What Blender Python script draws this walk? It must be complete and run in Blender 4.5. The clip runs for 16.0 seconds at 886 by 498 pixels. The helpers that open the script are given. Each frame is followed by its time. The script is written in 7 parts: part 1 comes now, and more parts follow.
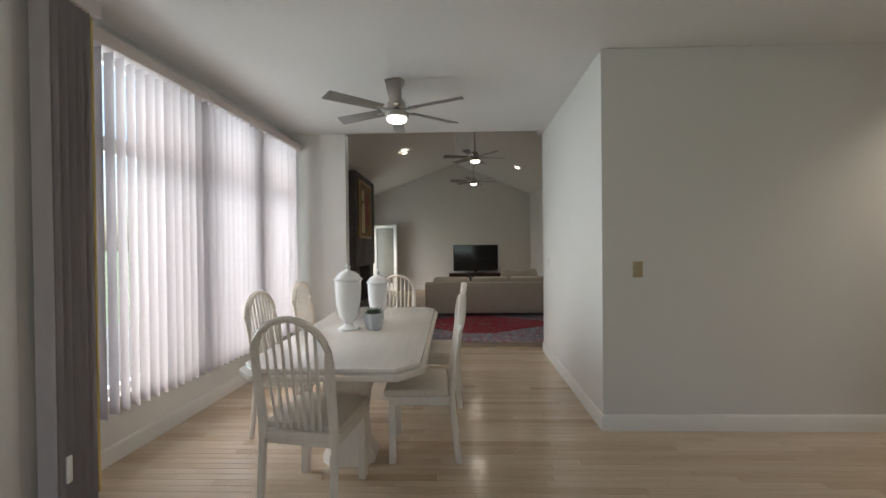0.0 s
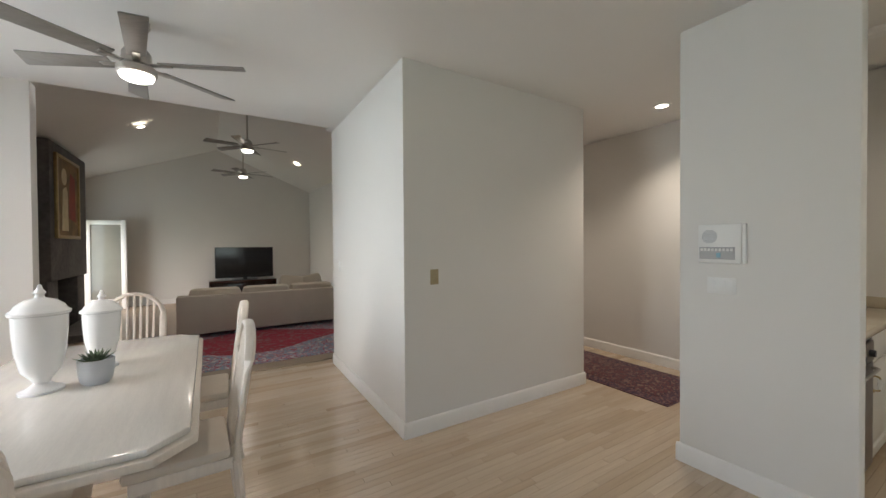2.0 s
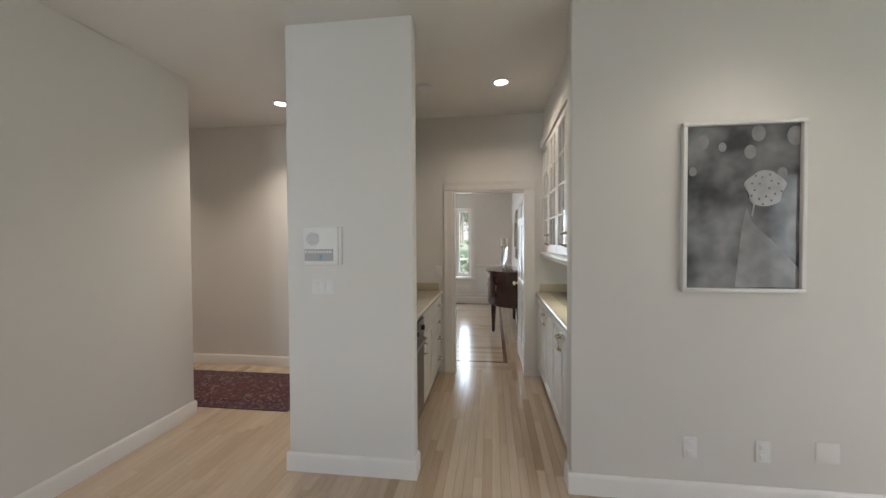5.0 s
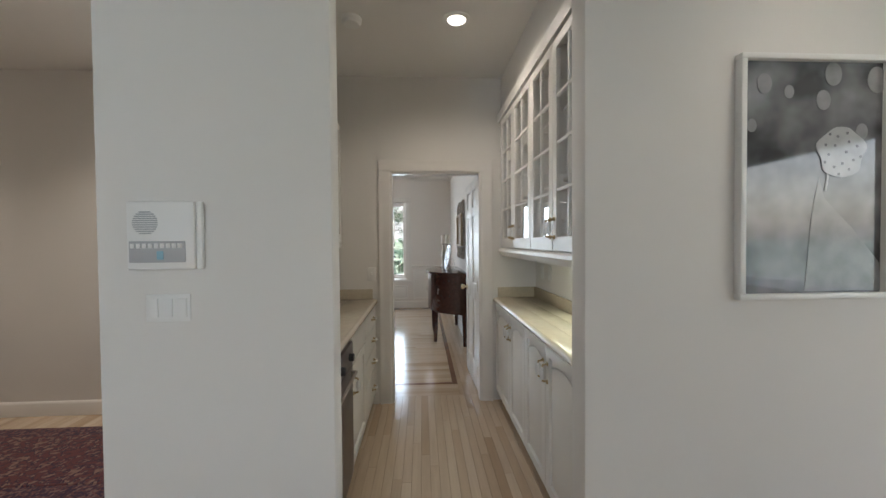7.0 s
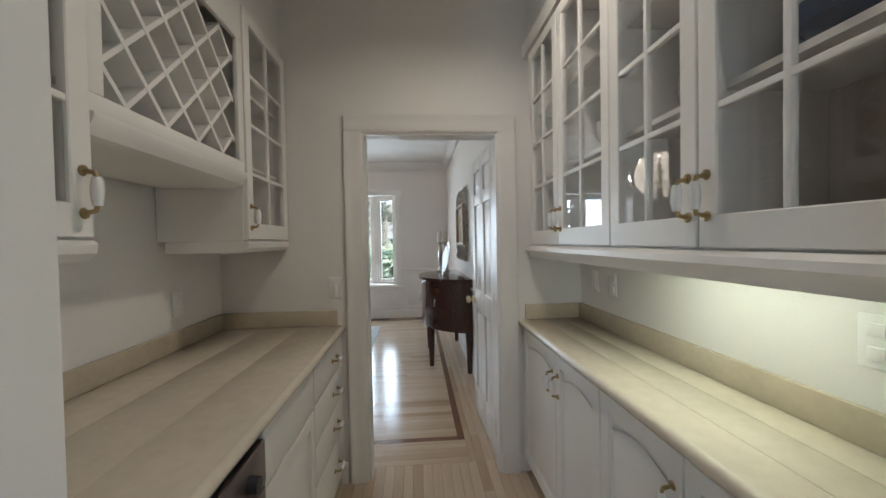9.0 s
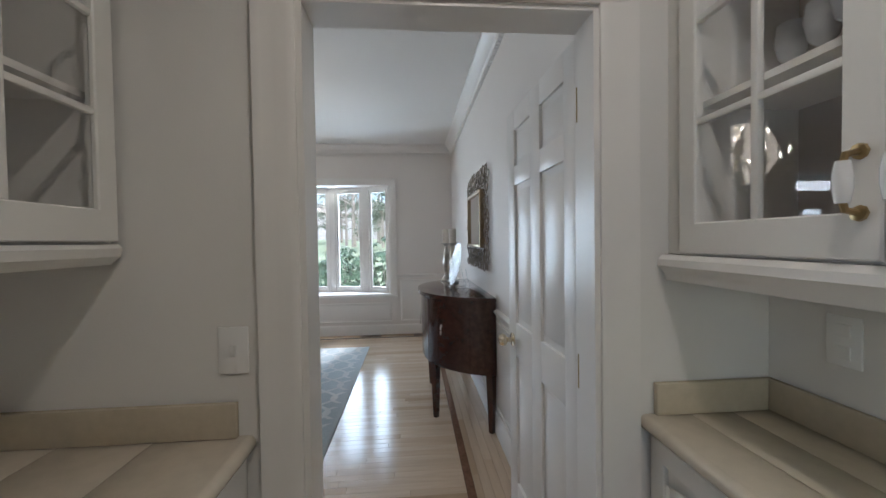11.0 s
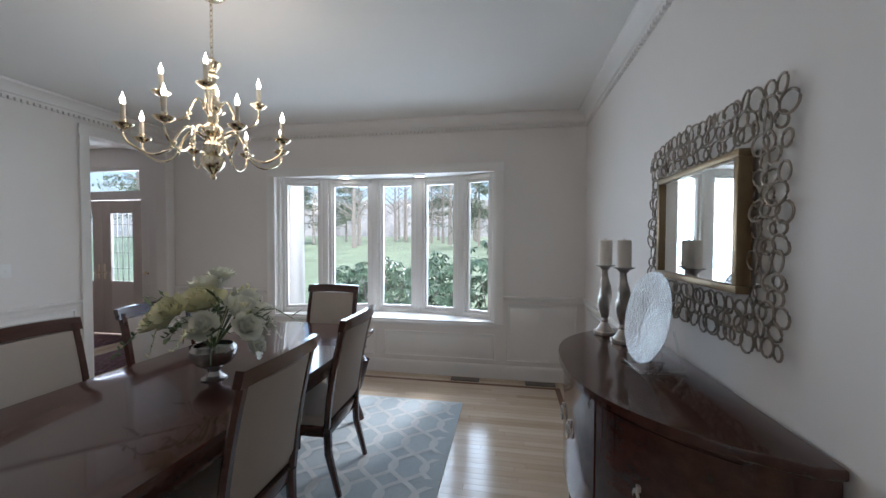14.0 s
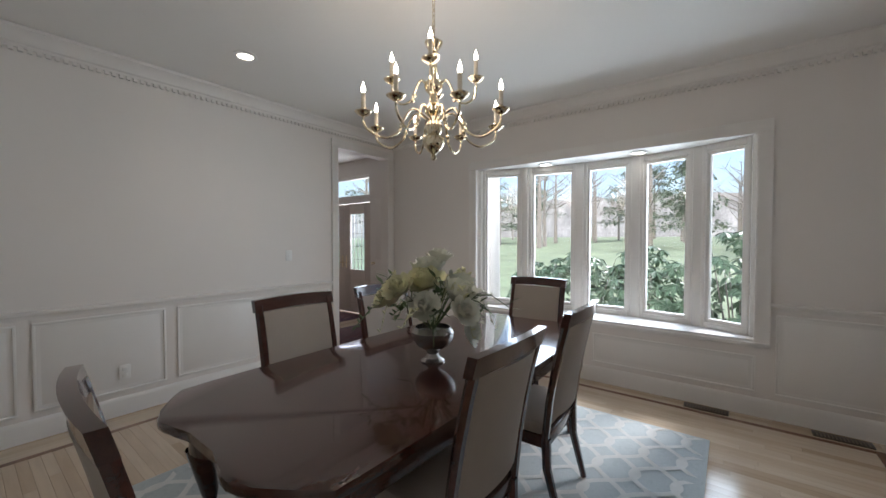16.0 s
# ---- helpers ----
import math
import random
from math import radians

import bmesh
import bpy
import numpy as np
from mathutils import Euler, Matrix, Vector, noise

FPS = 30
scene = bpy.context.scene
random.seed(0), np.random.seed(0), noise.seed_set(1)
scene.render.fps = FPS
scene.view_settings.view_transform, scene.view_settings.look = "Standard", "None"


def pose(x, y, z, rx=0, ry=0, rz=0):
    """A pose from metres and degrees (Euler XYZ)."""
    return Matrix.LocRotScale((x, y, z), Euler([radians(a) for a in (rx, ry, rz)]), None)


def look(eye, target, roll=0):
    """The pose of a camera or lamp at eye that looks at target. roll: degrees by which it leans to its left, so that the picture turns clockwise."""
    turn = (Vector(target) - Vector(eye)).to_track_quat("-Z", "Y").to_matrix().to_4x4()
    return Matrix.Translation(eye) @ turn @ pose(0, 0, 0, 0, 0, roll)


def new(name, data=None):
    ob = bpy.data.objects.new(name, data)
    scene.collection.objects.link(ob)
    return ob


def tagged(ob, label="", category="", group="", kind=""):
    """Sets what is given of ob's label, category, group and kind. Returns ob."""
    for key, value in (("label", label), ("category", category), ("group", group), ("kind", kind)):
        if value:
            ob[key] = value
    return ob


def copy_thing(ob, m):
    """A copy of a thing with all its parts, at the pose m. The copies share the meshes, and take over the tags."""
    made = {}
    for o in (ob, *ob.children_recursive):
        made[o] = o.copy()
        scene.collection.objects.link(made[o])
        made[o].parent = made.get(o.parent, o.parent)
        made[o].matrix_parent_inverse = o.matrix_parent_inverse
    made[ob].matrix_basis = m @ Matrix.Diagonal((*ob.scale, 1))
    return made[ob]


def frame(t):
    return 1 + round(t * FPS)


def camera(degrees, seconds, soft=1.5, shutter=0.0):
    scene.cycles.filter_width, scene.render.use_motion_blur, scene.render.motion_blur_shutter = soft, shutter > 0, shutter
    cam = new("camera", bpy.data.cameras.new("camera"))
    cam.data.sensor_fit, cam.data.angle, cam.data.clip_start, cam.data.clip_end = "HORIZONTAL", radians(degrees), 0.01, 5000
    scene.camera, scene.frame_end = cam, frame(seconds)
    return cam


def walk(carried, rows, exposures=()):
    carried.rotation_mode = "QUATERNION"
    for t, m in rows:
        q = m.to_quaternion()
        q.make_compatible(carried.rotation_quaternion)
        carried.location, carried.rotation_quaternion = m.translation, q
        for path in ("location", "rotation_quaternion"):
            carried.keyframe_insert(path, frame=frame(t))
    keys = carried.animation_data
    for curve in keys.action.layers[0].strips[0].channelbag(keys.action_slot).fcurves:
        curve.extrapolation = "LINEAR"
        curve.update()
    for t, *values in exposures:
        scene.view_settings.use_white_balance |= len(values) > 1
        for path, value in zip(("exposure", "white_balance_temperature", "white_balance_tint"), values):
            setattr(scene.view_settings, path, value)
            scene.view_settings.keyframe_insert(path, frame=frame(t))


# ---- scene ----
cam = camera(99.5, 16.0)
PATH = [
    (0, (0.892, 0.26, 1.41), (0.842, 2.259, 1.393), -0.6),
    (0.5, (0.838, 0.423, 1.423), (1.056, 2.411, 1.4), -0.7),
    (1, (0.802, 0.537, 1.439), (1.327, 2.467, 1.412), -0.6),
    (1.5, (0.793, 0.581, 1.465), (1.61, 2.406, 1.436), -0.6),
    (2, (0.773, 0.573, 1.475), (1.835, 2.268, 1.449), -0.4),
    (2.5, (0.767, 0.549, 1.499), (2.077, 2.06, 1.469), -0.5),
    (3, (0.766, 0.523, 1.516), (2.311, 1.793, 1.484), -0.5),
    (3.5, (0.804, 0.497, 1.526), (2.535, 1.498, 1.492), -0.3),
    (4, (0.882, 0.501, 1.535), (2.741, 1.236, 1.495), -0.5),
    (4.5, (1.033, 0.505, 1.52), (2.975, 0.985, 1.478), -0.4),
    (5, (1.191, 0.552, 1.492), (3.173, 0.813, 1.45), -0.3),
    (5.2, (1.263, 0.593, 1.491), (3.253, 0.781, 1.444), -0.3),
    (7.3, (2.238, 0.71, 1.425), (4.234, 0.586, 1.385), -0.8),
    (7.5, (2.356, 0.694, 1.42), (4.351, 0.568, 1.379), -1.2),
    (8, (2.632, 0.672, 1.42), (4.627, 0.539, 1.372), -1.3),
    (8.5, (2.905, 0.673, 1.412), (4.9, 0.537, 1.365), -1.2),
    (9, (3.182, 0.685, 1.406), (5.177, 0.544, 1.366), -1.1),
    (9.5, (3.468, 0.681, 1.408), (5.462, 0.536, 1.365), -1.1),
    (10, (3.757, 0.691, 1.398), (5.751, 0.545, 1.358), -1.3),
    (10.2, (3.875, 0.698, 1.4), (5.868, 0.549, 1.361), -1.3),
    (12.3, (5.215, 0.700, 1.487), (7.209, 0.553, 1.43), 0.2),
    (12.5, (5.307, 0.7, 1.5), (7.301, 0.561, 1.442), 0.3),
    (13, (5.598, 0.744, 1.523), (7.595, 0.659, 1.466), 0.3),
    (13.5, (5.834, 0.816, 1.552), (7.831, 0.903, 1.497), 0.2),
    (14, (6.044, 0.898, 1.539), (8.013, 1.244, 1.486), 0.2),
    (14.5, (6.177, 1.049, 1.519), (8.093, 1.619, 1.461), 0.2),
    (15, (6.245, 1.131, 1.496), (8.079, 1.928, 1.442), 0.2),
    (15.5, (6.274, 1.187, 1.456), (7.997, 2.201, 1.41), 0.1),
    (16, (6.267, 1.216, 1.426), (7.854, 2.431, 1.378), 0.0),
]
EXPOSURES = [(0.0, 1.16, 6350, 8), (2.5, 1.68, 6400, 10), (5.0, 1.66, 6300, 11), (8.5, 1.57, 6000, 9), (10.0, 1.62, 5850, 9), (12.5, 1.1, 5550, 11), (14.0, 1.1, 5700, 11), (16.0, 1.08, 6100, 12)]
walk(cam, [(t, look(eye, target, roll)) for t, eye, target, roll in PATH], EXPOSURES)

# ---- world, sun, large lights ----
SUN_EL, SUN_AZ = 42.0, 250.0
world = bpy.data.worlds.new("overcast_sky")
scene.world = world
world.use_nodes = True
wn = world.node_tree
sky = wn.nodes.new("ShaderNodeTexSky")
sky.sky_type, sky.sun_disc = "NISHITA", False
sky.sun_elevation, sky.sun_rotation = radians(SUN_EL), radians(SUN_AZ)
sky.dust_density = 3.5
wn.links.new(sky.outputs[0], wn.nodes["Background"].inputs[0])
wn.nodes["Background"].inputs[1].default_value = 0.15
sun = new("sun", bpy.data.lights.new("sun", "SUN"))
sun.data.energy, sun.data.angle, sun.data.color = 2.4, radians(15), (1.0, 0.97, 0.93)
sun.matrix_basis = look((20, -10, 20), (0, 0, 0))


def area(name, eye, target, w, h, power, color):
    ob = new(name, bpy.data.lights.new(name, "AREA"))
    ob.data.shape, ob.data.size, ob.data.size_y = "RECTANGLE", w, h
    ob.data.energy, ob.data.color = power, color
    ob.matrix_basis = look(eye, target)
    return ob


def bulb(name, place, power, color, radius=0.05, spot=0):
    ob = new(name, bpy.data.lights.new(name, "SPOT" if spot else "POINT"))
    ob.data.energy, ob.data.color, ob.data.shadow_soft_size = power, color, radius
    if spot:
        ob.data.spot_size, ob.data.spot_blend = radians(spot), 0.9
    ob.matrix_basis = pose(*place)
    return ob


DAY = (0.80, 0.92, 1.0)
WARM = (1.0, 0.87, 0.72)
area("daylight_blinds", (-2.7, 3.55, 1.9), (3, 3.75, 1.2), 2.9, 2.4, 68, DAY)
area("daylight_kitchen", (0.8, -3.7, 1.6), (0.8, 2, 1.3), 3.0, 1.6, 7, DAY)
area("daylight_bay", (10.95, 2.35, 1.5), (6, 2.35, 1.1), 2.6, 1.5, 40, DAY)
area("daylight_living", (-1.7, 11.4, 1.3), (3, 10.5, 1.2), 0.8, 1.8, 5, DAY)
area("daylight_foyer", (11.3, 7.3, 1.7), (8, 6.6, 0.9), 1.5, 1.6, 26, (0.95, 0.95, 1.0))


# ---- materials ----
def mat(name, color, rough=0.5, metal=0.0, var=0.06, scale=3.0, bump=0.0, bscale=60.0, fine=0.0, object_random=0.0, coat=0.0, stretch=(1, 1, 1), spec=0.5):
    m = bpy.data.materials.new(name)
    m.use_nodes = True
    nt = m.node_tree
    b = nt.nodes["Principled BSDF"]
    b.inputs["Roughness"].default_value, b.inputs["Metallic"].default_value = rough, metal
    b.inputs["Coat Weight"].default_value = coat
    b.inputs["Specular IOR Level"].default_value = spec
    tc = nt.nodes.new("ShaderNodeTexCoord")
    mp = nt.nodes.new("ShaderNodeMapping")
    mp.inputs["Scale"].default_value = stretch
    nt.links.new(tc.outputs["Object"], mp.inputs[0])
    n1 = nt.nodes.new("ShaderNodeTexNoise")
    n1.inputs["Scale"].default_value, n1.inputs["Detail"].default_value = scale, 6
    n2 = nt.nodes.new("ShaderNodeTexNoise")
    n2.inputs["Scale"].default_value, n2.inputs["Detail"].default_value = bscale, 4
    for n in (n1, n2):
        nt.links.new(mp.outputs[0], n.inputs["Vector"])
    def scaled(src, amount):
        r = nt.nodes.new("ShaderNodeMapRange")
        r.inputs["To Min"].default_value, r.inputs["To Max"].default_value = 1 - amount, 1 + amount
        r.inputs["From Min"].default_value, r.inputs["From Max"].default_value = 0.25, 0.75
        nt.links.new(src, r.inputs["Value"])
        return r.outputs[0]
    factors = [scaled(n1.outputs["Fac"], var)]
    if fine:
        factors.append(scaled(n2.outputs["Fac"], fine))
    if object_random:
        oi = nt.nodes.new("ShaderNodeObjectInfo")
        r = nt.nodes.new("ShaderNodeMapRange")
        r.inputs["To Min"].default_value, r.inputs["To Max"].default_value = 1 - object_random, 1 + object_random
        nt.links.new(oi.outputs["Random"], r.inputs["Value"])
        factors.append(r.outputs[0])
    f = factors[0]
    for g in factors[1:]:
        mu = nt.nodes.new("ShaderNodeMath")
        mu.operation = "MULTIPLY"
        nt.links.new(f, mu.inputs[0])
        nt.links.new(g, mu.inputs[1])
        f = mu.outputs[0]
    vm = nt.nodes.new("ShaderNodeVectorMath")
    vm.operation = "SCALE"
    vm.inputs[0].default_value = color
    nt.links.new(f, vm.inputs["Scale"])
    nt.links.new(vm.outputs[0], b.inputs["Base Color"])
    rr = nt.nodes.new("ShaderNodeMapRange")
    rr.inputs["To Min"].default_value, rr.inputs["To Max"].default_value = max(0.02, rough * 0.85), min(1, rough * 1.15)
    nt.links.new(n1.outputs["Fac"], rr.inputs["Value"])
    nt.links.new(rr.outputs[0], b.inputs["Roughness"])
    if bump:
        bp = nt.nodes.new("ShaderNodeBump")
        bp.inputs["Strength"].default_value, bp.inputs["Distance"].default_value = bump, 0.002
        nt.links.new(n2.outputs["Fac"], bp.inputs["Height"])
        nt.links.new(bp.outputs[0], b.inputs["Normal"])
    return m


def glow(name, color, strength):
    m = bpy.data.materials.new(name)
    m.use_nodes = True
    b = m.node_tree.nodes["Principled BSDF"]
    b.inputs["Base Color"].default_value = (*color, 1)
    b.inputs["Emission Color"].default_value = (*color, 1)
    b.inputs["Emission Strength"].default_value = strength
    return m


def glass(name, color=(1, 1, 1), rough=0.0, ior=1.45, thin=True):
    m = bpy.data.materials.new(name)
    m.use_nodes = True
    nt = m.node_tree
    b = nt.nodes["Principled BSDF"]
    b.inputs["Base Color"].default_value = (*color, 1)
    b.inputs["Roughness"].default_value, b.inputs["IOR"].default_value = rough, ior
    b.inputs["Transmission Weight"].default_value = 1
    if thin:
        tr = nt.nodes.new("ShaderNodeBsdfTransparent")
        gl = nt.nodes.new("ShaderNodeBsdfGlossy")
        gl.inputs["Roughness"].default_value = 0.02
        lw = nt.nodes.new("ShaderNodeLayerWeight")
        lw.inputs["Blend"].default_value = 0.5
        pw = nt.nodes.new("ShaderNodeMath")
        pw.operation = "POWER"
        pw.inputs[1].default_value = 4.0
        nt.links.new(lw.outputs["Facing"], pw.inputs[0])
        fr = nt.nodes.new("ShaderNodeMapRange")
        fr.inputs["To Min"].default_value, fr.inputs["To Max"].default_value = 0.045, 0.75
        nt.links.new(pw.outputs[0], fr.inputs["Value"])
        mx = nt.nodes.new("ShaderNodeMixShader")
        tr.inputs["Color"].default_value = (*color, 1)
        nt.links.new(fr.outputs[0], mx.inputs[0])
        nt.links.new(tr.outputs[0], mx.inputs[1])
        nt.links.new(gl.outputs[0], mx.inputs[2])
        nt.links.new(mx.outputs[0], nt.nodes["Material Output"].inputs[0])
    return m


def translucent(name, color, share):
    m = mat(name, color, 0.7, var=0.03, scale=20, bump=0.2, bscale=300)
    nt = m.node_tree
    b = nt.nodes["Principled BSDF"]
    tl = nt.nodes.new("ShaderNodeBsdfTranslucent")
    tl.inputs["Color"].default_value = (*color, 1)
    mx = nt.nodes.new("ShaderNodeMixShader")
    mx.inputs[0].default_value = share
    nt.links.new(b.outputs[0], mx.inputs[1])
    nt.links.new(tl.outputs[0], mx.inputs[2])
    nt.links.new(mx.outputs[0], nt.nodes["Material Output"].inputs[0])
    return m


WALL = mat("wall_paint", (0.76, 0.735, 0.70), 0.75, var=0.02, scale=1.2, bump=0.12, bscale=180)
WALL_D = mat("dining_wall_paint", (0.78, 0.735, 0.695), 0.6, var=0.02, scale=1.2, bump=0.1, bscale=180)
CEIL = mat("ceiling_paint", (0.80, 0.78, 0.75), 0.85, var=0.02, scale=0.8, bump=0.15, bscale=140)
TRIM = mat("trim_paint", (0.79, 0.76, 0.725), 0.35, var=0.02, scale=4, bump=0.05, bscale=90)
CABINET = mat("cabinet_paint", (0.80, 0.775, 0.73), 0.38, var=0.02, scale=4, bump=0.04, bscale=90)
WOOD = mat("oak_floor", (0.56, 0.41, 0.27), 0.24, var=0.10, scale=5, bump=0.12, bscale=30, fine=0.10, object_random=0.16, coat=0.25, stretch=(0.35, 6, 6))
WOODGAP = mat("floor_gap", (0.34, 0.25, 0.17), 0.5)
INLAY = mat("walnut_inlay", (0.20, 0.11, 0.07), 0.22, var=0.15, scale=8, fine=0.2, bscale=40, coat=0.25)
DARKWOOD = mat("mahogany", (0.058, 0.021, 0.015), 0.16, var=0.35, scale=4, bump=0.03, bscale=60, fine=0.25, coat=0.5, stretch=(1, 7, 7))
WHITEWASH = mat("whitewashed_wood", (0.78, 0.70, 0.62), 0.36, var=0.05, scale=6, bump=0.1, bscale=50, fine=0.05, stretch=(1, 1, 0.2))
TABLE_W = mat("whitewashed_tabletop", (0.80, 0.75, 0.69), 0.16, var=0.05, scale=4, fine=0.05, bscale=40, coat=0.4, stretch=(8, 0.6, 1))
BRASS = mat("polished_brass", (0.82, 0.72, 0.53), 0.16, 1.0, var=0.08, scale=10)
ANTBRASS = mat("antique_brass", (0.45, 0.34, 0.18), 0.32, 1.0, var=0.15, scale=30)
NICKEL = mat("brushed_nickel", (0.52, 0.49, 0.45), 0.34, 1.0, var=0.06, scale=20)
PORCELAIN = mat("white_porcelain", (0.86, 0.85, 0.84), 0.12, var=0.01)
PLASTIC_W = mat("white_plastic", (0.80, 0.79, 0.77), 0.4, var=0.02)
PLASTIC_D = mat("dark_plastic", (0.035, 0.035, 0.04), 0.35)
STONE = mat("counter_marble", (0.66, 0.585, 0.475), 0.22, var=0.08, scale=3.5, fine=0.05, bscale=25, coat=0.2, object_random=0.03)
GLASS = glass("pane_glass")


# ---- mesh helpers ----
def box(bm, x0, y0, z0, x1, y1, z1, bevel=0.0):
    g = bmesh.ops.create_cube(bm, size=1)["verts"]
    for v in g:
        v.co = ((x0 + x1) / 2 + v.co.x * (x1 - x0), (y0 + y1) / 2 + v.co.y * (y1 - y0), (z0 + z1) / 2 + v.co.z * (z1 - z0))
    if bevel:
        edges = list({e for v in g for e in v.link_edges})
        bmesh.ops.bevel(bm, geom=edges, offset=bevel, segments=2, affect="EDGES", profile=0.5)


def lathe(bm, prof, n=24, at=(0, 0, 0), rot=None):
    rings = []
    m = Matrix.Translation(at) @ (rot if rot else Matrix.Identity(4))
    for r, z in prof:
        if r < 1e-5:
            rings.append([bm.verts.new(m @ Vector((0, 0, z)))])
        else:
            rings.append([bm.verts.new(m @ Vector((r * math.cos(2 * math.pi * i / n), r * math.sin(2 * math.pi * i / n), z))) for i in range(n)])
    for a, b in zip(rings, rings[1:]):
        for i in range(n):
            j = (i + 1) % n
            if len(a) == 1 and len(b) == 1:
                continue
            if len(a) == 1:
                bm.faces.new((a[0], b[j], b[i]))
            elif len(b) == 1:
                bm.faces.new((a[i], a[j], b[0]))
            else:
                bm.faces.new((a[i], a[j], b[j], b[i]))


def tube(bm, pts, r, n=8, closed=False, flat=1.0):
    pts = [Vector(p) for p in pts]
    rings = []
    k = len(pts)
    up = Vector((0, 0, 1))
    for i, p in enumerate(pts):
        if closed:
            d = pts[(i + 1) % k] - pts[i - 1]
        else:
            d = pts[min(i + 1, k - 1)] - pts[max(i - 1, 0)]
        d.normalize()
        a = d.cross(up)
        if a.length < 1e-3:
            a = d.cross(Vector((1, 0, 0)))
        a.normalize()
        b = d.cross(a).normalized()
        rr = r[i] if isinstance(r, (list, tuple)) else r
        rings.append([bm.verts.new(p + a * (rr * math.cos(2 * math.pi * q / n)) + b * (rr * flat * math.sin(2 * math.pi * q / n))) for q in range(n)])
    for i in range(k if closed else k - 1):
        a, b = rings[i], rings[(i + 1) % k]
        for q in range(n):
            bm.faces.new((a[q], a[(q + 1) % n], b[(q + 1) % n], b[q]))
    if not closed:
        bm.faces.new(rings[0][::-1])
        bm.faces.new(rings[-1])


def prism(bm, outline, z0, z1, m=None, bevel=0.0):
    m = m or Matrix.Identity(4)
    lo = [bm.verts.new(m @ Vector((x, y, z0))) for x, y in outline]
    hi = [bm.verts.new(m @ Vector((x, y, z1))) for x, y in outline]
    k = len(outline)
    fs = [bm.faces.new(lo[::-1]), bm.faces.new(hi)]
    for i in range(k):
        fs.append(bm.faces.new((lo[i], lo[(i + 1) % k], hi[(i + 1) % k], hi[i])))
    if bevel:
        edges = list(set(fs[0].edges) | set(fs[1].edges))
        bmesh.ops.bevel(bm, geom=edges, offset=bevel, segments=2, affect="EDGES", profile=0.5)


def sweep(bm, prof, p, q, out, up=(0, 0, 1)):
    """A moulding of that profile (outwards, upwards) from p to q."""
    p, q, out, up = Vector(p), Vector(q), Vector(out), Vector(up)
    a = [bm.verts.new(p + out * u + up * v) for u, v in prof]
    b = [bm.verts.new(q + out * u + up * v) for u, v in prof]
    k = len(prof)
    for i in range(k):
        bm.faces.new((a[i], a[(i + 1) % k], b[(i + 1) % k], b[i]))
    bm.faces.new(a[::-1])
    bm.faces.new(b)


def finish(name, bm, material, smooth=True):
    bmesh.ops.recalc_face_normals(bm, faces=bm.faces)
    me = bpy.data.meshes.new(name)
    bm.to_mesh(me)
    bm.free()
    me.materials.append(material)
    if smooth:
        me.shade_smooth()
        me.set_sharp_from_angle(angle=radians(35))
    return me


def part(name, bm, material, parent=None, label="", at=None, smooth=True):
    ob = new(name, finish(name, bm, material, smooth))
    if parent:
        ob.parent = parent
    if at:
        ob.matrix_basis = at
    if label:
        tagged(ob, label)
    return ob


def thing(name, label, category, at=None, group="", kind=""):
    ob = new(name)
    ob.empty_display_size = 0.1
    if at:
        ob.matrix_basis = at
    return tagged(ob, label, category, group, kind)


def solid(name, material, *boxes, bevel=0.0, parent=None, label="", category="", kind="", at=None):
    bm = bmesh.new()
    for b in boxes:
        box(bm, *b, bevel=bevel)
    ob = part(name, bm, material, parent, "", at)
    return tagged(ob, label, category, "", kind)


def structure(name, material, *boxes, label="", category="wall", bevel=0.0):
    return solid(name, material, *boxes, label=label, category=category, kind="structure", bevel=bevel)


# ---- plan ----
H = 2.88            # ceiling
XW, XN = -1.39, -1.2     # window wall, near wall
YB = 5.13           # end of the breakfast room
YA = 3.12           # switch wall
XP = 3.47           # pillar and picture wall faces
XD, XE = 5.40, 10.20     # pantry door wall, bay wall
YR, YL = 0.10, 5.14      # dining room side walls

TURN = Matrix.Translation((XW, 2.35, 0)) @ Matrix.Rotation(radians(-3.6), 4, "Z") @ Matrix.Translation((-XW, -2.35, 0))   # the window wall stands slightly askew
ww = structure("wall_window", WALL, (XW - 0.2, 2.35, 0, XW, YB, 0.42), (XW - 0.2, 2.35, 2.72, XW, YB, H), (XW - 0.2, 2.35, 0.42, XW, 2.5, 2.72), (XW - 0.2, 4.98, 0.42, XW, YB, 2.72), label="off-white painted wall around the tall window", bevel=0.0)
ww.matrix_basis = TURN
structure("wall_near", WALL, (XN - 0.39, -4.0, 0, XN, 2.35, H), label="off-white painted wall beside the blinds")
structure("wall_stub", WALL, (XW - 0.2, YB, 0, -0.493, YB + 0.14, H), label="off-white painted wall stub beside the living room opening")
bm = bmesh.new()
prism(bm, [(2.022, YA), (4.105, YA), (4.105, YB + 0.14), (2.095, YB + 0.14)], 0, H, bevel=0.008)
tagged(part("wall_switch", bm, WALL), "off-white painted wall block with rounded corners", "wall", kind="structure")
structure("wall_pillar", WALL, (XP, 1.04, 0, XP + 0.115, 1.87, H), label="off-white painted wall end with the intercom", bevel=0.008)
structure("wall_pantry_side", WALL, (XP + 0.13, 1.80, 0, XD, 1.87, H), label="off-white painted wall behind the pantry counter")
structure("wall_picture", WALL, (XP - 0.01, -4.0, 0, XP + 0.12, 0.095, H), label="off-white painted wall with the framed picture", bevel=0.008)
structure("wall_pantry_lit", WALL, (XP + 0.12, -0.43, 0, XD, -0.31, H), label="off-white painted wall behind the lit counter")
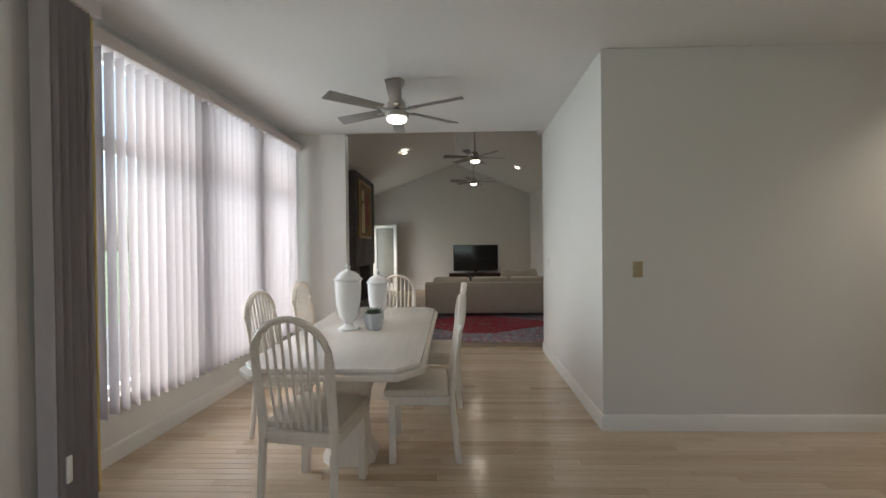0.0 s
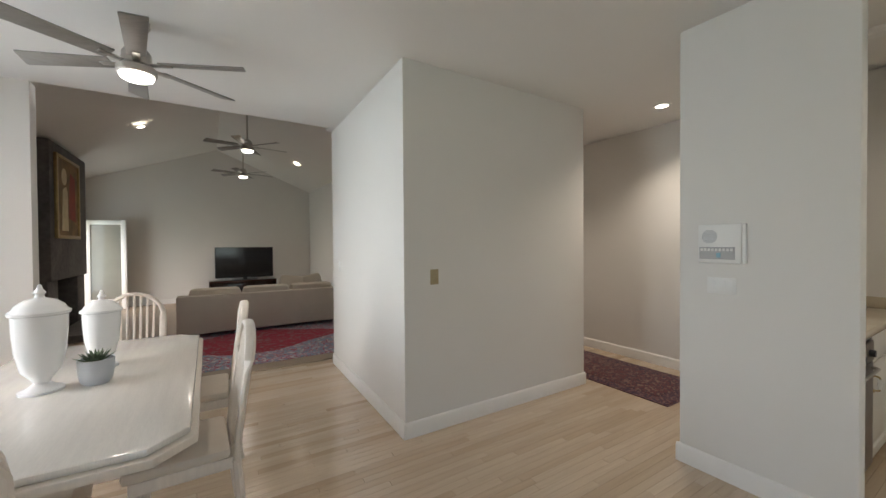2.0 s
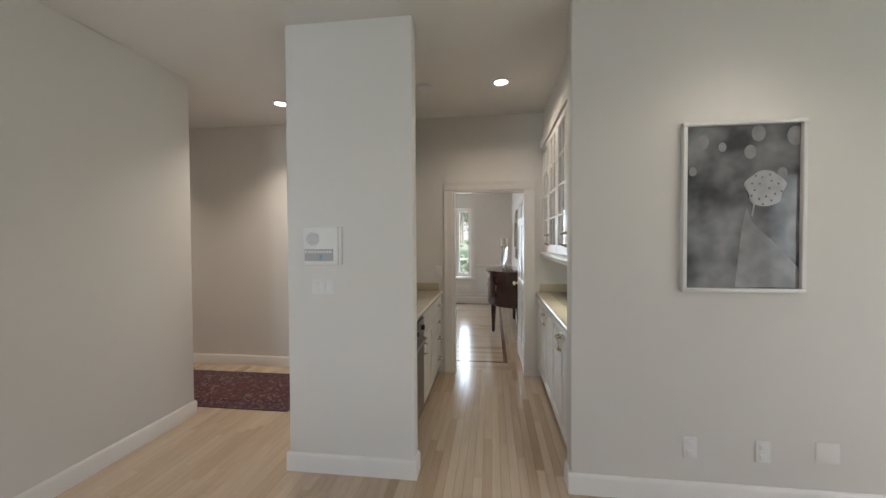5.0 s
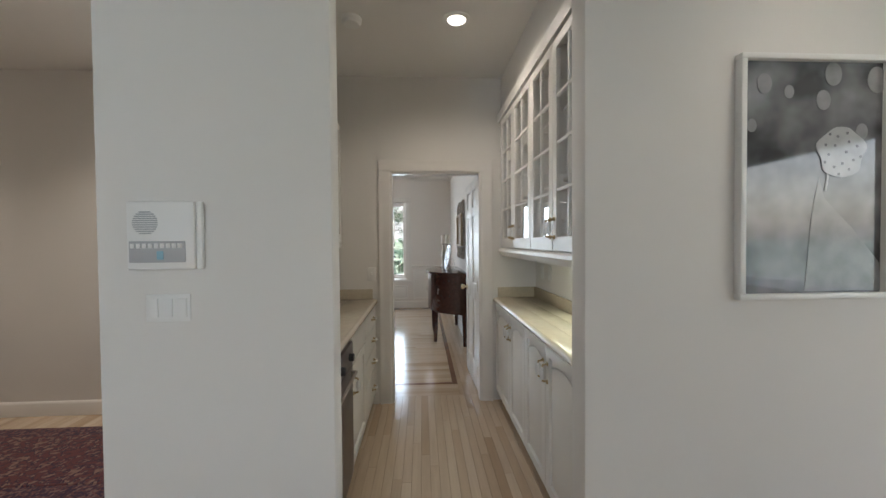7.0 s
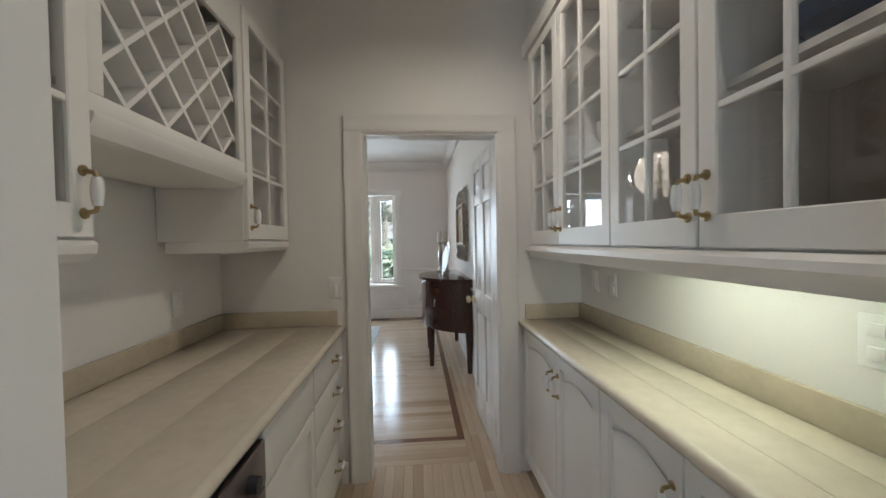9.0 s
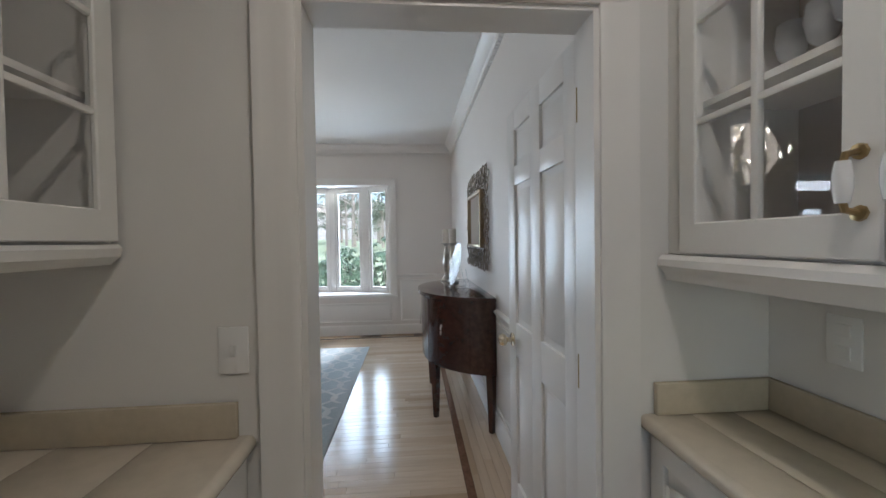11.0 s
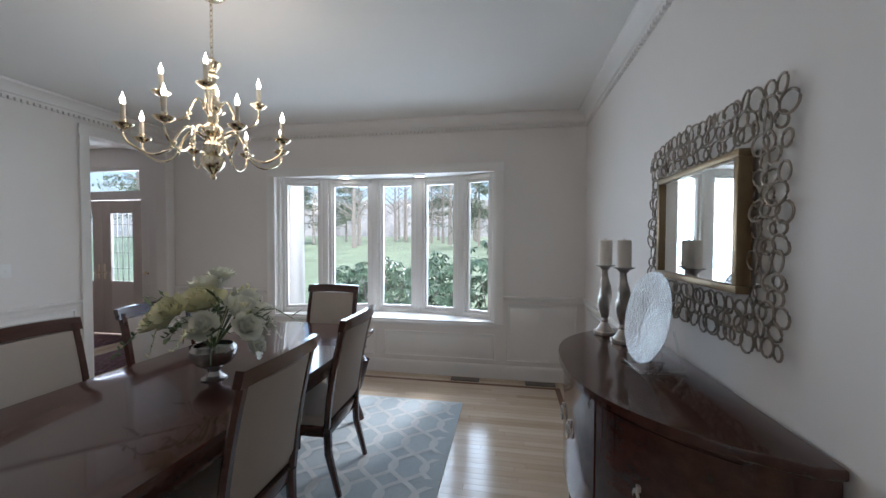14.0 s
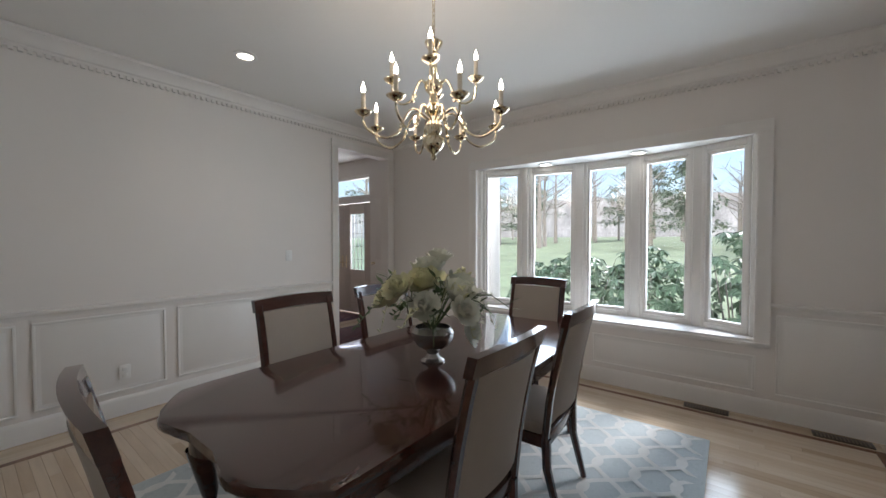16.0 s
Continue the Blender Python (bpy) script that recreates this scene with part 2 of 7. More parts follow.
structure("wall_pantry_end", WALL, (XD, -0.43, 0, XD + 0.095, 0.19, H), (XD, 0.99, 0, XD + 0.095, 1.87, H), (XD, 0.19, 2.05, XD + 0.095, 0.99, H), label="off-white painted wall with the dining room doorway")
structure("wall_kitchen", WALL, (XN, -4.2, 0, XP + 0.1, -4.0, 0.9), (XN, -4.2, 2.5, XP + 0.1, -4.0, H), (XN, -4.2, 0.9, -0.8, -4.0, 2.5), (2.4, -4.2, 0.9, XP + 0.1, -4.0, 2.5), label="off-white painted wall with a wide window")
structure("wall_hall", WALL, (5.37, 1.87, 0, XD + 0.12, 9.0, H), label="warm-lit off-white painted hall wall")
structure("wall_hall_end", WALL, (4.115, 9.0, 0, XD + 0.12, 9.12, H), (3.98, YB + 0.14, 0, 4.115, 9.12, H), label="off-white painted hall end")
structure("ceiling", CEIL, (XW - 0.2, -4.2, H, XP + 0.13, YB, H + 0.12), (XP + 0.13, -0.43, H, XD, 9.12, H + 0.12), (2.03, YB, H, XP + 0.13, YB + 0.14, H + 0.12), label="white painted ceiling", category="ceiling")
# dining room
structure("wall_dining_mirror", WALL_D, (XD + 0.12, YR - 0.12, 0, XE, YR, H), label="off-white painted wall behind the mirror")
structure("wall_dining_back", WALL_D, (XD + 0.096, YR, 2.06, XD + 0.115, YL, H), (XD + 0.096, 1.0, 0, XD + 0.115, YL, 2.06), (XD + 0.095, 1.87, 0, XD + 0.096, YL, H), label="off-white painted dining room wall")
structure("wall_dining_panelled", WALL_D, (XD + 0.12, YL, 0, 9.22, YL + 0.14, H), (9.22, YL, 2.58, 10.08, YL + 0.14, H), (10.08, YL, 0, XE, YL + 0.14, H), label="off-white painted wall with the foyer opening")
structure("wall_bay", WALL_D, (XE, YR - 0.12, 0, XE + 0.16, 1.04, H), (XE, 3.72, 0, XE + 0.16, YL + 0.14, H), (XE, 1.04, 0, XE + 0.16, 3.72, 0.60), (XE, 1.04, 2.29, XE + 0.16, 3.72, H), label="off-white painted wall around the bay window")
structure("ceiling_dining", CEIL, (XD, -0.43, H + 0.002, XE + 0.16, YL + 0.14, H + 0.12), label="white painted dining room ceiling", category="ceiling")
# foyer
structure("wall_foyer_front", WALL_D, (11.0, YL + 0.14, 0, 11.14, 6.55, 3.2), (11.0, 8.1, 0, 11.14, 9.0, 3.2), (11.0, 6.55, 2.65, 11.14, 8.1, 3.2), (11.0, 6.55, 2.14, 11.14, 8.1, 2.24), label="off-white painted foyer wall around the entrance")
structure("wall_foyer_side", WALL_D, (XE, YL, 0, 11.0, YL + 0.14, 3.2), (XD + 0.12, 8.9, 0, 11.0, 9.04, 3.2), label="off-white painted foyer wall")
structure("ceiling_foyer", CEIL, (XD + 0.12, YL + 0.14, 2.95, 11.14, 9.0, 3.05), label="white painted foyer ceiling", category="ceiling")
# living room
LX0, LX1, LY1, RX = -1.62, 3.4, 12.4, 1.0
structure("wall_living_window", WALL, (LX0 - 0.15, YB + 0.14, 0, LX0, 10.55, 3.05), (LX0 - 0.15, 10.55, 2.1, LX0, 12.1, 3.05), (LX0 - 0.15, 12.1, 0, LX0, LY1, 3.05), label="off-white painted living room wall")
structure("wall_living_side", WALL, (LX1, YB + 0.14, 0, LX1 + 0.15, LY1, 3.05), label="off-white painted living room wall")
structure("wall_living_stub", WALL, (LX0 - 0.15, YB + 0.01, 0, XW - 0.2, YB + 0.14, 3.05), label="off-white painted living room wall end")
bm = bmesh.new()
prism(bm, [(LX0 - 0.15, 0), (LX1 + 0.15, 0), (LX1 + 0.15, 3.0), (RX, 4.05), (LX0 - 0.15, 3.0)], 0, 0.15, pose(0, LY1 + 0.15, 0, 90, 0, 0))
tagged(part("wall_living_far", bm, WALL, smooth=False), "off-white painted gable wall behind the television", "wall", kind="structure")
bm = bmesh.new()
prism(bm, [(LX0 - 0.15, H + 0.125), (LX1 + 0.15, H + 0.125), (RX, 4.05)], 0, 0.12, pose(0, YB + 0.135, 0, 90, 0, 0))
tagged(part("wall_living_gable", bm, WALL, smooth=False), "off-white painted gable over the opening", "wall", kind="structure")
bm = bmesh.new()
for xa in (LX0 - 0.15, LX1 + 0.15):
    prism(bm, [(xa, 3.0), (RX, 4.05), (RX, 4.17), (xa, 3.12)], 0, 7.6, pose(0, 12.6, 0, 90, 0, 0))
tagged(part("ceiling_living", bm, CEIL, smooth=False), "white painted vaulted ceiling", "ceiling", kind="structure")
# floor underlay
structure("floor", WOODGAP, (XW - 0.2, -4.2, -0.12, XE + 0.16, YB + 0.45, -0.012), (XD, YB + 0.45, -0.12, 11.14, 9.12, -0.012), (LX0 - 0.15, YB + 0.45, -0.12, XD, LY1 + 0.15, -0.012), label="pale oak strip floor", category="floor")


# ---- trim and openings ----
BASE = [(0, 0), (0.016, 0), (0.016, 0.10), (0.010, 0.115), (0.004, 0.12), (0, 0.12)]


def baseboard(p, q, out, label="white painted baseboard along the wall"):
    bm = bmesh.new()
    sweep(bm, BASE, (*p, 0.0), (*q, 0.0), (*out, 0))
    return tagged(part("baseboard", bm, TRIM), label, "baseboard", kind="structure")


baseboard((XW, 2.35), (XW, YB), (1, 0)).matrix_basis = TURN
baseboard((XW, YB), (-0.493, YB), (0, -1))
baseboard((2.022, YA - 0.016), (2.095, YB + 0.14), (-0.9994, 0.0339))
baseboard((2.022, YA), (4.121, YA), (0, -1))
baseboard((4.105, YA), (4.105, 8.9), (1, 0))
baseboard((XP, 1.024), (XP, 1.886), (-1, 0))
baseboard((XP, 1.04), (XP + 0.115, 1.04), (0, -1))
baseboard((XP, 1.87), (5.37, 1.87), (0, 1))
baseboard((XP - 0.01, -4.0), (XP - 0.01, 0.111), (-1, 0))
baseboard((XP - 0.01, 0.095), (XP + 0.12, 0.095), (0, 1))
baseboard((5.37, 1.87), (5.37, 9.0), (-1, 0))
baseboard((LX0, LY1), (LX1, LY1), (0, -1))
baseboard((XD, 1.15), (XD, 1.11), (-1, 0))

CASE = [(0, 0), (0.012, 0), (0.020, 0.02), (0.014, 0.05), (0.024, 0.08), (0.026, 0.10), (0, 0.10)]


def casing(name, face, out, y0, y1, z1, label, along="y", z0=0.0):
    """Three mouldings around an opening in a wall whose face stands at that place."""
    ob = thing(name, label, "door casing", kind="structure")
    def at(v, z):
        return (face, v, z) if along == "y" else (v, face, z)
    o = (out, 0, 0) if along == "y" else (0, out, 0)
    side = (0, 1, 0) if along == "y" else (1, 0, 0)
    neg = tuple(-c for c in side)
    for nm, p, q, up in (("side_casing", at(y1, z0), at(y1, z1 + 0.0), side), ("side_casing", at(y0, z0), at(y0, z1), neg), ("head_casing", at(y0 - 0.1, z1), at(y1 + 0.1, z1), (0, 0, 1))):
        bm = bmesh.new()
        sweep(bm, CASE, p, q, o, up)
        part(nm, bm, TRIM, ob)
    return ob


casing("door_casing", XD, -1, 0.19, 0.99, 2.05, "white painted moulded casing around the pantry doorway")
structure("door_jamb", TRIM, (XD - 0.002, 0.19, 0, XD + 0.117, 0.206, 2.05), (XD - 0.002, 0.974, 0, XD + 0.117, 0.99, 2.05), (XD - 0.002, 0.206, 2.034, XD + 0.117, 0.974, 2.05), label="white painted door jamb lining the doorway", category="door jamb")

# tall window behind the blinds
win = thing("window_1", "white framed tall window with transoms behind blinds", "window", TURN, kind="structure")
for y0, y1 in ((2.5, 3.32), (3.32, 4.14), (4.14, 4.98)):
    for z0, z1 in ((0.42, 2.12), (2.12, 2.72)):
        bm = bmesh.new()
        w = 0.05
        for b in ((y0, z0, y0 + w, z1), (y1 - w, z0, y1, z1), (y0 + w, z0, y1 - w, z0 + w), (y0 + w, z1 - w, y1 - w, z1)):
            box(bm, XW - 0.13, b[0], b[1], XW - 0.06, b[2], b[3], 0.004)
        fr = part("window_frame", bm, TRIM, win)
        bm = bmesh.new()
        box(bm, XW - 0.098, y0 + w, z0 + w, XW - 0.092, y1 - w, z1 - w)
        g = part("pane", bm, GLASS, fr)
        g.visible_shadow = False
bm = bmesh.new()
box(bm, XW - 0.14, 2.5, 0.405, XW + 0.03, 4.98, 0.428, 0.004)
part("window_sill", bm, TRIM, win)
for ym in (3.32, 4.14):
    bm = bmesh.new()
    box(bm, XW - 0.15, ym - 0.07, 0.43, XW - 0.045, ym + 0.07, 2.715, 0.004)
    part("mullion_post", bm, TRIM, win)

BLIND = translucent("blind_fabric", (0.56, 0.505, 0.51), 0.11)
VAL = mat("valance_fabric", (0.66, 0.59, 0.56), 0.6, var=0.03, bump=0.15, bscale=200)


def slat_mesh(z0, z1):
    bm = bmesh.new()
    k = 6
    lo, hi = [], []
    for i in range(k + 1):
        u = (i / k - 0.5) * 0.089
        d = 0.008 * (1 - (2 * i / k - 1) ** 2)
        lo.append(bm.verts.new((u, d, z0)))
        hi.append(bm.verts.new((u, d, z1)))
    for i in range(k):
        bm.faces.new((lo[i], lo[i + 1], hi[i + 1], hi[i]))
    me = finish("slat", bm, BLIND)
    return me


blind = thing("vertical_blind", "pale mauve vertical fabric blind hanging half closed", "blind", TURN)
bm = bmesh.new()
box(bm, XW + 0.02, 2.42, 2.66, XW + 0.16, 5.12, 2.75, 0.008)
part("valance", bm, VAL, blind, "pale mauve valance")
sl = slat_mesh(0.35, 2.67)
rnd = random.Random(4)
y = 2.45
i = 0
while y < 5.06:
    s = new("slat", sl)
    s.parent = blind
    s.matrix_basis = pose(XW + 0.10, y, 0, 0, 0, (-10 if y < 3.0 else 2) + rnd.uniform(-4, 4))
    y += 0.075
    i += 1
stack = thing("vertical_blind", "mauve vertical blind drawn into a tall stack", "blind")
sl2 = slat_mesh(0.03, 2.70)
for i in range(16):
    s = new("slat", sl2)
    s.parent = stack
    s.matrix_basis = pose(XN + 0.075 + 0.004 * (i % 3), 2.06 + i * 0.014, 0, 0, 0, 12 + rnd.uniform(-5, 5))
bm = bmesh.new()
box(bm, XN + 0.005, 1.2, 2.70, XN + 0.14, 2.33, 2.79, 0.008)
part("valance", bm, VAL, stack)
bm = bmesh.new()
box(bm, XN + 0.118, 2.10, 0.22, XN + 0.133, 2.13, 0.36, 0.006)
part("pull_weight", bm, PLASTIC_W, stack, "white plastic pull weight")
YTAPE = mat("yellow_edge_tape", (0.62, 0.47, 0.14), 0.6)
bm = bmesh.new()
box(bm, XN + 0.03, 2.300, 0.05, XN + 0.10, 2.315, 2.70, 0.003)
part("edge_strip", bm, YTAPE, stack, "yellowed edge strip")
structure("trim", TRIM, (XN, 1.90, 0, XN + 0.02, 1.99, 2.70), label="white painted door casing beside the blind stack", category="trim", bevel=0.004)


# ---- breakfast room furniture ----
def arch_chair(at, label):
    """Whitewashed chair with an arched slatted back, facing +y, origin at its middle on the floor."""
    ch = thing("dining_chair", label, "chair", at, "chairs round the white table")
    w, d, sh = 0.43, 0.42, 0.44
    # arched back frame: posts lean backwards
    def lean(z):
        return -d / 2 - max(0, z - sh) * 0.14 - 0.02 * math.sin(min(1, z / sh) * math.pi)
    pts = []
    hw = w / 2 - 0.005
    for z in (sh - 0.03, 0.55, 0.65, 0.76, 0.84):
        pts.append((-hw + 0.01 * math.sin(z * 3), lean(z), z))
    arc = []
    for i in range(1, 12):
        a = math.pi - math.pi * i / 12
        z = 0.84 + 0.215 * math.sin(a)
        arc.append((hw * math.cos(a), lean(z), z))
    allp = pts + arc + [(-x, y_, z) for x, y_, z in pts[::-1]]
    bm = bmesh.new()
    tube(bm, allp, 0.027, 8, flat=0.62)
    back = part("back_frame", bm, WHITEWASH, ch)
    bm = bmesh.new()
    box(bm, -hw, lean(0.47) - 0.012, sh - 0.03, hw, lean(0.47) + 0.014, sh + 0.025, 0.006)
    part("lower_rail", bm, WHITEWASH, ch)
    for i in range(7):
        u = (i - 3) / 3.6
        x1 = u * hw * 0.80
        ztop = 0.84 + 0.20 * math.sqrt(max(0, 1 - (x1 / hw) ** 2))
        bm = bmesh.new()
        tube(bm, [(x1 * 0.86, lean(sh) + 0.004, sh + 0.02), (x1 * 0.95, lean(0.7), 0.7), (x1, lean(ztop), ztop)], 0.0095, 6, flat=0.7)
        part("slat", bm, WHITEWASH, ch)
    bm = bmesh.new()
    box(bm, -w / 2 + 0.01, -d / 2 + 0.01, sh - 0.065, w / 2 - 0.01, d / 2 - 0.005, sh - 0.005, 0.008)
    part("seat_frame", bm, WHITEWASH, ch)
    bm = bmesh.new()
    box(bm, -w / 2 - 0.01, -d / 2 + 0.02, sh - 0.003, w / 2 + 0.01, d / 2 + 0.02, sh + 0.05, 0.022)
    part("seat", bm, SEATFAB, ch, "cream padded seat")
    for sx in (-1, 1):
        bm = bmesh.new()
        x = sx * (w / 2 - 0.027)
        prism(bm, [(x - 0.02, d / 2 - 0.055), (x + 0.02, d / 2 - 0.055), (x + 0.02, d / 2 - 0.012), (x - 0.02, d / 2 - 0.012)], 0, sh - 0.064, bevel=0.005)
        part("leg", bm, WHITEWASH, ch)
        bm = bmesh.new()
        x = sx * (w / 2 - 0.012)
        tube(bm, [(x, -d / 2 - 0.045, 0), (x, -d / 2 - 0.02, 0.2), (x, -d / 2 - 0.003, sh - 0.02)], 0.021, 8)
        part("leg", bm, WHITEWASH, ch)
    return ch


SEATFAB = mat("cream_fabric", (0.66, 0.58, 0.49), 0.85, var=0.04, scale=8, bump=0.4, bscale=400)
CHL = "whitewashed wooden chair with arched slatted back and padded seat"
arch = arch_chair(pose(0.12, 2.38, 0, 0, 0, -9), CHL)
for x, y, a in ((0.66, 2.88, 92), (0.70, 3.72, 88), (-0.36, 3.20, -90), (-0.36, 4.02, -90), (0.22, 4.50, 180)):
    copy_thing(arch, pose(x, y, 0, 0, 0, a))


def octagon(x0, y0, x1, y1, c):
    return [(x0 + c, y0), (x1 - c, y0), (x1, y0 + c), (x1, y1 - c), (x1 - c, y1), (x0 + c, y1), (x0, y1 - c), (x0, y0 + c)]


tb = thing("dining_table", "whitewashed double pedestal dining table with clipped corners", "table", pose(0.2, 3.28, 0))
bm = bmesh.new()
prism(bm, octagon(-0.53, -1.05, 0.53, 1.05, 0.13), 0.69, 0.725, bevel=0.008)
part("tabletop_edge", bm, WHITEWASH, tb)
bm = bmesh.new()
prism(bm, octagon(-0.505, -1.025, 0.505, 1.025, 0.125), 0.725, 0.755, bevel=0.01)
part("tabletop", bm, TABLE_W, tb, "glossy whitewashed wood top")
bm = bmesh.new()
box(bm, -0.36, -0.82, 0.62, 0.36, 0.82, 0.69, 0.006)
part("apron", bm, WHITEWASH, tb)
for yy in (-0.52, 0.52):
    bm = bmesh.new()
    out = [(0.17, 0.0), (0.17, 0.05), (0.13, 0.13), (0.11, 0.28), (0.13, 0.45), (0.20, 0.58), (0.24, 0.62)]
    rings = [octagon(-r, yy - r * 0.75, r, yy + r * 0.75, r * 0.35) for r, z in out]
    vs = [[bm.verts.new((x, y_, z)) for x, y_ in ring] for ring, (r, z) in zip(rings, out)]
    for a, b in zip(vs, vs[1:]):
        for i in range(8):
            bm.faces.new((a[i], a[(i + 1) % 8], b[(i + 1) % 8], b[i]))
    bm.faces.new(vs[0][::-1])
    bm.faces.new(vs[-1])
    part("pedestal", bm, WHITEWASH, tb)


def urn(at, s, label):
    u = thing("lidded_urn", label, "urn", at, "white urns on the table")
    bm = bmesh.new()
    lathe(bm, [(0, 0), (0.085 * s, 0), (0.085 * s, 0.012 * s), (0.055 * s, 0.025 * s), (0.030 * s, 0.045 * s), (0.040 * s, 0.065 * s), (0.075 * s, 0.11 * s), (0.093 * s, 0.20 * s), (0.100 * s, 0.30 * s), (0.102 * s, 0.38 * s), (0.108 * s, 0.385 * s), (0, 0.386 * s)], 32)
    part("jar", bm, PORCELAIN, u)
    bm = bmesh.new()
    lathe(bm, [(0, 0.387 * s), (0.112 * s, 0.387 * s), (0.114 * s, 0.40 * s), (0.098 * s, 0.412 * s), (0.090 * s, 0.43 * s), (0.06 * s, 0.455 * s), (0.02 * s, 0.468 * s), (0.016 * s, 0.48 * s), (0.024 * s, 0.495 * s), (0.012 * s, 0.51 * s), (0.008 * s, 0.53 * s), (0, 0.535 * s)], 32)
    part("lid", bm, PORCELAIN, u)


urn(pose(0.06, 3.22, 0.755), 1.0, "tall glossy white porcelain urn with domed lid")
urn(pose(0.23, 3.55, 0.755), 0.86, "smaller glossy white porcelain urn with domed lid")
POT = mat("grey_ceramic", (0.55, 0.57, 0.60), 0.45, var=0.05)
SUCC = mat("succulent_leaf", (0.09, 0.13, 0.07), 0.5, var=0.3, scale=30)
pl = thing("potted_succulent", "small green succulent in a pale grey pot", "plant", pose(0.265, 3.22, 0.755))
bm = bmesh.new()
lathe(bm, [(0, 0), (0.05, 0), (0.066, 0.02), (0.075, 0.08), (0.076, 0.13), (0.068, 0.13), (0.066, 0.11), (0, 0.11)], 28)
part("pot", bm, POT, pl)
for i in range(26):
    bm = bmesh.new()
    a = i * 2.4
    ln = 0.05 + 0.045 * (i / 26)
    tilt = 0.9 - 0.75 * (i / 26)
    d = Vector((math.cos(a) * math.cos(tilt), math.sin(a) * math.cos(tilt), math.sin(tilt)))
    tube(bm, [Vector((0, 0, 0.108)), Vector((0, 0, 0.115)) + d * ln * 0.5, Vector((0, 0, 0.12)) + d * ln + Vector((0, 0, 0.012))], [0.004, 0.011, 0.001], 5, flat=0.4)
    part("leaf", bm, SUCC, pl)

LAMPW = glow("lamp_diffuser", (1.0, 0.93, 0.82), 2.6)
BLADE = mat("fan_blade", (0.26, 0.24, 0.22), 0.4, var=0.12, scale=12, fine=0.08, bscale=60, stretch=(0.3, 4, 4))


def ceiling_fan(at, drop, r, turn, label):
    """Origin at the light's underside; drop: to the ceiling."""
    f = thing("ceiling_fan", label, "ceiling fan", at)
    bm = bmesh.new()
    lathe(bm, [(0, drop), (0.072, drop), (0.072, drop - 0.03), (0.05, drop - 0.06), (0.02, drop - 0.075), (0, drop - 0.075)], 24)
    part("canopy", bm, NICKEL, f)
    bm = bmesh.new()
    lathe(bm, [(0, 0.2), (0.013, 0.2), (0.013, drop - 0.07), (0, drop - 0.07)], 12)
    part("downrod", bm, NICKEL, f)
    bm = bmesh.new()
    lathe(bm, [(0, 0.21), (0.04, 0.21), (0.055, 0.20), (0.075, 0.17), (0.08, 0.10), (0.105, 0.075), (0.105, 0.045), (0.095, 0.035), (0, 0.035)], 28)
    part("motor_housing", bm, NICKEL, f)
    bm = bmesh.new()
    lathe(bm, [(0, 0), (0.06, 0.002), (0.085, 0.015), (0.09, 0.034), (0, 0.034)], 28)
    part("light_diffuser", bm, LAMPW, f, "glowing white light bowl")
    for i in range(6):
        m = pose(0, 0, 0.10, 0, 0, turn + 60 * i)
        bm = bmesh.new()
        box(bm, 0.08, -0.02, -0.004, 0.20, 0.02, 0.004, 0.002)
        bm.transform(m)
        part("blade_arm", bm, NICKEL, f)
        bm = bmesh.new()
        prism(bm, [(0.14, -0.048), (r, -0.062), (r + 0.006, -0.05), (r - 0.02, 0.062), (0.14, 0.048)], -0.004, 0.004, pose(0, 0, 0.008, 13, 0, 0), bevel=0.002)
        bm.transform(m)
        part("blade", bm, BLADE, f)
    b = bulb("fan_lamp", (0, 0, -0.03), 5, WARM, 0.07, 165)
    b.parent = f
    return f


ceiling_fan(pose(0.41, 3.59, 2.51), H - 2.51, 0.64, 36, "brushed nickel six blade ceiling fan with lit bowl")
ceiling_fan(pose(1.35, 7.6, 3.02), 0.92, 0.62, 10, "brushed nickel six blade fan on a long rod")
ceiling_fan(pose(1.47, 10.2, 3.0), 0.90, 0.62, 10, "brushed nickel six blade fan hanging far back")

CAN = glow("recessed_bulb", (1.0, 0.90, 0.74), 3.0)


def recessed(x, y, z, power, label="recessed round ceiling light with white trim ring", tilt=(0, 0), lit=True, cone=130):
    d = thing("recessed_light", label, "ceiling light", pose(x, y, z, tilt[0], tilt[1], 0), "recessed ceiling lights")
    bm = bmesh.new()
    lathe(bm, [(0.062, -0.001), (0.088, -0.001), (0.09, -0.008), (0.06, -0.010), (0.058, -0.003)], 28)
    part("trim_ring", bm, PLASTIC_W, d)
    bm = bmesh.new()
    lathe(bm, [(0, -0.004), (0.058, -0.004), (0.058, -0.002), (0, -0.002)], 28)
    part("bulb", bm, CAN if lit else PLASTIC_W, d)
    if power:
        s = bulb("recessed_lamp", (0, 0, -0.03), power, WARM, 0.05, cone)
        s.parent = d


recessed(4.735, 2.65, H, 22, cone=125)
recessed(4.735, 5.2, H, 18, cone=125)
recessed(4.53, 0.475, H, 10, cone=155)
recessed(2.95, -0.75, H, 4, cone=120)
recessed(-0.18, 8.85, 3.545, 14, tilt=(0, -20))
recessed(2.57, 9.9, 3.38, 14, tilt=(0, 20))
sd = solid("smoke_detector", PLASTIC_W, label="round white plastic smoke detector on the ceiling", category="smoke detector")
bm = bmesh.new()
lathe(bm, [(0, 0), (0.065, 0), (0.065, -0.02), (0.05, -0.04), (0, -0.042)], 28, (4.55, 1.155, H - 0.001))
sd.data = finish("smoke_detector", bm, PLASTIC_W)


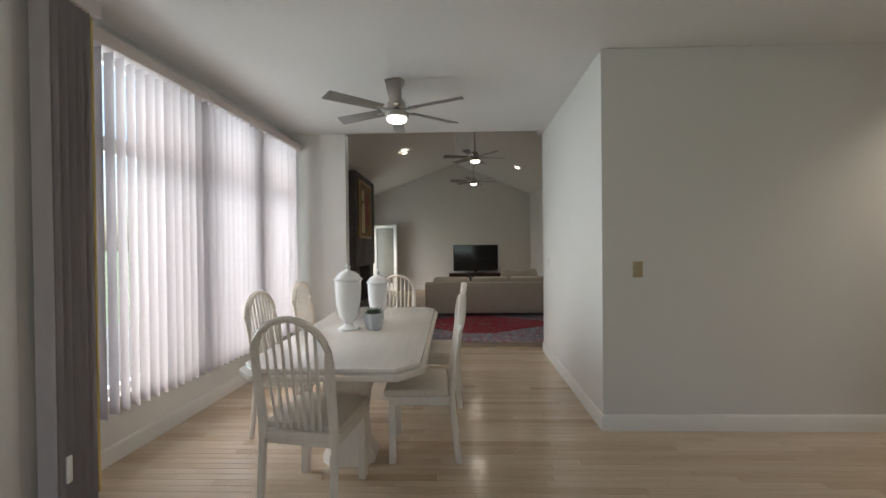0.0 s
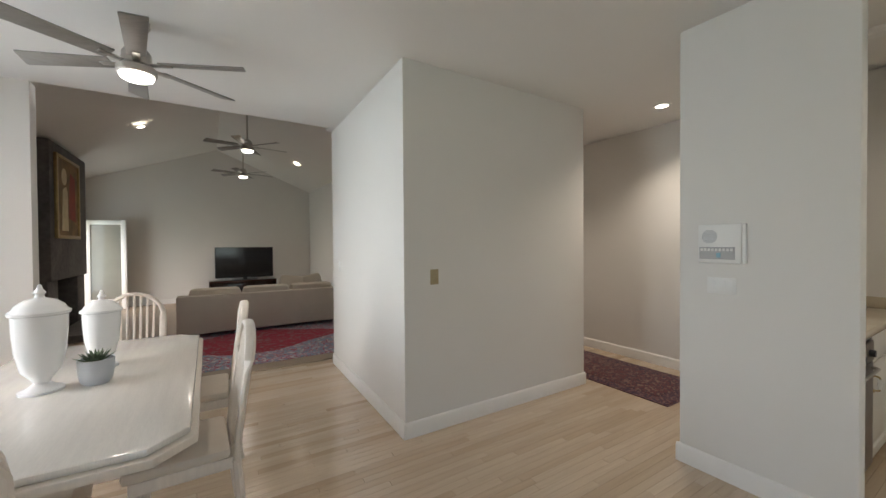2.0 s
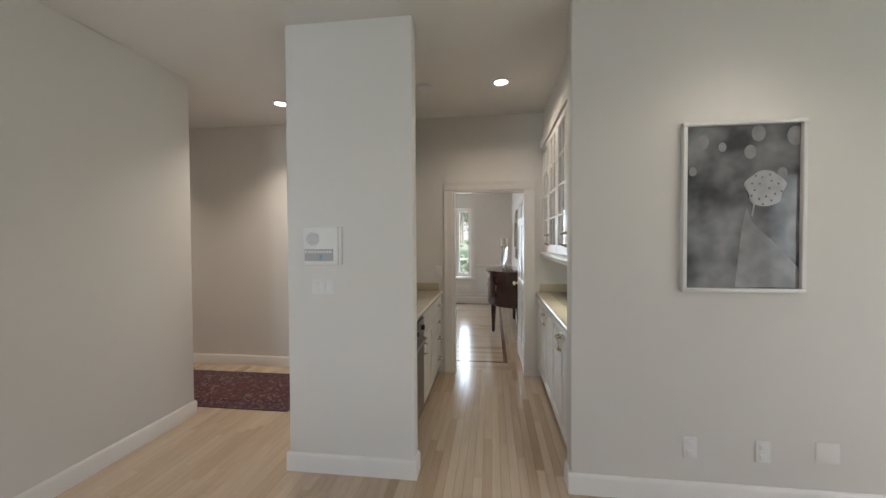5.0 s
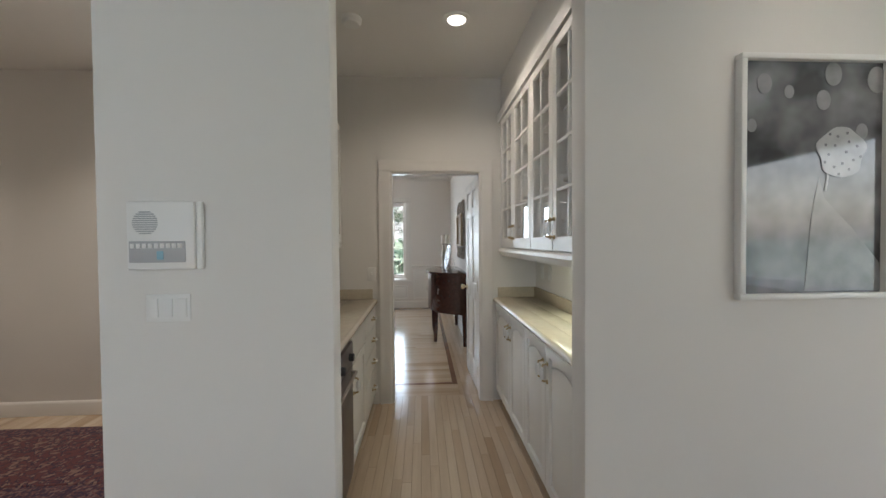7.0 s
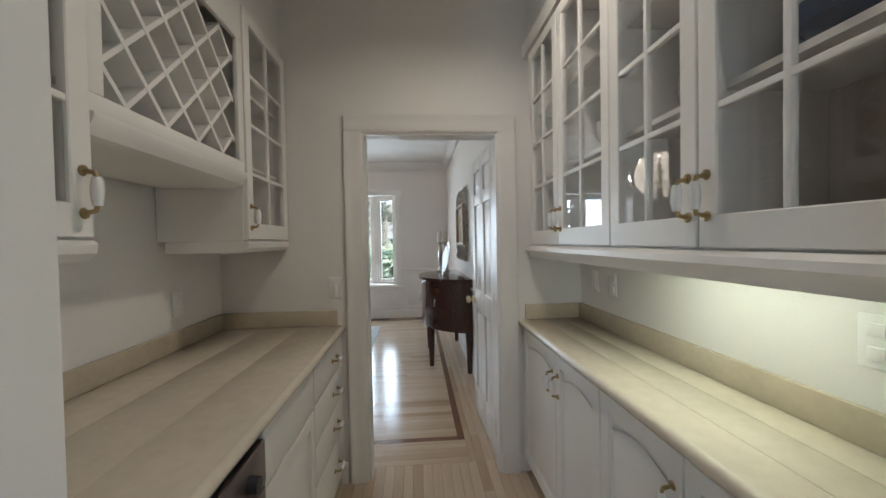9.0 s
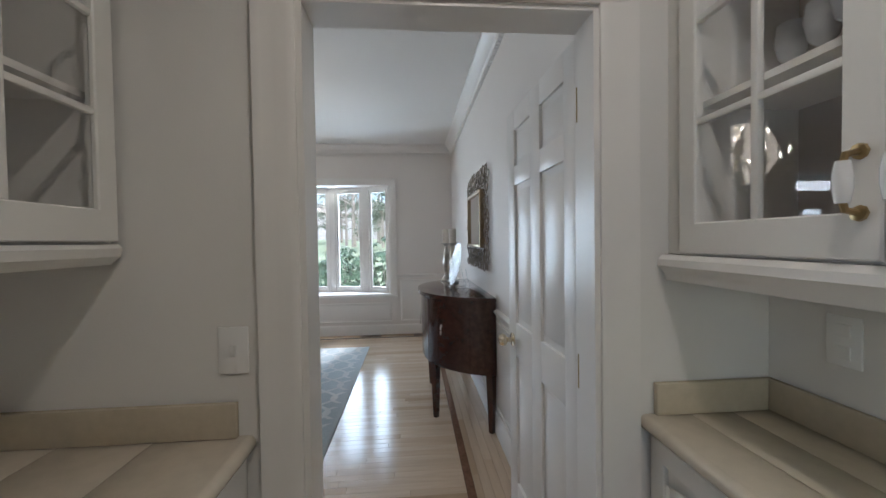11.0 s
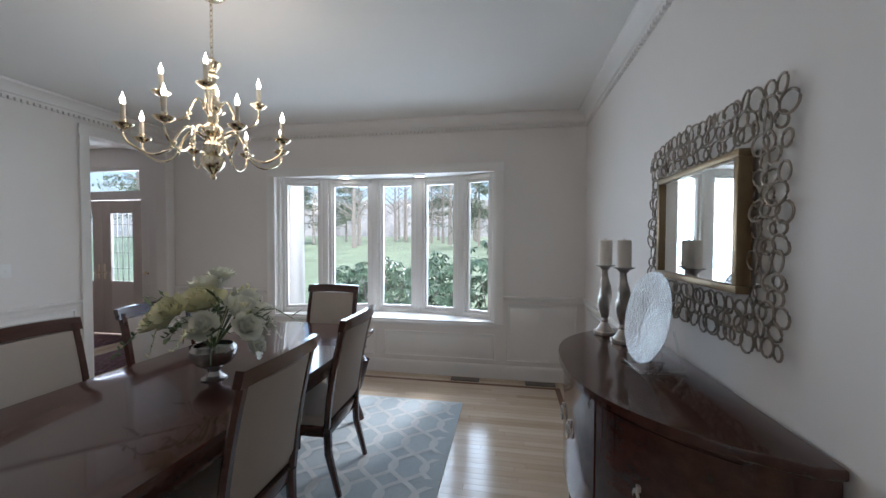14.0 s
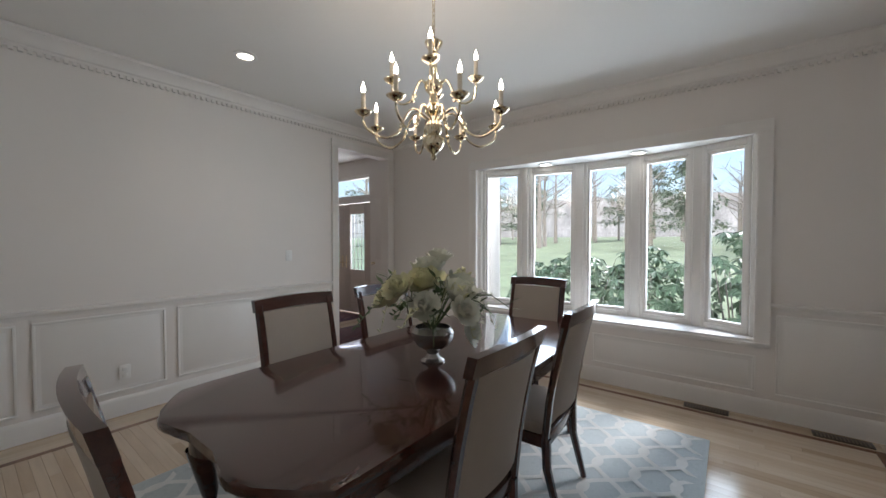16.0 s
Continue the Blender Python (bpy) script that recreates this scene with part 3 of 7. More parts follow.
def plate(name, label, at, w, h, bits, material=PLASTIC_W, bitmat=PLASTIC_W):
    """A wall plate in its own x-z plane, facing -y; bits: small raised pieces (name, x, z, w, h)."""
    p = thing(name, label, "wall plate", at)
    bm = bmesh.new()
    box(bm, -w / 2, -0.006, -h / 2, w / 2, 0, h / 2, 0.003)
    part("cover", bm, material, p)
    for nm, x, z, bw, bh in bits:
        bm = bmesh.new()
        box(bm, x - bw / 2, -0.011, z - bh / 2, x + bw / 2, -0.0055, z + bh / 2, 0.002)
        part(nm, bm, bitmat, p)
    return p


IVORY = mat("brass_plate", (0.42, 0.35, 0.22), 0.4, 0.6, var=0.08, scale=30)
plate("light_switch", "tan brass toggle switch plate on the wall", pose(2.285, YA, 1.217), 0.075, 0.12, [("toggle", 0, 0, 0.014, 0.03)], IVORY, IVORY)
plate("light_switch", "white triple rocker switch below the intercom", pose(XP, 1.625, 1.205, 0, 0, -90), 0.155, 0.10, [("rocker", -0.05, 0, 0.034, 0.068), ("rocker", 0, 0, 0.034, 0.068), ("rocker", 0.05, 0, 0.034, 0.068)])
plate("light_switch", "small white switch by the living room opening", pose(2.085, 4.95, 1.22, 0, 0, -88), 0.075, 0.12, [("toggle", 0, 0, 0.014, 0.03)])
for y, lab in ((-0.556, "white outlet with a plug-in night light"), (-0.93, "white duplex outlet low on the wall")):
    plate("wall_outlet", lab, pose(XP - 0.01, y, 0.315, 0, 0, -90), 0.075, 0.12, [("socket", 0, 0.028, 0.034, 0.03), ("socket", 0, -0.028, 0.034, 0.03)])
plate("blank_plate", "blank off-white plate low on the wall", pose(XP - 0.01, -1.25, 0.33, 0, 0, -90), 0.115, 0.115, [], WALL)
ic = thing("intercom", "white wall intercom with speaker grille and buttons", "intercom", pose(XP, 1.63, 1.465, 0, 0, -90))
bm = bmesh.new()
box(bm, -0.115, -0.03, -0.12, 0.115, 0, 0.12, 0.006)
part("housing", bm, PLASTIC_W, ic)
GREYP = mat("grey_plastic", (0.42, 0.42, 0.43), 0.5)
for i in range(11):
    z = 0.045 + (i - 5) * 0.0075
    hw = math.sqrt(max(0.0, 0.042 ** 2 - (z - 0.045) ** 2))
    if hw > 0.006:
        bm = bmesh.new()
        box(bm, -0.05 - hw, -0.033, z - 0.002, -0.05 + hw, -0.029, z + 0.002)
        part("grille_bar", bm, GREYP, ic)
bm = bmesh.new()
box(bm, -0.105, -0.034, -0.095, 0.085, -0.029, -0.02, 0.002)
part("button_panel", bm, GREYP, ic, "grey button panel")
for i in range(9):
    bm = bmesh.new()
    box(bm, -0.098 + i * 0.02, -0.038, -0.045, -0.084 + i * 0.02, -0.033, -0.028, 0.001)
    part("button", bm, PLASTIC_W, ic)
bm = bmesh.new()
box(bm, -0.01, -0.037, -0.085, 0.012, -0.033, -0.055, 0.001)
part("display", bm, mat("blue_label", (0.25, 0.45, 0.55), 0.5), ic)
bm = bmesh.new()
box(bm, 0.115, -0.02, -0.12, 0.135, 0, 0.12, 0.004)
part("side_cover", bm, PLASTIC_W, ic)

# framed monochrome picture of a seed head on a stalk
pic = thing("framed_picture", "white framed grey photograph of a seed head", "picture", pose(XP - 0.01, -0.803, 1.67, 0, 0, -90))
PW, PH = 0.308, 0.468
bm = bmesh.new()
for b in ((-PW, -PH, PW, -PH + 0.022), (-PW, PH - 0.022, PW, PH), (-PW, -PH + 0.022, -PW + 0.022, PH - 0.022), (PW - 0.022, -PH + 0.022, PW, PH - 0.022)):
    box(bm, b[0], -0.035, b[1], b[2], -0.001, b[3], 0.003)
part("frame", bm, PLASTIC_W, pic)
PHOTO = bpy.data.materials.new("grey_photograph")
PHOTO.use_nodes = True
nt = PHOTO.node_tree
bs = nt.nodes["Principled BSDF"]
bs.inputs["Roughness"].default_value = 0.04
tc = nt.nodes.new("ShaderNodeTexCoord")
nz = nt.nodes.new("ShaderNodeTexNoise")
nz.inputs["Scale"].default_value, nz.inputs["Detail"].default_value = 4, 3
vo = nt.nodes.new("ShaderNodeTexVoronoi")
vo.inputs["Scale"].default_value = 9
vo.feature = "SMOOTH_F1"
r1 = nt.nodes.new("ShaderNodeValToRGB")
r1.color_ramp.elements[0].position, r1.color_ramp.elements[0].color = 0.38, (0.05, 0.05, 0.055, 1)
r1.color_ramp.elements[1].position, r1.color_ramp.elements[1].color = 0.68, (0.30, 0.30, 0.32, 1)
nt.links.new(tc.outputs["Object"], nz.inputs["Vector"])
nt.links.new(nz.outputs["Fac"], r1.inputs[0])
nt.links.new(r1.outputs[0], bs.inputs["Base Color"])
bm = bmesh.new()
box(bm, -PW + 0.022, -0.012, -PH + 0.022, PW - 0.022, -0.003, PH - 0.022)
part("print", bm, PHOTO, pic, "dark grey blurred photograph")
LIGHTP = mat("photo_white", (0.42, 0.42, 0.43), 0.1, var=0.2, scale=14)
MIDP = mat("photo_grey", (0.27, 0.27, 0.28), 0.1, var=0.3, scale=10)


def flat(name, outline, material, y):
    bm = bmesh.new()
    prism(bm, outline, 0, 0.0008, pose(0, y, 0, 90, 0, 0))
    part(name, bm, material, pic)


flat("petal_shape", [(-0.03, -0.44), (0.29, -0.44), (0.28, -0.33), (0.17, -0.20), (0.05, -0.08), (0.025, 0.0), (0.0, -0.12)], MIDP, -0.0125)
flat("stalk_shape", [(0.048, -0.05), (0.056, -0.05), (0.078, 0.08), (0.066, 0.08)], LIGHTP, -0.0135)
flat("seed_head_shape", [(0.115 + (0.098 + 0.012 * math.sin(5 * a)) * math.cos(a), 0.10 + 0.098 * math.sin(a)) for a in [2 * math.pi * i / 36 for i in range(36)]], LIGHTP, -0.0142)
for i in range(16):
    a, r = i * 2.4, 0.02 + 0.017 * math.sqrt(i) 
    flat("seed", [(0.115 + r * math.cos(a) + 0.006 * math.cos(q), 0.10 + r * math.sin(a) + 0.006 * math.sin(q)) for q in [k * math.pi / 3 for k in range(6)]], PHOTO, -0.0152)
for cx, cz, r in ((-0.2, 0.36, 0.03), (0.08, 0.40, 0.035), (0.04, 0.30, 0.03), (0.2, 0.18, 0.025), (0.26, 0.38, 0.04), (-0.1, 0.33, 0.02), (-0.25, 0.2, 0.02)):
    flat("bright_spot", [(cx + r * math.cos(q), cz + 1.3 * r * math.sin(q)) for q in [k * math.pi / 8 for k in range(16)]], MIDP, -0.0130)

# ---- hall rug and living room ----
def rug_material(name, field, border, accent, scale):
    m = bpy.data.materials.new(name)
    m.use_nodes = True
    nt = m.node_tree
    b = nt.nodes["Principled BSDF"]
    b.inputs["Roughness"].default_value = 0.95
    tc = nt.nodes.new("ShaderNodeTexCoord")
    vo = nt.nodes.new("ShaderNodeTexVoronoi")
    vo.inputs["Scale"].default_value = scale
    no = nt.nodes.new("ShaderNodeTexNoise")
    no.inputs["Scale"].default_value, no.inputs["Detail"].default_value = scale * 1.3, 5
    rp = nt.nodes.new("ShaderNodeValToRGB")
    rp.color_ramp.interpolation = "CONSTANT"
    e = rp.color_ramp.elements
    e[0].color, e[0].position = (*field, 1), 0
    e[1].color, e[1].position = (*accent, 1), 0.56
    n = e.new(0.47)
    n.color = (*border, 1)
    mx = nt.nodes.new("ShaderNodeMix")
    mx.data_type = "RGBA"
    mx.inputs[6].default_value = (*field, 1)
    cr = nt.nodes.new("ShaderNodeMapRange")
    cr.inputs["From Min"].default_value, cr.inputs["From Max"].default_value = 0.15, 0.5
    nt.links.new(tc.outputs["Object"], vo.inputs["Vector"])
    nt.links.new(tc.outputs["Object"], no.inputs["Vector"])
    nt.links.new(no.outputs["Fac"], rp.inputs[0])
    nt.links.new(vo.outputs["Distance"], cr.inputs[0])
    nt.links.new(cr.outputs[0], mx.inputs[0])
    nt.links.new(rp.outputs[0], mx.inputs[7])
    nt.links.new(mx.outputs[2], b.inputs["Base Color"])
    n2 = nt.nodes.new("ShaderNodeTexNoise")
    n2.inputs["Scale"].default_value = 400
    bp = nt.nodes.new("ShaderNodeBump")
    bp.inputs["Strength"].default_value, bp.inputs["Distance"].default_value = 0.5, 0.002
    nt.links.new(tc.outputs["Object"], n2.inputs["Vector"])
    nt.links.new(n2.outputs["Fac"], bp.inputs["Height"])
    nt.links.new(bp.outputs[0], b.inputs["Normal"])
    return m


RUST = rug_material("runner_pattern", (0.13, 0.045, 0.05), (0.05, 0.03, 0.05), (0.24, 0.15, 0.12), 26)
RUSTB = rug_material("runner_border", (0.05, 0.03, 0.055), (0.15, 0.06, 0.06), (0.20, 0.13, 0.12), 40)
REDR = rug_material("red_rug_pattern", (0.36, 0.03, 0.06), (0.30, 0.05, 0.07), (0.30, 0.14, 0.16), 12)
BLUER = rug_material("blue_rug_border", (0.26, 0.32, 0.40), (0.36, 0.10, 0.15), (0.58, 0.55, 0.55), 14)


def carpet(name, label, x0, y0, x1, y1, inner, outer, b, z=0.0, t=0.010):
    c = thing(name, label, "rug", pose((x0 + x1) / 2, (y0 + y1) / 2, z))
    hx, hy = (x1 - x0) / 2, (y1 - y0) / 2
    bm = bmesh.new()
    box(bm, -hx, -hy, 0.001, hx, hy, t, 0.003)
    part("border", bm, outer, c)
    bm = bmesh.new()
    box(bm, -hx + b, -hy + b, t - 0.003, hx - b, hy - b, t + 0.004, 0.002)
    part("field", bm, inner, c)
    bm = bmesh.new()
    for sy in (-1, 1):
        y_ = sy * (hy + 0.012)
        box(bm, -hx, min(sy * hy, y_ + sy * 0.01), 0.001, hx, max(sy * hy, y_ + sy * 0.01), 0.005)
    part("fringe", bm, outer, c)
    return c


carpet("runner_rug", "dark red patterned runner along the hall", 4.24, 2.36, 5.12, 5.6, RUST, RUSTB, 0.14)
lr = carpet("area_rug", "red and blue patterned wool rug before the sofa", -0.3, 5.75, 3.0, 8.2, BLUER, BLUER, 0.18)
bm = bmesh.new()
prism(bm, [(1.15 * math.cos(a) * (1 + 0.12 * math.cos(4 * a)), 0.68 * math.sin(a) * (1 + 0.12 * math.cos(4 * a))) for a in [2 * math.pi * i / 40 for i in range(40)]], 0.013, 0.0175)
part("medallion", bm, REDR, lr, "red centre medallion")
structure("threshold", WOODGAP, (-0.493, YB + 0.30, -0.01, 2.018, YB + 0.36, 0.006), label="dark wooden strip between the floors", category="threshold", bevel=0.002)

SOFAF = mat("beige_upholstery", (0.56, 0.50, 0.42), 0.9, var=0.04, scale=4, bump=0.3, bscale=300)
sofa = thing("sofa", "beige upholstered sofa seen from behind", "sofa", pose(0.34, 7.66, 0.018))
bm = bmesh.new()
box(bm, 0.0, 0.0, 0.05, 2.6, 0.22, 0.66, 0.03)
part("backrest", bm, SOFAF, sofa)
bm = bmesh.new()
box(bm, 0.02, 0.2, 0.05, 2.58, 0.95, 0.42, 0.03)
part("base", bm, SOFAF, sofa)
for i in range(3):
    bm = bmesh.new()
    box(bm, 0.16 + i * 0.77, 0.10, 0.45, 0.90 + i * 0.77, 0.36, 0.755, 0.07)
    part("back_cushion", bm, SOFAF, sofa)
for x in (0.0, 2.40):
    bm = bmesh.new()
    box(bm, x, 0.2, 0.05, x + 0.2, 0.95, 0.58, 0.04)
    part("armrest", bm, SOFAF, sofa)
for x in (0.06, 2.48):
    for yy in (0.04, 0.85):
        bm = bmesh.new()
        box(bm, x, yy, 0, x + 0.06, yy + 0.06, 0.05, 0.004)
        part("leg", bm, DARKWOOD, sofa)
for x, r in ((2.12, 8), (2.45, -12)):
    bm = bmesh.new()
    box(bm, -0.24, -0.08, -0.24, 0.24, 0.08, 0.24, 0.075)
    tagged(part("cushion", bm, SOFAF, at=pose(x, 8.12, 0.66, -12, r, 0)), "beige square cushion leaning on the sofa", "cushion")

tv = thing("television", "large black flat screen television on a low stand", "television", pose(1.62, 12.1, 0.55))
SCREEN = mat("tv_screen", (0.012, 0.012, 0.014), 0.08)
bm = bmesh.new()
box(bm, -0.70, -0.03, 0.06, 0.70, 0.02, 0.88, 0.008)
part("bezel", bm, PLASTIC_D, tv)
bm = bmesh.new()
box(bm, -0.685, -0.034, 0.08, 0.685, -0.029, 0.865)
part("screen", bm, SCREEN, tv)
bm = bmesh.new()
box(bm, -0.3, -0.12, 0, 0.3, 0.12, 0.015, 0.004)
box(bm, -0.05, -0.02, 0.01, 0.05, 0.01, 0.08, 0.004)
part("stand", bm, PLASTIC_D, tv)
cons = thing("tv_console", "dark low console with open shelves under the television", "cabinet", pose(1.58, 12.1, 0))
for nm, b in (("top", (-0.8, -0.22, 0.50, 0.8, 0.22, 0.55)), ("shelf", (-0.77, -0.2, 0.27, 0.77, 0.2, 0.30)), ("plinth", (-0.8, -0.2, 0.0, 0.8, 0.2, 0.06)), ("side_panel", (-0.8, -0.2, 0.06, -0.77, 0.2, 0.5)), ("side_panel", (0.77, -0.2, 0.06, 0.8, 0.2, 0.5)), ("divider", (-0.015, -0.2, 0.3, 0.015, 0.2, 0.5)), ("back_panel", (-0.77, 0.17, 0.06, 0.77, 0.2, 0.5))):
    bm = bmesh.new()
    box(bm, *b, 0.004)
    part(nm, bm, DARKWOOD, cons)

FSTONE = mat("grey_stone", (0.105, 0.095, 0.09), 0.8, var=0.35, scale=2.2, bump=0.8, bscale=14, fine=0.25)
fp = thing("fireplace", "tall dark grey stone chimney breast with firebox", "fireplace", pose(LX0, 8.45, 0))
for nm, b, m in (("chimney_breast", (0, 0, 0.95, 0.40, 1.95, 3.1), FSTONE), ("pier", (0, 0, 0, 0.36, 0.45, 0.95), FSTONE), ("pier", (0, 1.5, 0, 0.36, 1.95, 0.95), FSTONE), ("firebox", (0.005, 0.45, 0, 0.06, 1.5, 0.95), PLASTIC_D), ("hearth", (0.36, -0.05, 0, 0.75, 2.0, 0.12), FSTONE)):
    bm = bmesh.new()
    box(bm, *b, 0.015)
    part(nm, bm, m, fp)
GILT = mat("gilt_frame", (0.40, 0.28, 0.12), 0.4, 0.7, var=0.2, scale=20)
ptg = thing("painting", "tall abstract painting in ochre and red", "painting", pose(LX0 + 0.402, 9.22, 2.27, 0, 0, 90) @ Matrix.Diagonal((1.35, 1, 1.07, 1)))
bm = bmesh.new()
for b in ((-0.45, -0.62, 0.45, -0.57), (-0.45, 0.57, 0.45, 0.62), (-0.45, -0.57, -0.40, 0.57), (0.40, -0.57, 0.45, 0.57)):
    box(bm, b[0], -0.04, b[1], b[2], 0, b[3], 0.004)
part("frame", bm, GILT, ptg)
bm = bmesh.new()
box(bm, -0.40, -0.02, -0.57, 0.40, -0.002, 0.57)
part("canvas", bm, mat("canvas_ochre", (0.20, 0.12, 0.05), 0.7, var=0.6, scale=5), ptg)
CREAMP = mat("canvas_cream", (0.55, 0.45, 0.27), 0.7, var=0.2, scale=8)
REDP = mat("canvas_red", (0.25, 0.05, 0.03), 0.7, var=0.3, scale=8)
for nm, ol, m in (("cream_shape", [(-0.25, -0.5), (0.0, -0.5), (-0.02, 0.1), (-0.08, 0.18), (-0.2, 0.12)], CREAMP), ("cream_shape", [(-0.14 + 0.10 * math.cos(q), 0.32 + 0.13 * math.sin(q)) for q in [k * math.pi / 8 for k in range(16)]], CREAMP), ("red_shape", [(0.02, -0.3), (0.3, -0.35), (0.28, 0.35), (0.1, 0.42), (0.04, 0.1)], REDP)):
    bm = bmesh.new()
    prism(bm, ol, 0, 0.001, pose(0, -0.0205, 0, 90, 0, 0))
    part(nm, bm, m, ptg)
# glazed door at the end of the living room, standing open
casing("door_casing", LX0, 1, 10.55, 12.1, 2.1, "white painted casing around the garden doorway")
gd = thing("door_2", "white glazed garden door standing open", "door", pose(LX0 + 0.02, 12.1, 0, 0, 0, -8), kind="structure")
for nm, b in (("stile", (0, -0.02, 0.01, 0.1, 0.02, 2.08)), ("stile", (0.66, -0.02, 0.01, 0.76, 0.02, 2.08)), ("rail", (0.1, -0.02, 0.01, 0.66, 0.02, 0.25)), ("rail", (0.1, -0.02, 1.98, 0.66, 0.02, 2.08))):
    bm = bmesh.new()
    box(bm, *b, 0.003)
    part(nm, bm, TRIM, gd)
bm = bmesh.new()
box(bm, 0.1, -0.004, 0.25, 0.66, 0.004, 1.98)
part("pane", bm, mat("shaded_glass", (0.20, 0.19, 0.16), 0.1), gd)
# floor register by the window wall
def register(at, label):
    v = thing("floor_vent", label, "vent", at, "floor vents")
    bm = bmesh.new()
    box(bm, -0.155, -0.055, 0, 0.155, 0.055, 0.004, 0.001)
    part("frame", bm, VENT, v)
    for i in range(14):
        bm = bmesh.new()
        box(bm, -0.135 + i * 0.02, -0.04, 0.004, -0.127 + i * 0.02, 0.04, 0.0065)
        part("slat", bm, VENTS, v)


VENT = mat("vent_dark", (0.06, 0.045, 0.035), 0.5, 0.3)
VENTS = mat("vent_bronze", (0.16, 0.12, 0.085), 0.45, 0.5)
register(pose(-1.12, 4.35, 0.001, 0, 0, 90), "dark metal floor register by the wall")


# ---- pantry ----
def pull(parent, at):
    """A small bow handle of antique brass with a white porcelain grip, along local z, standing out to -y."""
    bm = bmesh.new()
    half = [(0, -0.0005, 0.047), (0, -0.004, 0.047), (0, -0.006, 0.046), (0, -0.026, 0.042), (0, -0.030, 0.028)]
    tube(bm, half + [(x, y_, -z) for x, y_, z in half[::-1]], [0.013, 0.012, 0.0055, 0.0055, 0.005] + [0.005, 0.0055, 0.0055, 0.012, 0.013], 8)
    part("handle", bm, ANTBRASS, parent, "antique brass handle", at)
    bm = bmesh.new()
    lathe(bm, [(0, -0.032), (0.009, -0.032), (0.0125, -0.01), (0.0125, 0.01), (0.009, 0.032), (0, 0.032)], 12, (0, -0.030, 0))
    part("grip", bm, PORCELAIN, parent, "white porcelain grip", at)


def ring_frame(bm, outer, inner, y0, y1):
    """A rectangular frame in one piece, from y0 (front) to y1; outer and inner as x0, z0, x1, z1."""
    def corners(q, y, k=0.0):
        return [bm.verts.new(p) for p in ((q[0] + k, y, q[1] + k), (q[2] - k, y, q[1] + k), (q[2] - k, y, q[3] - k), (q[0] + k, y, q[3] - k))]
    e = 0.003
    loops = [corners(outer, y1), corners(outer, y0 + e), corners(outer, y0, e), corners(inner, y0, -e), corners(inner, y0 + e), corners(inner, y1)]
    for p, q in zip(loops, loops[1:] + loops[:1]):
        for i in range(4):
            bm.faces.new((p[i], p[(i + 1) % 4], q[(i + 1) % 4], q[i]))


def raised_panel(bm, x0, z0, x1, z1, y, arch=False):
    """A bevelled field on a door front that faces -y."""
    a = 0.022
    ring = [(x0, z0), (x1, z0), (x1, z1)]
    if arch:
        ring += [(x1 + (x0 - x1) * i / 8, z1 + 0.035 * math.sin(math.pi * i / 8)) for i in range(1, 8)]
    ring += [(x0, z1)]
    cx, cz = (x0 + x1) / 2, (z0 + z1) / 2
    def shrink(k):
        return [(cx + (x - cx) * (1 - k / max(0.02, (x1 - x0) / 2)), cz + (z - cz) * (1 - k / max(0.02, (z1 - z0) / 2))) for x, z in ring]
    levels = [(shrink(0), y), (shrink(0.006), y + 0.006), (shrink(0.012), y + 0.006), (shrink(0.012 + a), y - 0.004)]
    vs = [[bm.verts.new((x, yy, z)) for x, z in r] for r, yy in levels]
    for p, q in zip(vs, vs[1:]):
        k = len(p)
        for i in range(k):
            bm.faces.new((p[i], p[(i + 1) % k], q[(i + 1) % k], q[i]))
    bm.faces.new(vs[-1])


def front(parent, x0, z0, x1, z1, name, arch=False, panel=True, handle=None, horizontal=False):
    """A cabinet front on the plane y = 0 of its unit, facing -y."""
    d = part(name, bmesh.new(), CABINET, parent)
    bm = bmesh.new()
    m = 0.055
    if panel and z1 - z0 > 0.25:
        ring_frame(bm, (x0, z0, x1, z1), (x0 + m, z0 + m, x1 - m, z1 - m), -0.02, 0)
        pb = bmesh.new()
        raised_panel(pb, x0 + m, z0 + m, x1 - m, z1 - m - (0.05 if arch else 0), -0.0125, arch)
        part("panel", pb, CABINET, d)
        pb = bmesh.new()
        box(pb, x0 + m, -0.006, z0 + m, x1 - m, -0.001, z1 - m)
        part("panel_back", pb, CABINET, d)
    else:
        box(bm, x0, -0.02, z0, x1, 0, z1, 0.004)
    d.data = finish(name, bm, CABINET)
    if handle:
        pull(d, pose(handle[0], -0.02, handle[1], 0, 90 if horizontal else 0, 0))
    return d


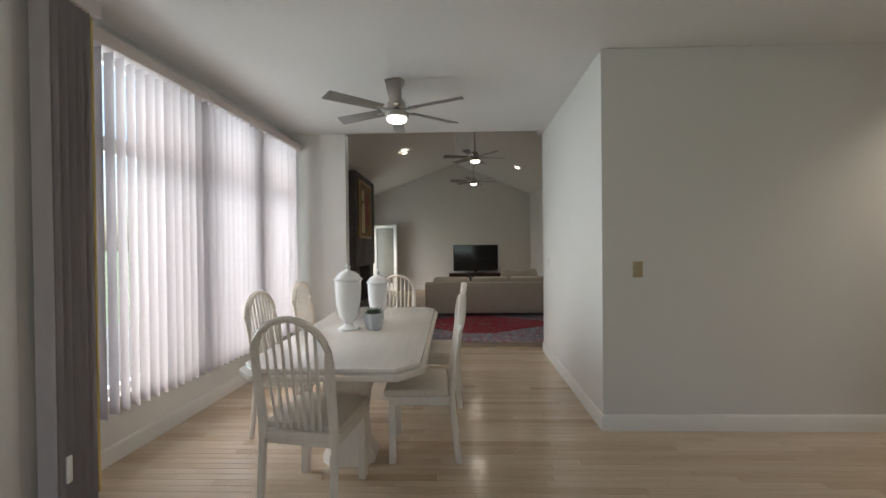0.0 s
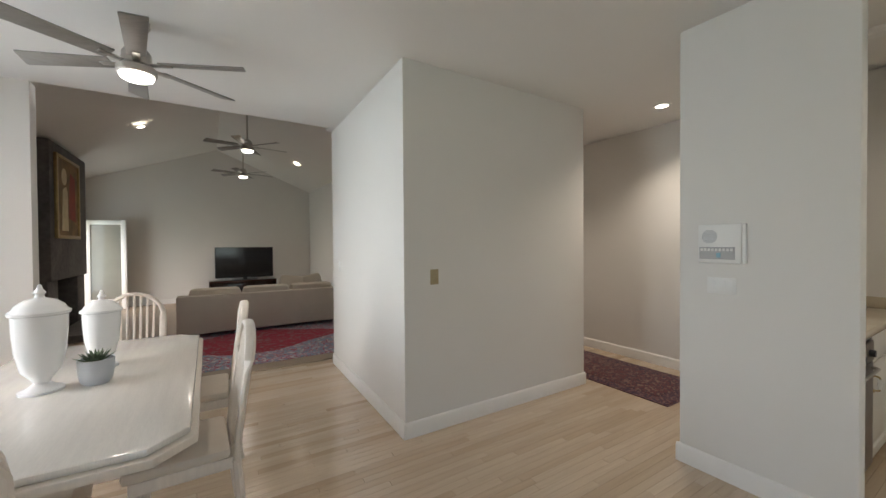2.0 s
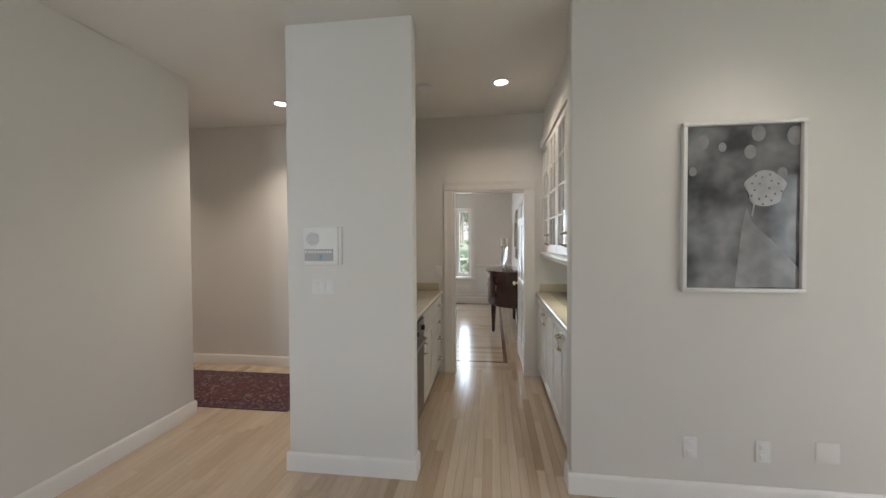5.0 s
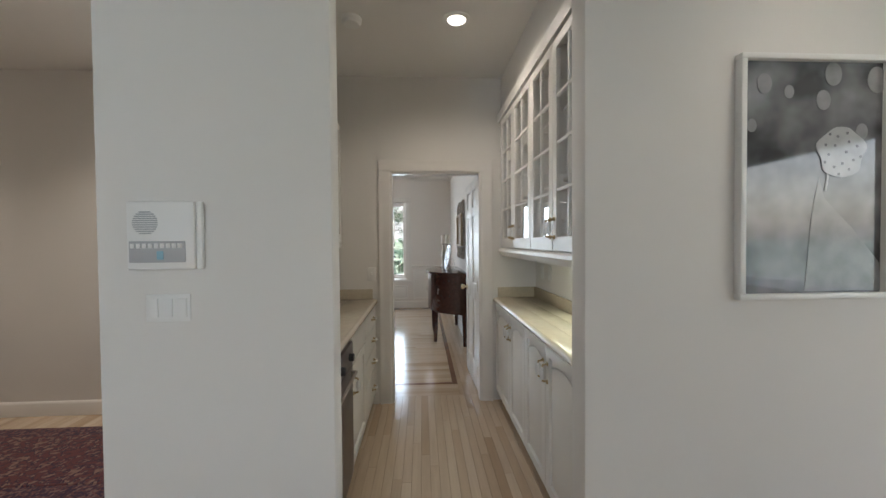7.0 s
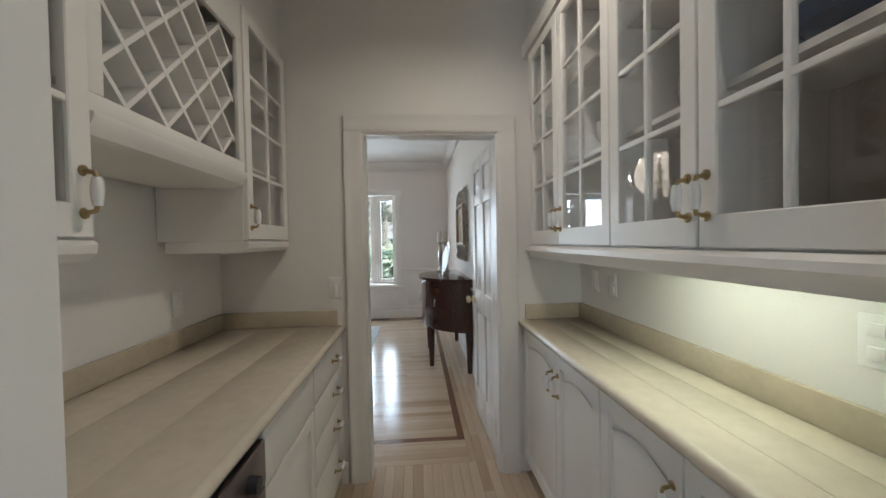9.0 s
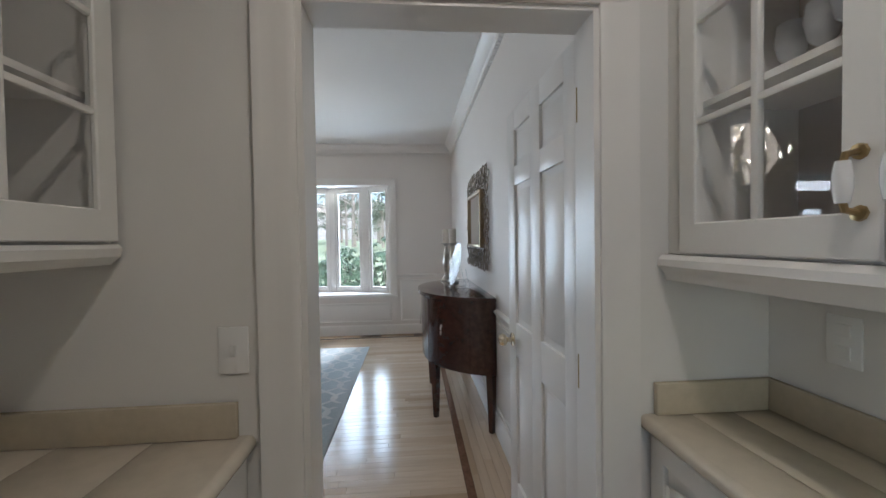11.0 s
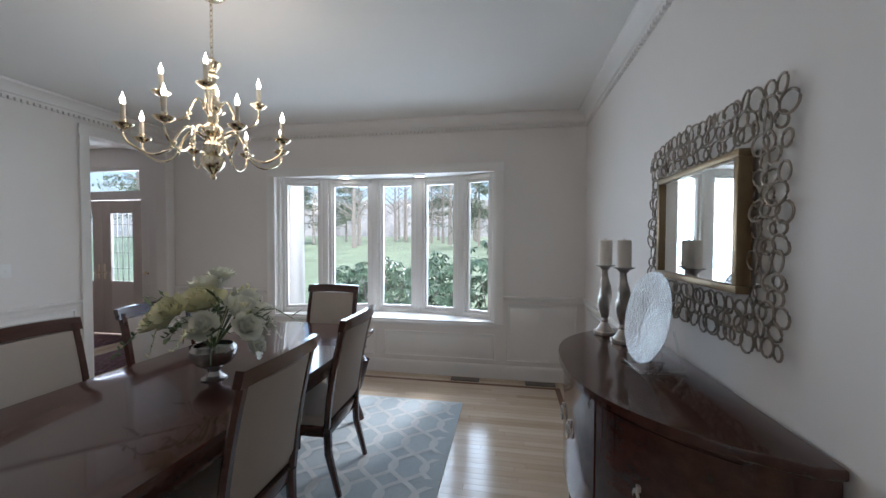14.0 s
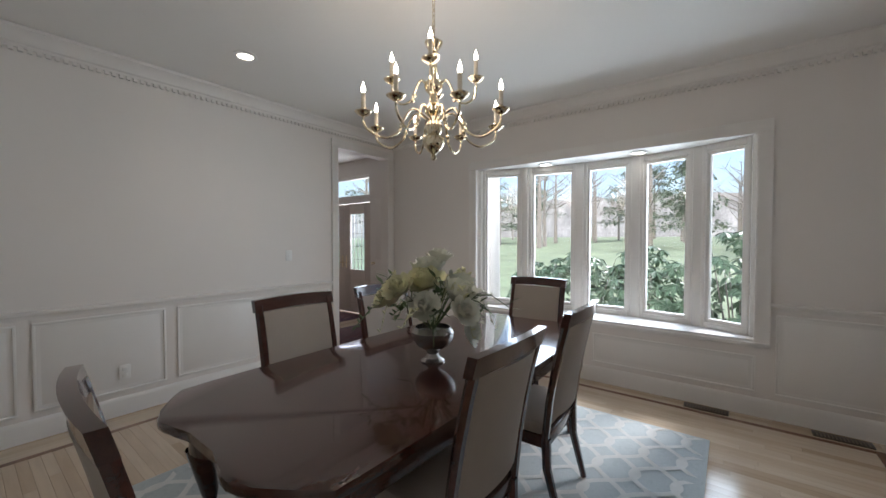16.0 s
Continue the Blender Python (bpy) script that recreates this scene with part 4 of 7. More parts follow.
def glazed(parent, x0, z0, x1, z1, handle, rows=4, cols=2):
    m, q = 0.055, 0.016
    d = part("door", bmesh.new(), CABINET, parent)
    bm = bmesh.new()
    ring_frame(bm, (x0, z0, x1, z1), (x0 + m, z0 + m + 0.02, x1 - m, z1 - m), -0.022, 0)
    d.data = finish("door", bm, CABINET)
    ix0, ix1, iz0, iz1 = x0 + m, x1 - m, z0 + m + 0.02, z1 - m
    for i in range(1, cols):
        x = ix0 + (ix1 - ix0) * i / cols
        bm = bmesh.new()
        box(bm, x - q / 2, -0.02, iz0, x + q / 2, -0.004, iz1, 0.003)
        part("muntin", bm, CABINET, d)
    for j in range(1, rows):
        z = iz0 + (iz1 - iz0) * j / rows
        bm = bmesh.new()
        box(bm, ix0, -0.019, z - q / 2, ix1, -0.005, z + q / 2, 0.003)
        part("muntin", bm, CABINET, d)
    for i in range(cols):
        for j in range(rows):
            bm = bmesh.new()
            box(bm, ix0 + (ix1 - ix0) * i / cols, -0.011, iz0 + (iz1 - iz0) * j / rows, ix0 + (ix1 - ix0) * (i + 1) / cols, -0.008, iz0 + (iz1 - iz0) * (j + 1) / rows)
            g = part("pane", bm, GLASS, d)
            g.visible_shadow = False
    pull(d, pose(handle[0], -0.022, handle[1]))


# cabinet interior's shade is put into this darker back panel colour
DIM_INSIDE = mat("dimmed_interior", (0.40, 0.345, 0.29), 0.6, var=0.05, scale=3)


def carcass(parent, x0, z0, x1, z1, depth, shelves=0):
    bm = bmesh.new()
    t = 0.018
    for b in ((x0, z0, x0 + t, z1), (x1 - t, z0, x1, z1), (x0 + t, z0, x1 - t, z0 + t), (x0 + t, z1 - t, x1 - t, z1)):
        box(bm, b[0], 0.001, b[1], b[2], depth, b[3])
    part("body", bm, CABINET, parent)
    # back panel, coloured darker than the body to stand for the unlit inside
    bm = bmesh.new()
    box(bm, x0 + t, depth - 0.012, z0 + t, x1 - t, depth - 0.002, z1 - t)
    part("back_panel", bm, DIM_INSIDE, parent, "cabinet back panel in a colour darkened for shade")
    for i in range(shelves):
        z = z0 + (z1 - z0) * (i + 1) / (shelves + 1)
        bm = bmesh.new()
        box(bm, x0 + t, 0.03, z, x1 - t, depth - 0.012, z + 0.016)
        part("shelf", bm, CABINET, parent)


def unit(name, label, at):
    return thing(name, label, "cabinet", at)


# lit side: faces +y; unit x runs towards -x of the world
UX = [5.325, 4.90, 4.43, 4.027, 3.60]
for i in range(4):
    w = UX[i] - UX[i + 1]
    at = pose(UX[i], -0.002, 0, 0, 0, 180)
    c = unit("wall_cabinet", "cream painted wall cabinet with glazed door", at)
    carcass(c, 0, 1.375, w, 2.48, 0.305, 2)
    glazed(c, 0.003, 1.38, w - 0.003, 2.475, (w - 0.03 if i % 2 == 0 else 0.03, 1.50))
fill = unit("cabinet_filler", "narrow cream painted filler strip beside the wall cabinet", pose(5.327, -0.002, 0))
bm = bmesh.new()
box(bm, 0, -0.30, 1.376, 0.071, -0.004, 2.48, 0.002)
part("strip", bm, CABINET, fill)
lr_ = unit("light_rail", "cream moulded light rail beneath the wall cabinets", pose(0, 0, 0))
bm = bmesh.new()
sweep(bm, [(0, 0), (0.012, -0.012), (0.014, -0.03), (-0.006, -0.05), (-0.012, -0.07), (-0.03, -0.07), (-0.03, 0)], (3.60, 0.018, 1.374), (5.39, 0.018, 1.374), (0, 1, 0))
part("moulding", bm, CABINET, lr_)
crown_ = unit("cabinet_cornice", "cream cornice above the wall cabinets", pose(0, 0, 0))
bm = bmesh.new()
sweep(bm, [(0, 0), (0.004, 0.0), (0.006, 0.03), (0.010, 0.06), (0.010, 0.07), (-0.1, 0.07), (-0.1, 0)], (3.60, 0.03, 2.481), (5.39, 0.03, 2.481), (0, 1, 0))
part("moulding", bm, CABINET, crown_)
soffit = structure("soffit", WALL, (XP + 0.12, -0.31, 2.552, XD, 0.0, H), (XP + 0.13, 1.44, 2.46, XD, 1.80, H), label="off-white painted soffit above the cabinets", category="soffit")
BX = [5.385, 4.858, 4.438, 4.028, 3.60]
for i in range(4):
    w = BX[i] - BX[i + 1]
    c = unit("base_cabinet", "cream painted base cabinet with arched raised panel door", pose(BX[i], 0.040, 0, 0, 0, 180))
    bm = bmesh.new()
    box(bm, 0, 0.001, 0.09, w, 0.345, 0.885)
    part("body", bm, CABINET, c)
    bm = bmesh.new()
    box(bm, 0, 0.06, 0, w, 0.3, 0.09)
    part("toe_kick", bm, CABINET, c)
    front(c, 0.004, 0.10, w - 0.004, 0.88, "door", arch=True, handle=(w - 0.035 if i % 2 == 0 else 0.035, 0.74))


def countertop(name, label, x0, y0, x1, y1, splash_y, sy):
    c = thing(name, label, "countertop")
    n = 3
    for i in range(n):
        a, b = y0 + (y1 - y0) * i / n, y0 + (y1 - y0) * (i + 1) / n
        bm = bmesh.new()
        box(bm, x0, a + 0.0008, 0.888, x1, b - 0.0008, 0.93, 0.0012)
        part("slab", bm, STONE, c)
    bm = bmesh.new()
    fy = y0 if sy > 0 else y1
    tube(bm, [(x0, fy, 0.909), (x1, fy, 0.909)], 0.021, 12)
    part("rounded_edge", bm, STONE, c)
    bm = bmesh.new()
    box(bm, x0, min(splash_y, splash_y - sy * 0.018), 0.931, x1 - 0.002, max(splash_y, splash_y - sy * 0.018), 1.02, 0.003)
    part("backsplash", bm, SPLASH, c)
    bm = bmesh.new()
    ya, yb = sorted((fy + sy * 0.02, splash_y - sy * 0.019))
    box(bm, x1 - 0.02, ya, 0.931, x1 - 0.002, yb, 1.02, 0.003)
    part("end_splash", bm, SPLASH, c)


SPLASH = mat("splash_stone", (0.52, 0.45, 0.34), 0.25, var=0.08, scale=6, fine=0.05, bscale=40)
countertop("countertop", "cream marble counter under the cabinet light", 3.602, -0.308, 5.398, 0.060, -0.308, -1)
countertop("countertop", "cream marble tiled counter with low backsplash", 3.602, 1.13, 5.398, 1.798, 1.798, 1)
# left side: faces -y
c = unit("wall_cabinet", "cream painted wall cabinet with glazed door", pose(4.875, 1.435, 0))
carcass(c, 0, 1.425, 0.51, 2.45, 0.36, 2)
glazed(c, 0.003, 1.43, 0.507, 2.445, (0.03, 1.53))
c = unit("wall_cabinet", "cream painted wall cabinet with glazed door", pose(3.602, 1.435, 0))
carcass(c, 0, 1.425, 0.49, 2.45, 0.36, 2)
glazed(c, 0.003, 1.43, 0.487, 2.445, (0.46, 1.53))
for x0, x1 in ((4.87, 5.39), (3.602, 4.096)):
    mo = unit("light_rail", "cream moulded rail beneath the wall cabinet", pose(0, 0, 0))
    bm = bmesh.new()
    sweep(bm, [(0, 0), (0.008, -0.01), (0.004, -0.03), (-0.02, -0.05), (-0.34, -0.05), (-0.34, 0)], (x0, 1.42, 1.424), (x1, 1.42, 1.424), (0, -1, 0))
    part("moulding", bm, CABINET, mo)
wr = unit("wine_rack", "cream painted diagonal lattice wine rack between cabinets", pose(4.094, 1.44, 0))
WW, WZ0, WZ1 = 0.779, 1.72, 2.45
bm = bmesh.new()
for b in ((0, WZ0, WW, WZ0 + 0.045), (0, 2.28, WW, WZ1), (0, WZ0 + 0.045, 0.045, 2.28), (WW - 0.045, WZ0 + 0.045, WW, 2.28)):
    box(bm, b[0], -0.02, b[1], b[2], 0.0, b[3], 0.003)
part("face_frame", bm, CABINET, wr)
bm = bmesh.new()
for b in ((0, 0.0, WZ0, WW, 0.35, WZ0 + 0.02), (0, 0.34, WZ0 + 0.02, WW, 0.355, WZ1), (0, 0, WZ1 - 0.02, WW, 0.34, WZ1)):
    box(bm, *b)
part("body", bm, CABINET, wr)
cx, cz, hx, hz = WW / 2, (WZ0 + 0.045 + 2.28) / 2, WW / 2 - 0.045, (2.28 - WZ0 - 0.045) / 2
for s in (-1, 1):
    for k in range(-5, 6):
        off = k * 0.165
        # line x*1.0 - s*z = off, clipped to the opening
        pts = []
        for t in np.linspace(-1.2, 1.2, 241):
            x, z = off / 2 + t * 0.7071, s * (-off / 2 + t * 0.7071)
            if abs(x) <= hx and abs(z) <= hz:
                pts.append((x, z))
        if len(pts) < 8:
            continue
        (xa, za), (xb, zb) = pts[0], pts[-1]
        ln = math.hypot(xb - xa, zb - za)
        bm = bmesh.new()
        box(bm, -ln / 2, 0.0 + (0.0015 if s > 0 else 0), -0.007, ln / 2, 0.33, 0.007)
        bm.transform(pose(cx + (xa + xb) / 2, 0, cz + (za + zb) / 2) @ Matrix.Rotation(-math.atan2(zb - za, xb - xa), 4, "Y"))
        part("lattice_slat", bm, CABINET, wr)
mo = unit("wine_rack_moulding", "cream stepped moulding under the wine rack", pose(0, 0, 0))
bm = bmesh.new()
sweep(bm, [(0, 0), (0.02, -0.0), (0.02, -0.012), (0.008, -0.035), (0.0, -0.05), (-0.03, -0.065), (-0.33, -0.065), (-0.33, 0)], (4.094, 1.43, 1.719), (4.873, 1.43, 1.719), (0, -1, 0))
part("moulding", bm, CABINET, mo)
# base units on this side
wc = thing("wine_cooler", "under-counter appliance with dark glass front", "appliance", pose(3.62, 1.14, 0))
bm = bmesh.new()
box(bm, 0.0, 0.0, 0.08, 0.645, 0.6, 0.875, 0.004)
part("body", bm, PLASTIC_D, wc)
BRONZE = mat("dark_steel_panel", (0.16, 0.13, 0.12), 0.3, 0.7, var=0.1)
bm = bmesh.new()
box(bm, 0.01, -0.022, 0.74, 0.635, -0.001, 0.865, 0.005)
part("control_panel", bm, BRONZE, wc)
bm = bmesh.new()
box(bm, 0.01, -0.02, 0.1, 0.635, -0.001, 0.735, 0.005)
part("door_panel", bm, BRONZE, wc, "dark smoked door panel")
for x, z in ((0.53, 0.80), (0.30, 0.80)):
    bm = bmesh.new()
    lathe(bm, [(0, 0), (0.022, 0), (0.020, 0.025), (0, 0.026)], 16, (x, -0.022, z), Matrix.Rotation(radians(90), 4, "X"))
    part("knob", bm, PLASTIC_D, wc)
bm = bmesh.new()
tube(bm, [(0.05, -0.022, 0.70), (0.06, -0.05, 0.70), (0.58, -0.05, 0.70), (0.59, -0.022, 0.70)], 0.009, 8)
part("bar_handle", bm, NICKEL, wc)
c = unit("base_cabinet", "cream base cabinet with one drawer and panelled door", pose(4.272, 1.15, 0))
bm = bmesh.new()
box(bm, 0, 0.001, 0.09, 0.52, 0.6, 0.885)
part("body", bm, CABINET, c)
bm = bmesh.new()
box(bm, 0, 0.06, 0, 0.52, 0.5, 0.09)
part("toe_kick", bm, CABINET, c)
front(c, 0.004, 0.71, 0.516, 0.88, "drawer", panel=False)
front(c, 0.004, 0.10, 0.516, 0.70, "door", handle=(0.045, 0.58))
c = unit("drawer_cabinet", "cream base cabinet with four stacked drawers", pose(4.794, 1.15, 0))
bm = bmesh.new()
box(bm, 0, 0.001, 0.09, 0.6, 0.6, 0.885)
part("body", bm, CABINET, c)
bm = bmesh.new()
box(bm, 0, 0.06, 0, 0.6, 0.5, 0.09)
part("toe_kick", bm, CABINET, c)
for z0, z1 in ((0.72, 0.88), (0.54, 0.712), (0.36, 0.532), (0.10, 0.352)):
    front(c, 0.004, z0, 0.596, z1, "drawer", panel=False, handle=(0.39, (z0 + z1) / 2), horizontal=True)
# under-cabinet light
ul = thing("under_cabinet_light", "slim white light fixed under the wall cabinet", "light", pose(4.2, -0.10, 1.374))
bm = bmesh.new()
box(bm, -0.3, -0.04, -0.022, 0.3, 0.04, 0, 0.004)
part("housing", bm, PLASTIC_W, ul)
bm = bmesh.new()
box(bm, -0.28, -0.03, -0.026, 0.28, 0.03, -0.0215)
part("tube", bm, glow("fluorescent_tube", (0.93, 1.0, 0.84), 1.5), ul)
ua = area("under_cabinet_lamp", (4.2, -0.10, 1.343), (4.2, -0.12, 0.9), 0.55, 0.05, 0.42, (0.97, 1.0, 0.72))
# outlets
for x, y, z, rz, nm, lab in ((5.21, -0.31, 1.17, 180, "light_switch", "white rocker switch above the counter"), (5.02, -0.31, 1.17, 180, "light_switch", "white rocker switch above the lit counter"), (3.92, -0.31, 1.17, 180, "wall_outlet", "white duplex outlet above the lit counter"), (5.0, 1.80, 1.14, 0, "wall_outlet", "white outlet above the marble counter")):
    plate(nm, lab, pose(x, y, z, 0, 0, rz), 0.075, 0.12, [("socket", 0, 0.026, 0.034, 0.03), ("socket", 0, -0.026, 0.034, 0.03)])
plate("light_switch", "white toggle switch beside the doorway", pose(XD, 1.16, 1.15, 0, 0, -90), 0.075, 0.12, [("toggle", 0, 0, 0.014, 0.03)])
# things behind the glass
CRYSTAL = mat("pale_crystal", (0.60, 0.62, 0.64), 0.08, var=0.1, scale=30)
rnd = random.Random(8)
bm = bmesh.new()
lathe(bm, [(0, 0), (0.03, 0), (0.028, 0.003), (0.004, 0.01), (0.004, 0.07), (0.025, 0.09), (0.034, 0.13), (0.030, 0.17), (0.028, 0.17), (0.030, 0.13), (0, 0.09)], 16)
gob = finish("goblet", bm, CRYSTAL)
for x0, x1 in ((3.90, 4.00), (4.06, 4.40), (4.48, 4.87), (4.95, 5.30)):
    for z in (1.7597, 2.1282):
        for k in range(1 if x1 - x0 < 0.2 else 4):
            g = new("goblet", gob)
            g.matrix_basis = pose(x0 + (x1 - x0) * (k + 0.5) / 4, -0.20 + rnd.uniform(-0.03, 0.05), z)
            tagged(g, "stemmed clear crystal goblet behind cabinet glass", "goblet", "goblets in the cabinets")
bk = thing("blue_jug", "dark blue ceramic jug with a tall hoop handle", "jug", pose(3.80, -0.12, 1.7597))
BLUEC = mat("blue_ceramic", (0.02, 0.035, 0.075), 0.25, var=0.2)
bm = bmesh.new()
lathe(bm, [(0, 0), (0.07, 0), (0.10, 0.03), (0.10, 0.07), (0.06, 0.10), (0, 0.105)], 24)
part("body", bm, BLUEC, bk)
bm = bmesh.new()
tube(bm, [(0.075 * math.cos(a), 0, 0.08 + 0.15 * math.sin(a)) for a in [math.pi * i / 12 for i in range(13)]], 0.016, 10)
part("handle", bm, BLUEC, bk)

# six-panel door standing open along the dining room wall
dr = thing("door_1", "white six-panel door standing open with brass knob", "door", pose(XD + 0.11, 0.197, 0, 0, 0, 1.6), kind="structure")
DW = 0.77
bm = bmesh.new()
for b in ((0, 0.012, 0.11, 2.035), (DW - 0.11, 0.012, DW, 2.035), (0.33, 0.012, 0.44, 2.035)):
    box(bm, b[0], -0.035, b[1], b[2], 0, b[3], 0.001)
for x0, x1 in ((0.11, 0.33), (0.44, DW - 0.11)):
    for z0, z1 in ((0.012, 0.24), (0.86, 1.02), (1.68, 1.77), (1.94, 2.035)):
        box(bm, x0, -0.035, z0, x1, 0, z1, 0.001)
part("door_frame", bm, TRIM, dr)
for x0, x1 in ((0.11, 0.33), (0.44, DW - 0.11)):
    for z0, z1 in ((0.24, 0.86), (1.02, 1.68), (1.77, 1.94)):
        bm = bmesh.new()
        box(bm, x0, -0.024, z0, x1, -0.010, z1)
        raised_panel(bm, x0 + 0.002, z0 + 0.002, x1 - 0.002, z1 - 0.002, -0.0245)
        bm.transform(Matrix.Translation((x0 + x1, -0.035, 0)) @ Matrix.Diagonal((-1, -1, 1, 1)))
        part("panel", bm, TRIM, dr)
bm = bmesh.new()
k = Matrix.Rotation(radians(-90), 4, "X")
lathe(bm, [(0, 0), (0.032, 0), (0.032, 0.006), (0.012, 0.010), (0.011, 0.030), (0.026, 0.040), (0.030, 0.055), (0.022, 0.070), (0, 0.073)], 24, (DW - 0.065, 0.0, 0.93), k)
part("door_knob", bm, BRASS, dr, "polished brass knob")
for z in (0.22, 1.02, 1.82):
    bm = bmesh.new()
    box(bm, -0.012, -0.006, z - 0.05, 0.012, 0.003, z + 0.05, 0.002)
    lathe(bm, [(0, -0.052), (0.007, -0.052), (0.007, 0.052), (0, 0.052)], 10, (-0.006, 0.004, z))
    part("hinge", bm, ANTBRASS, dr, "brass hinge")


# ---- dining room trim ----
RAILP = [(0, 0), (0.010, 0), (0.014, 0.02), (0.028, 0.035), (0.030, 0.05), (0.012, 0.06), (0, 0.06)]
CROWNP = [(0, 0), (0.012, 0), (0.014, 0.02), (0.03, 0.03), (0.035, 0.05), (0.07, 0.09), (0.095, 0.105), (0.10, 0.125), (0, 0.125)]
BASE_D = [(0, 0), (0.018, 0), (0.018, 0.12), (0.012, 0.14), (0.004, 0.15), (0, 0.15)]
INX0, INX1 = XD + 0.115, XE
runs = [((INX0, YR), (INX1, YR), (0, 1)), ((INX1, YR), (INX1, YL), (-1, 0)), ((INX0, YL), (INX1, YL), (0, -1)), ((INX0, YR), (INX0, YL), (1, 0))]
bm = bmesh.new()
box(bm, -0.012, -0.0104, 0, 0.012, 0.014, 0.026)
dent = finish("dentil", bm, TRIM, False)
for p, q, out in runs:
    cr = thing("crown_moulding", "white painted crown moulding with dentil row", "moulding", kind="structure")
    bm = bmesh.new()
    sweep(bm, CROWNP, (*p, H - 0.126), (*q, H - 0.126), (*out, 0))
    part("cornice", bm, TRIM, cr)
    ln = math.hypot(q[0] - p[0], q[1] - p[1])
    ang = math.degrees(math.atan2(-out[0], out[1]))
    k = int(ln / 0.045)
    if out == (1, 0):
        continue
    for i in range(k):
        f = (i + 0.5) / k
        o = new("dentil", dent)
        o.parent = cr
        o.matrix_basis = pose(p[0] + (q[0] - p[0]) * f + out[0] * 0.0105, p[1] + (q[1] - p[1]) * f + out[1] * 0.0105, H - 0.153, 0, 0, ang)


def moulding(name, prof, p, q, z, out, label, category="trim"):
    bm = bmesh.new()
    sweep(bm, prof, (*p, z), (*q, z), (*out, 0))
    return tagged(part(name, bm, TRIM), label, category, kind="structure")


RZ = 0.86
for p, q, out in (((INX0, YR), (INX1, YR), (0, 1)), ((INX1, YR), (INX1, 0.96), (-1, 0)), ((INX1, 3.81), (INX1, YL), (-1, 0)), ((INX0, YL), (9.12, YL), (0, -1))):
    moulding("chair_rail", RAILP, p, q, RZ, out, "white painted chair rail along the dining wall")
for p, q, out in (((6.4, YR), (INX1, YR), (0, 1)), ((INX1, YR), (INX1, YL), (-1, 0)), ((INX0, YL), (9.12, YL), (0, -1)), ((INX0, 1.1), (INX0, YL), (1, 0))):
    moulding("baseboard", BASE_D, p, q, 0, out, "white painted tall dining room baseboard", "baseboard")


def wainscot(along, face, out, a, b, z0, z1):
    """A raised panel between a and b on a wall face."""
    ob = thing("wainscot_panel", "white painted raised wainscot panel below the rail", "panel", kind="structure")
    bm = bmesh.new()
    box(bm, 0.0, -0.004, 0.0, b - a, -0.0005, z1 - z0)
    raised_panel(bm, 0.0, 0.0, b - a, z1 - z0, -0.0045)
    w = 0.018
    for r in ((-w, -w, b - a + w, 0), (-w, z1 - z0, b - a + w, z1 - z0 + w), (-w, 0, 0, z1 - z0), (b - a, 0, b - a + w, z1 - z0)):
        box(bm, r[0], -0.014, r[1], r[2], -0.0005, r[3], 0.004)
    if along == "x":
        m = pose(a, face, z0) if out < 0 else pose(b, face, z0, 0, 0, 180)
    else:
        m = pose(face, b, z0, 0, 0, -90) if out < 0 else pose(face, a, z0, 0, 0, 90)
    part("field", bm, TRIM, ob, at=m)


for a, b in ((5.66, 6.5), (6.61, 7.37), (7.49, 8.25), (8.37, 9.05)):
    wainscot("x", YL, -1, a, b, 0.21, 0.815)
for a, b in ((0.2, 0.9), (1.06, 2.3), (2.45, 3.7), (3.9, 4.9)):
    wainscot("y", XE, -1, a, b, 0.21, 0.47 if 1 < a < 3 else 0.815)
for a, b in ((6.5, 7.2), (7.32, 8.3), (8.42, 9.2), (9.32, 10.1)):
    wainscot("x", YR, 1, a, b, 0.21, 0.815)
casing("arch_casing", YL, -1, 9.22, 10.08, 2.58, "white painted casing around the foyer opening", along="x")
plate("wall_outlet", "white outlet in the wainscot panel", pose(7.1, YL - 0.0165, 0.35), 0.075, 0.12, [("socket", 0, 0.028, 0.034, 0.03), ("socket", 0, -0.028, 0.034, 0.03)])
plate("light_switch", "white toggle switch by the foyer opening", pose(8.55, YL, 1.25), 0.075, 0.12, [("toggle", 0, 0, 0.014, 0.03)])
recessed(7.70, 4.28, H + 0.001, 3)
register(pose(10.10, 1.36, 0.001, 0, 0, 90), "dark metal floor register below the bay window")
register(pose(10.10, 0.56, 0.001, 0, 0, 90), "dark metal floor register near the corner")

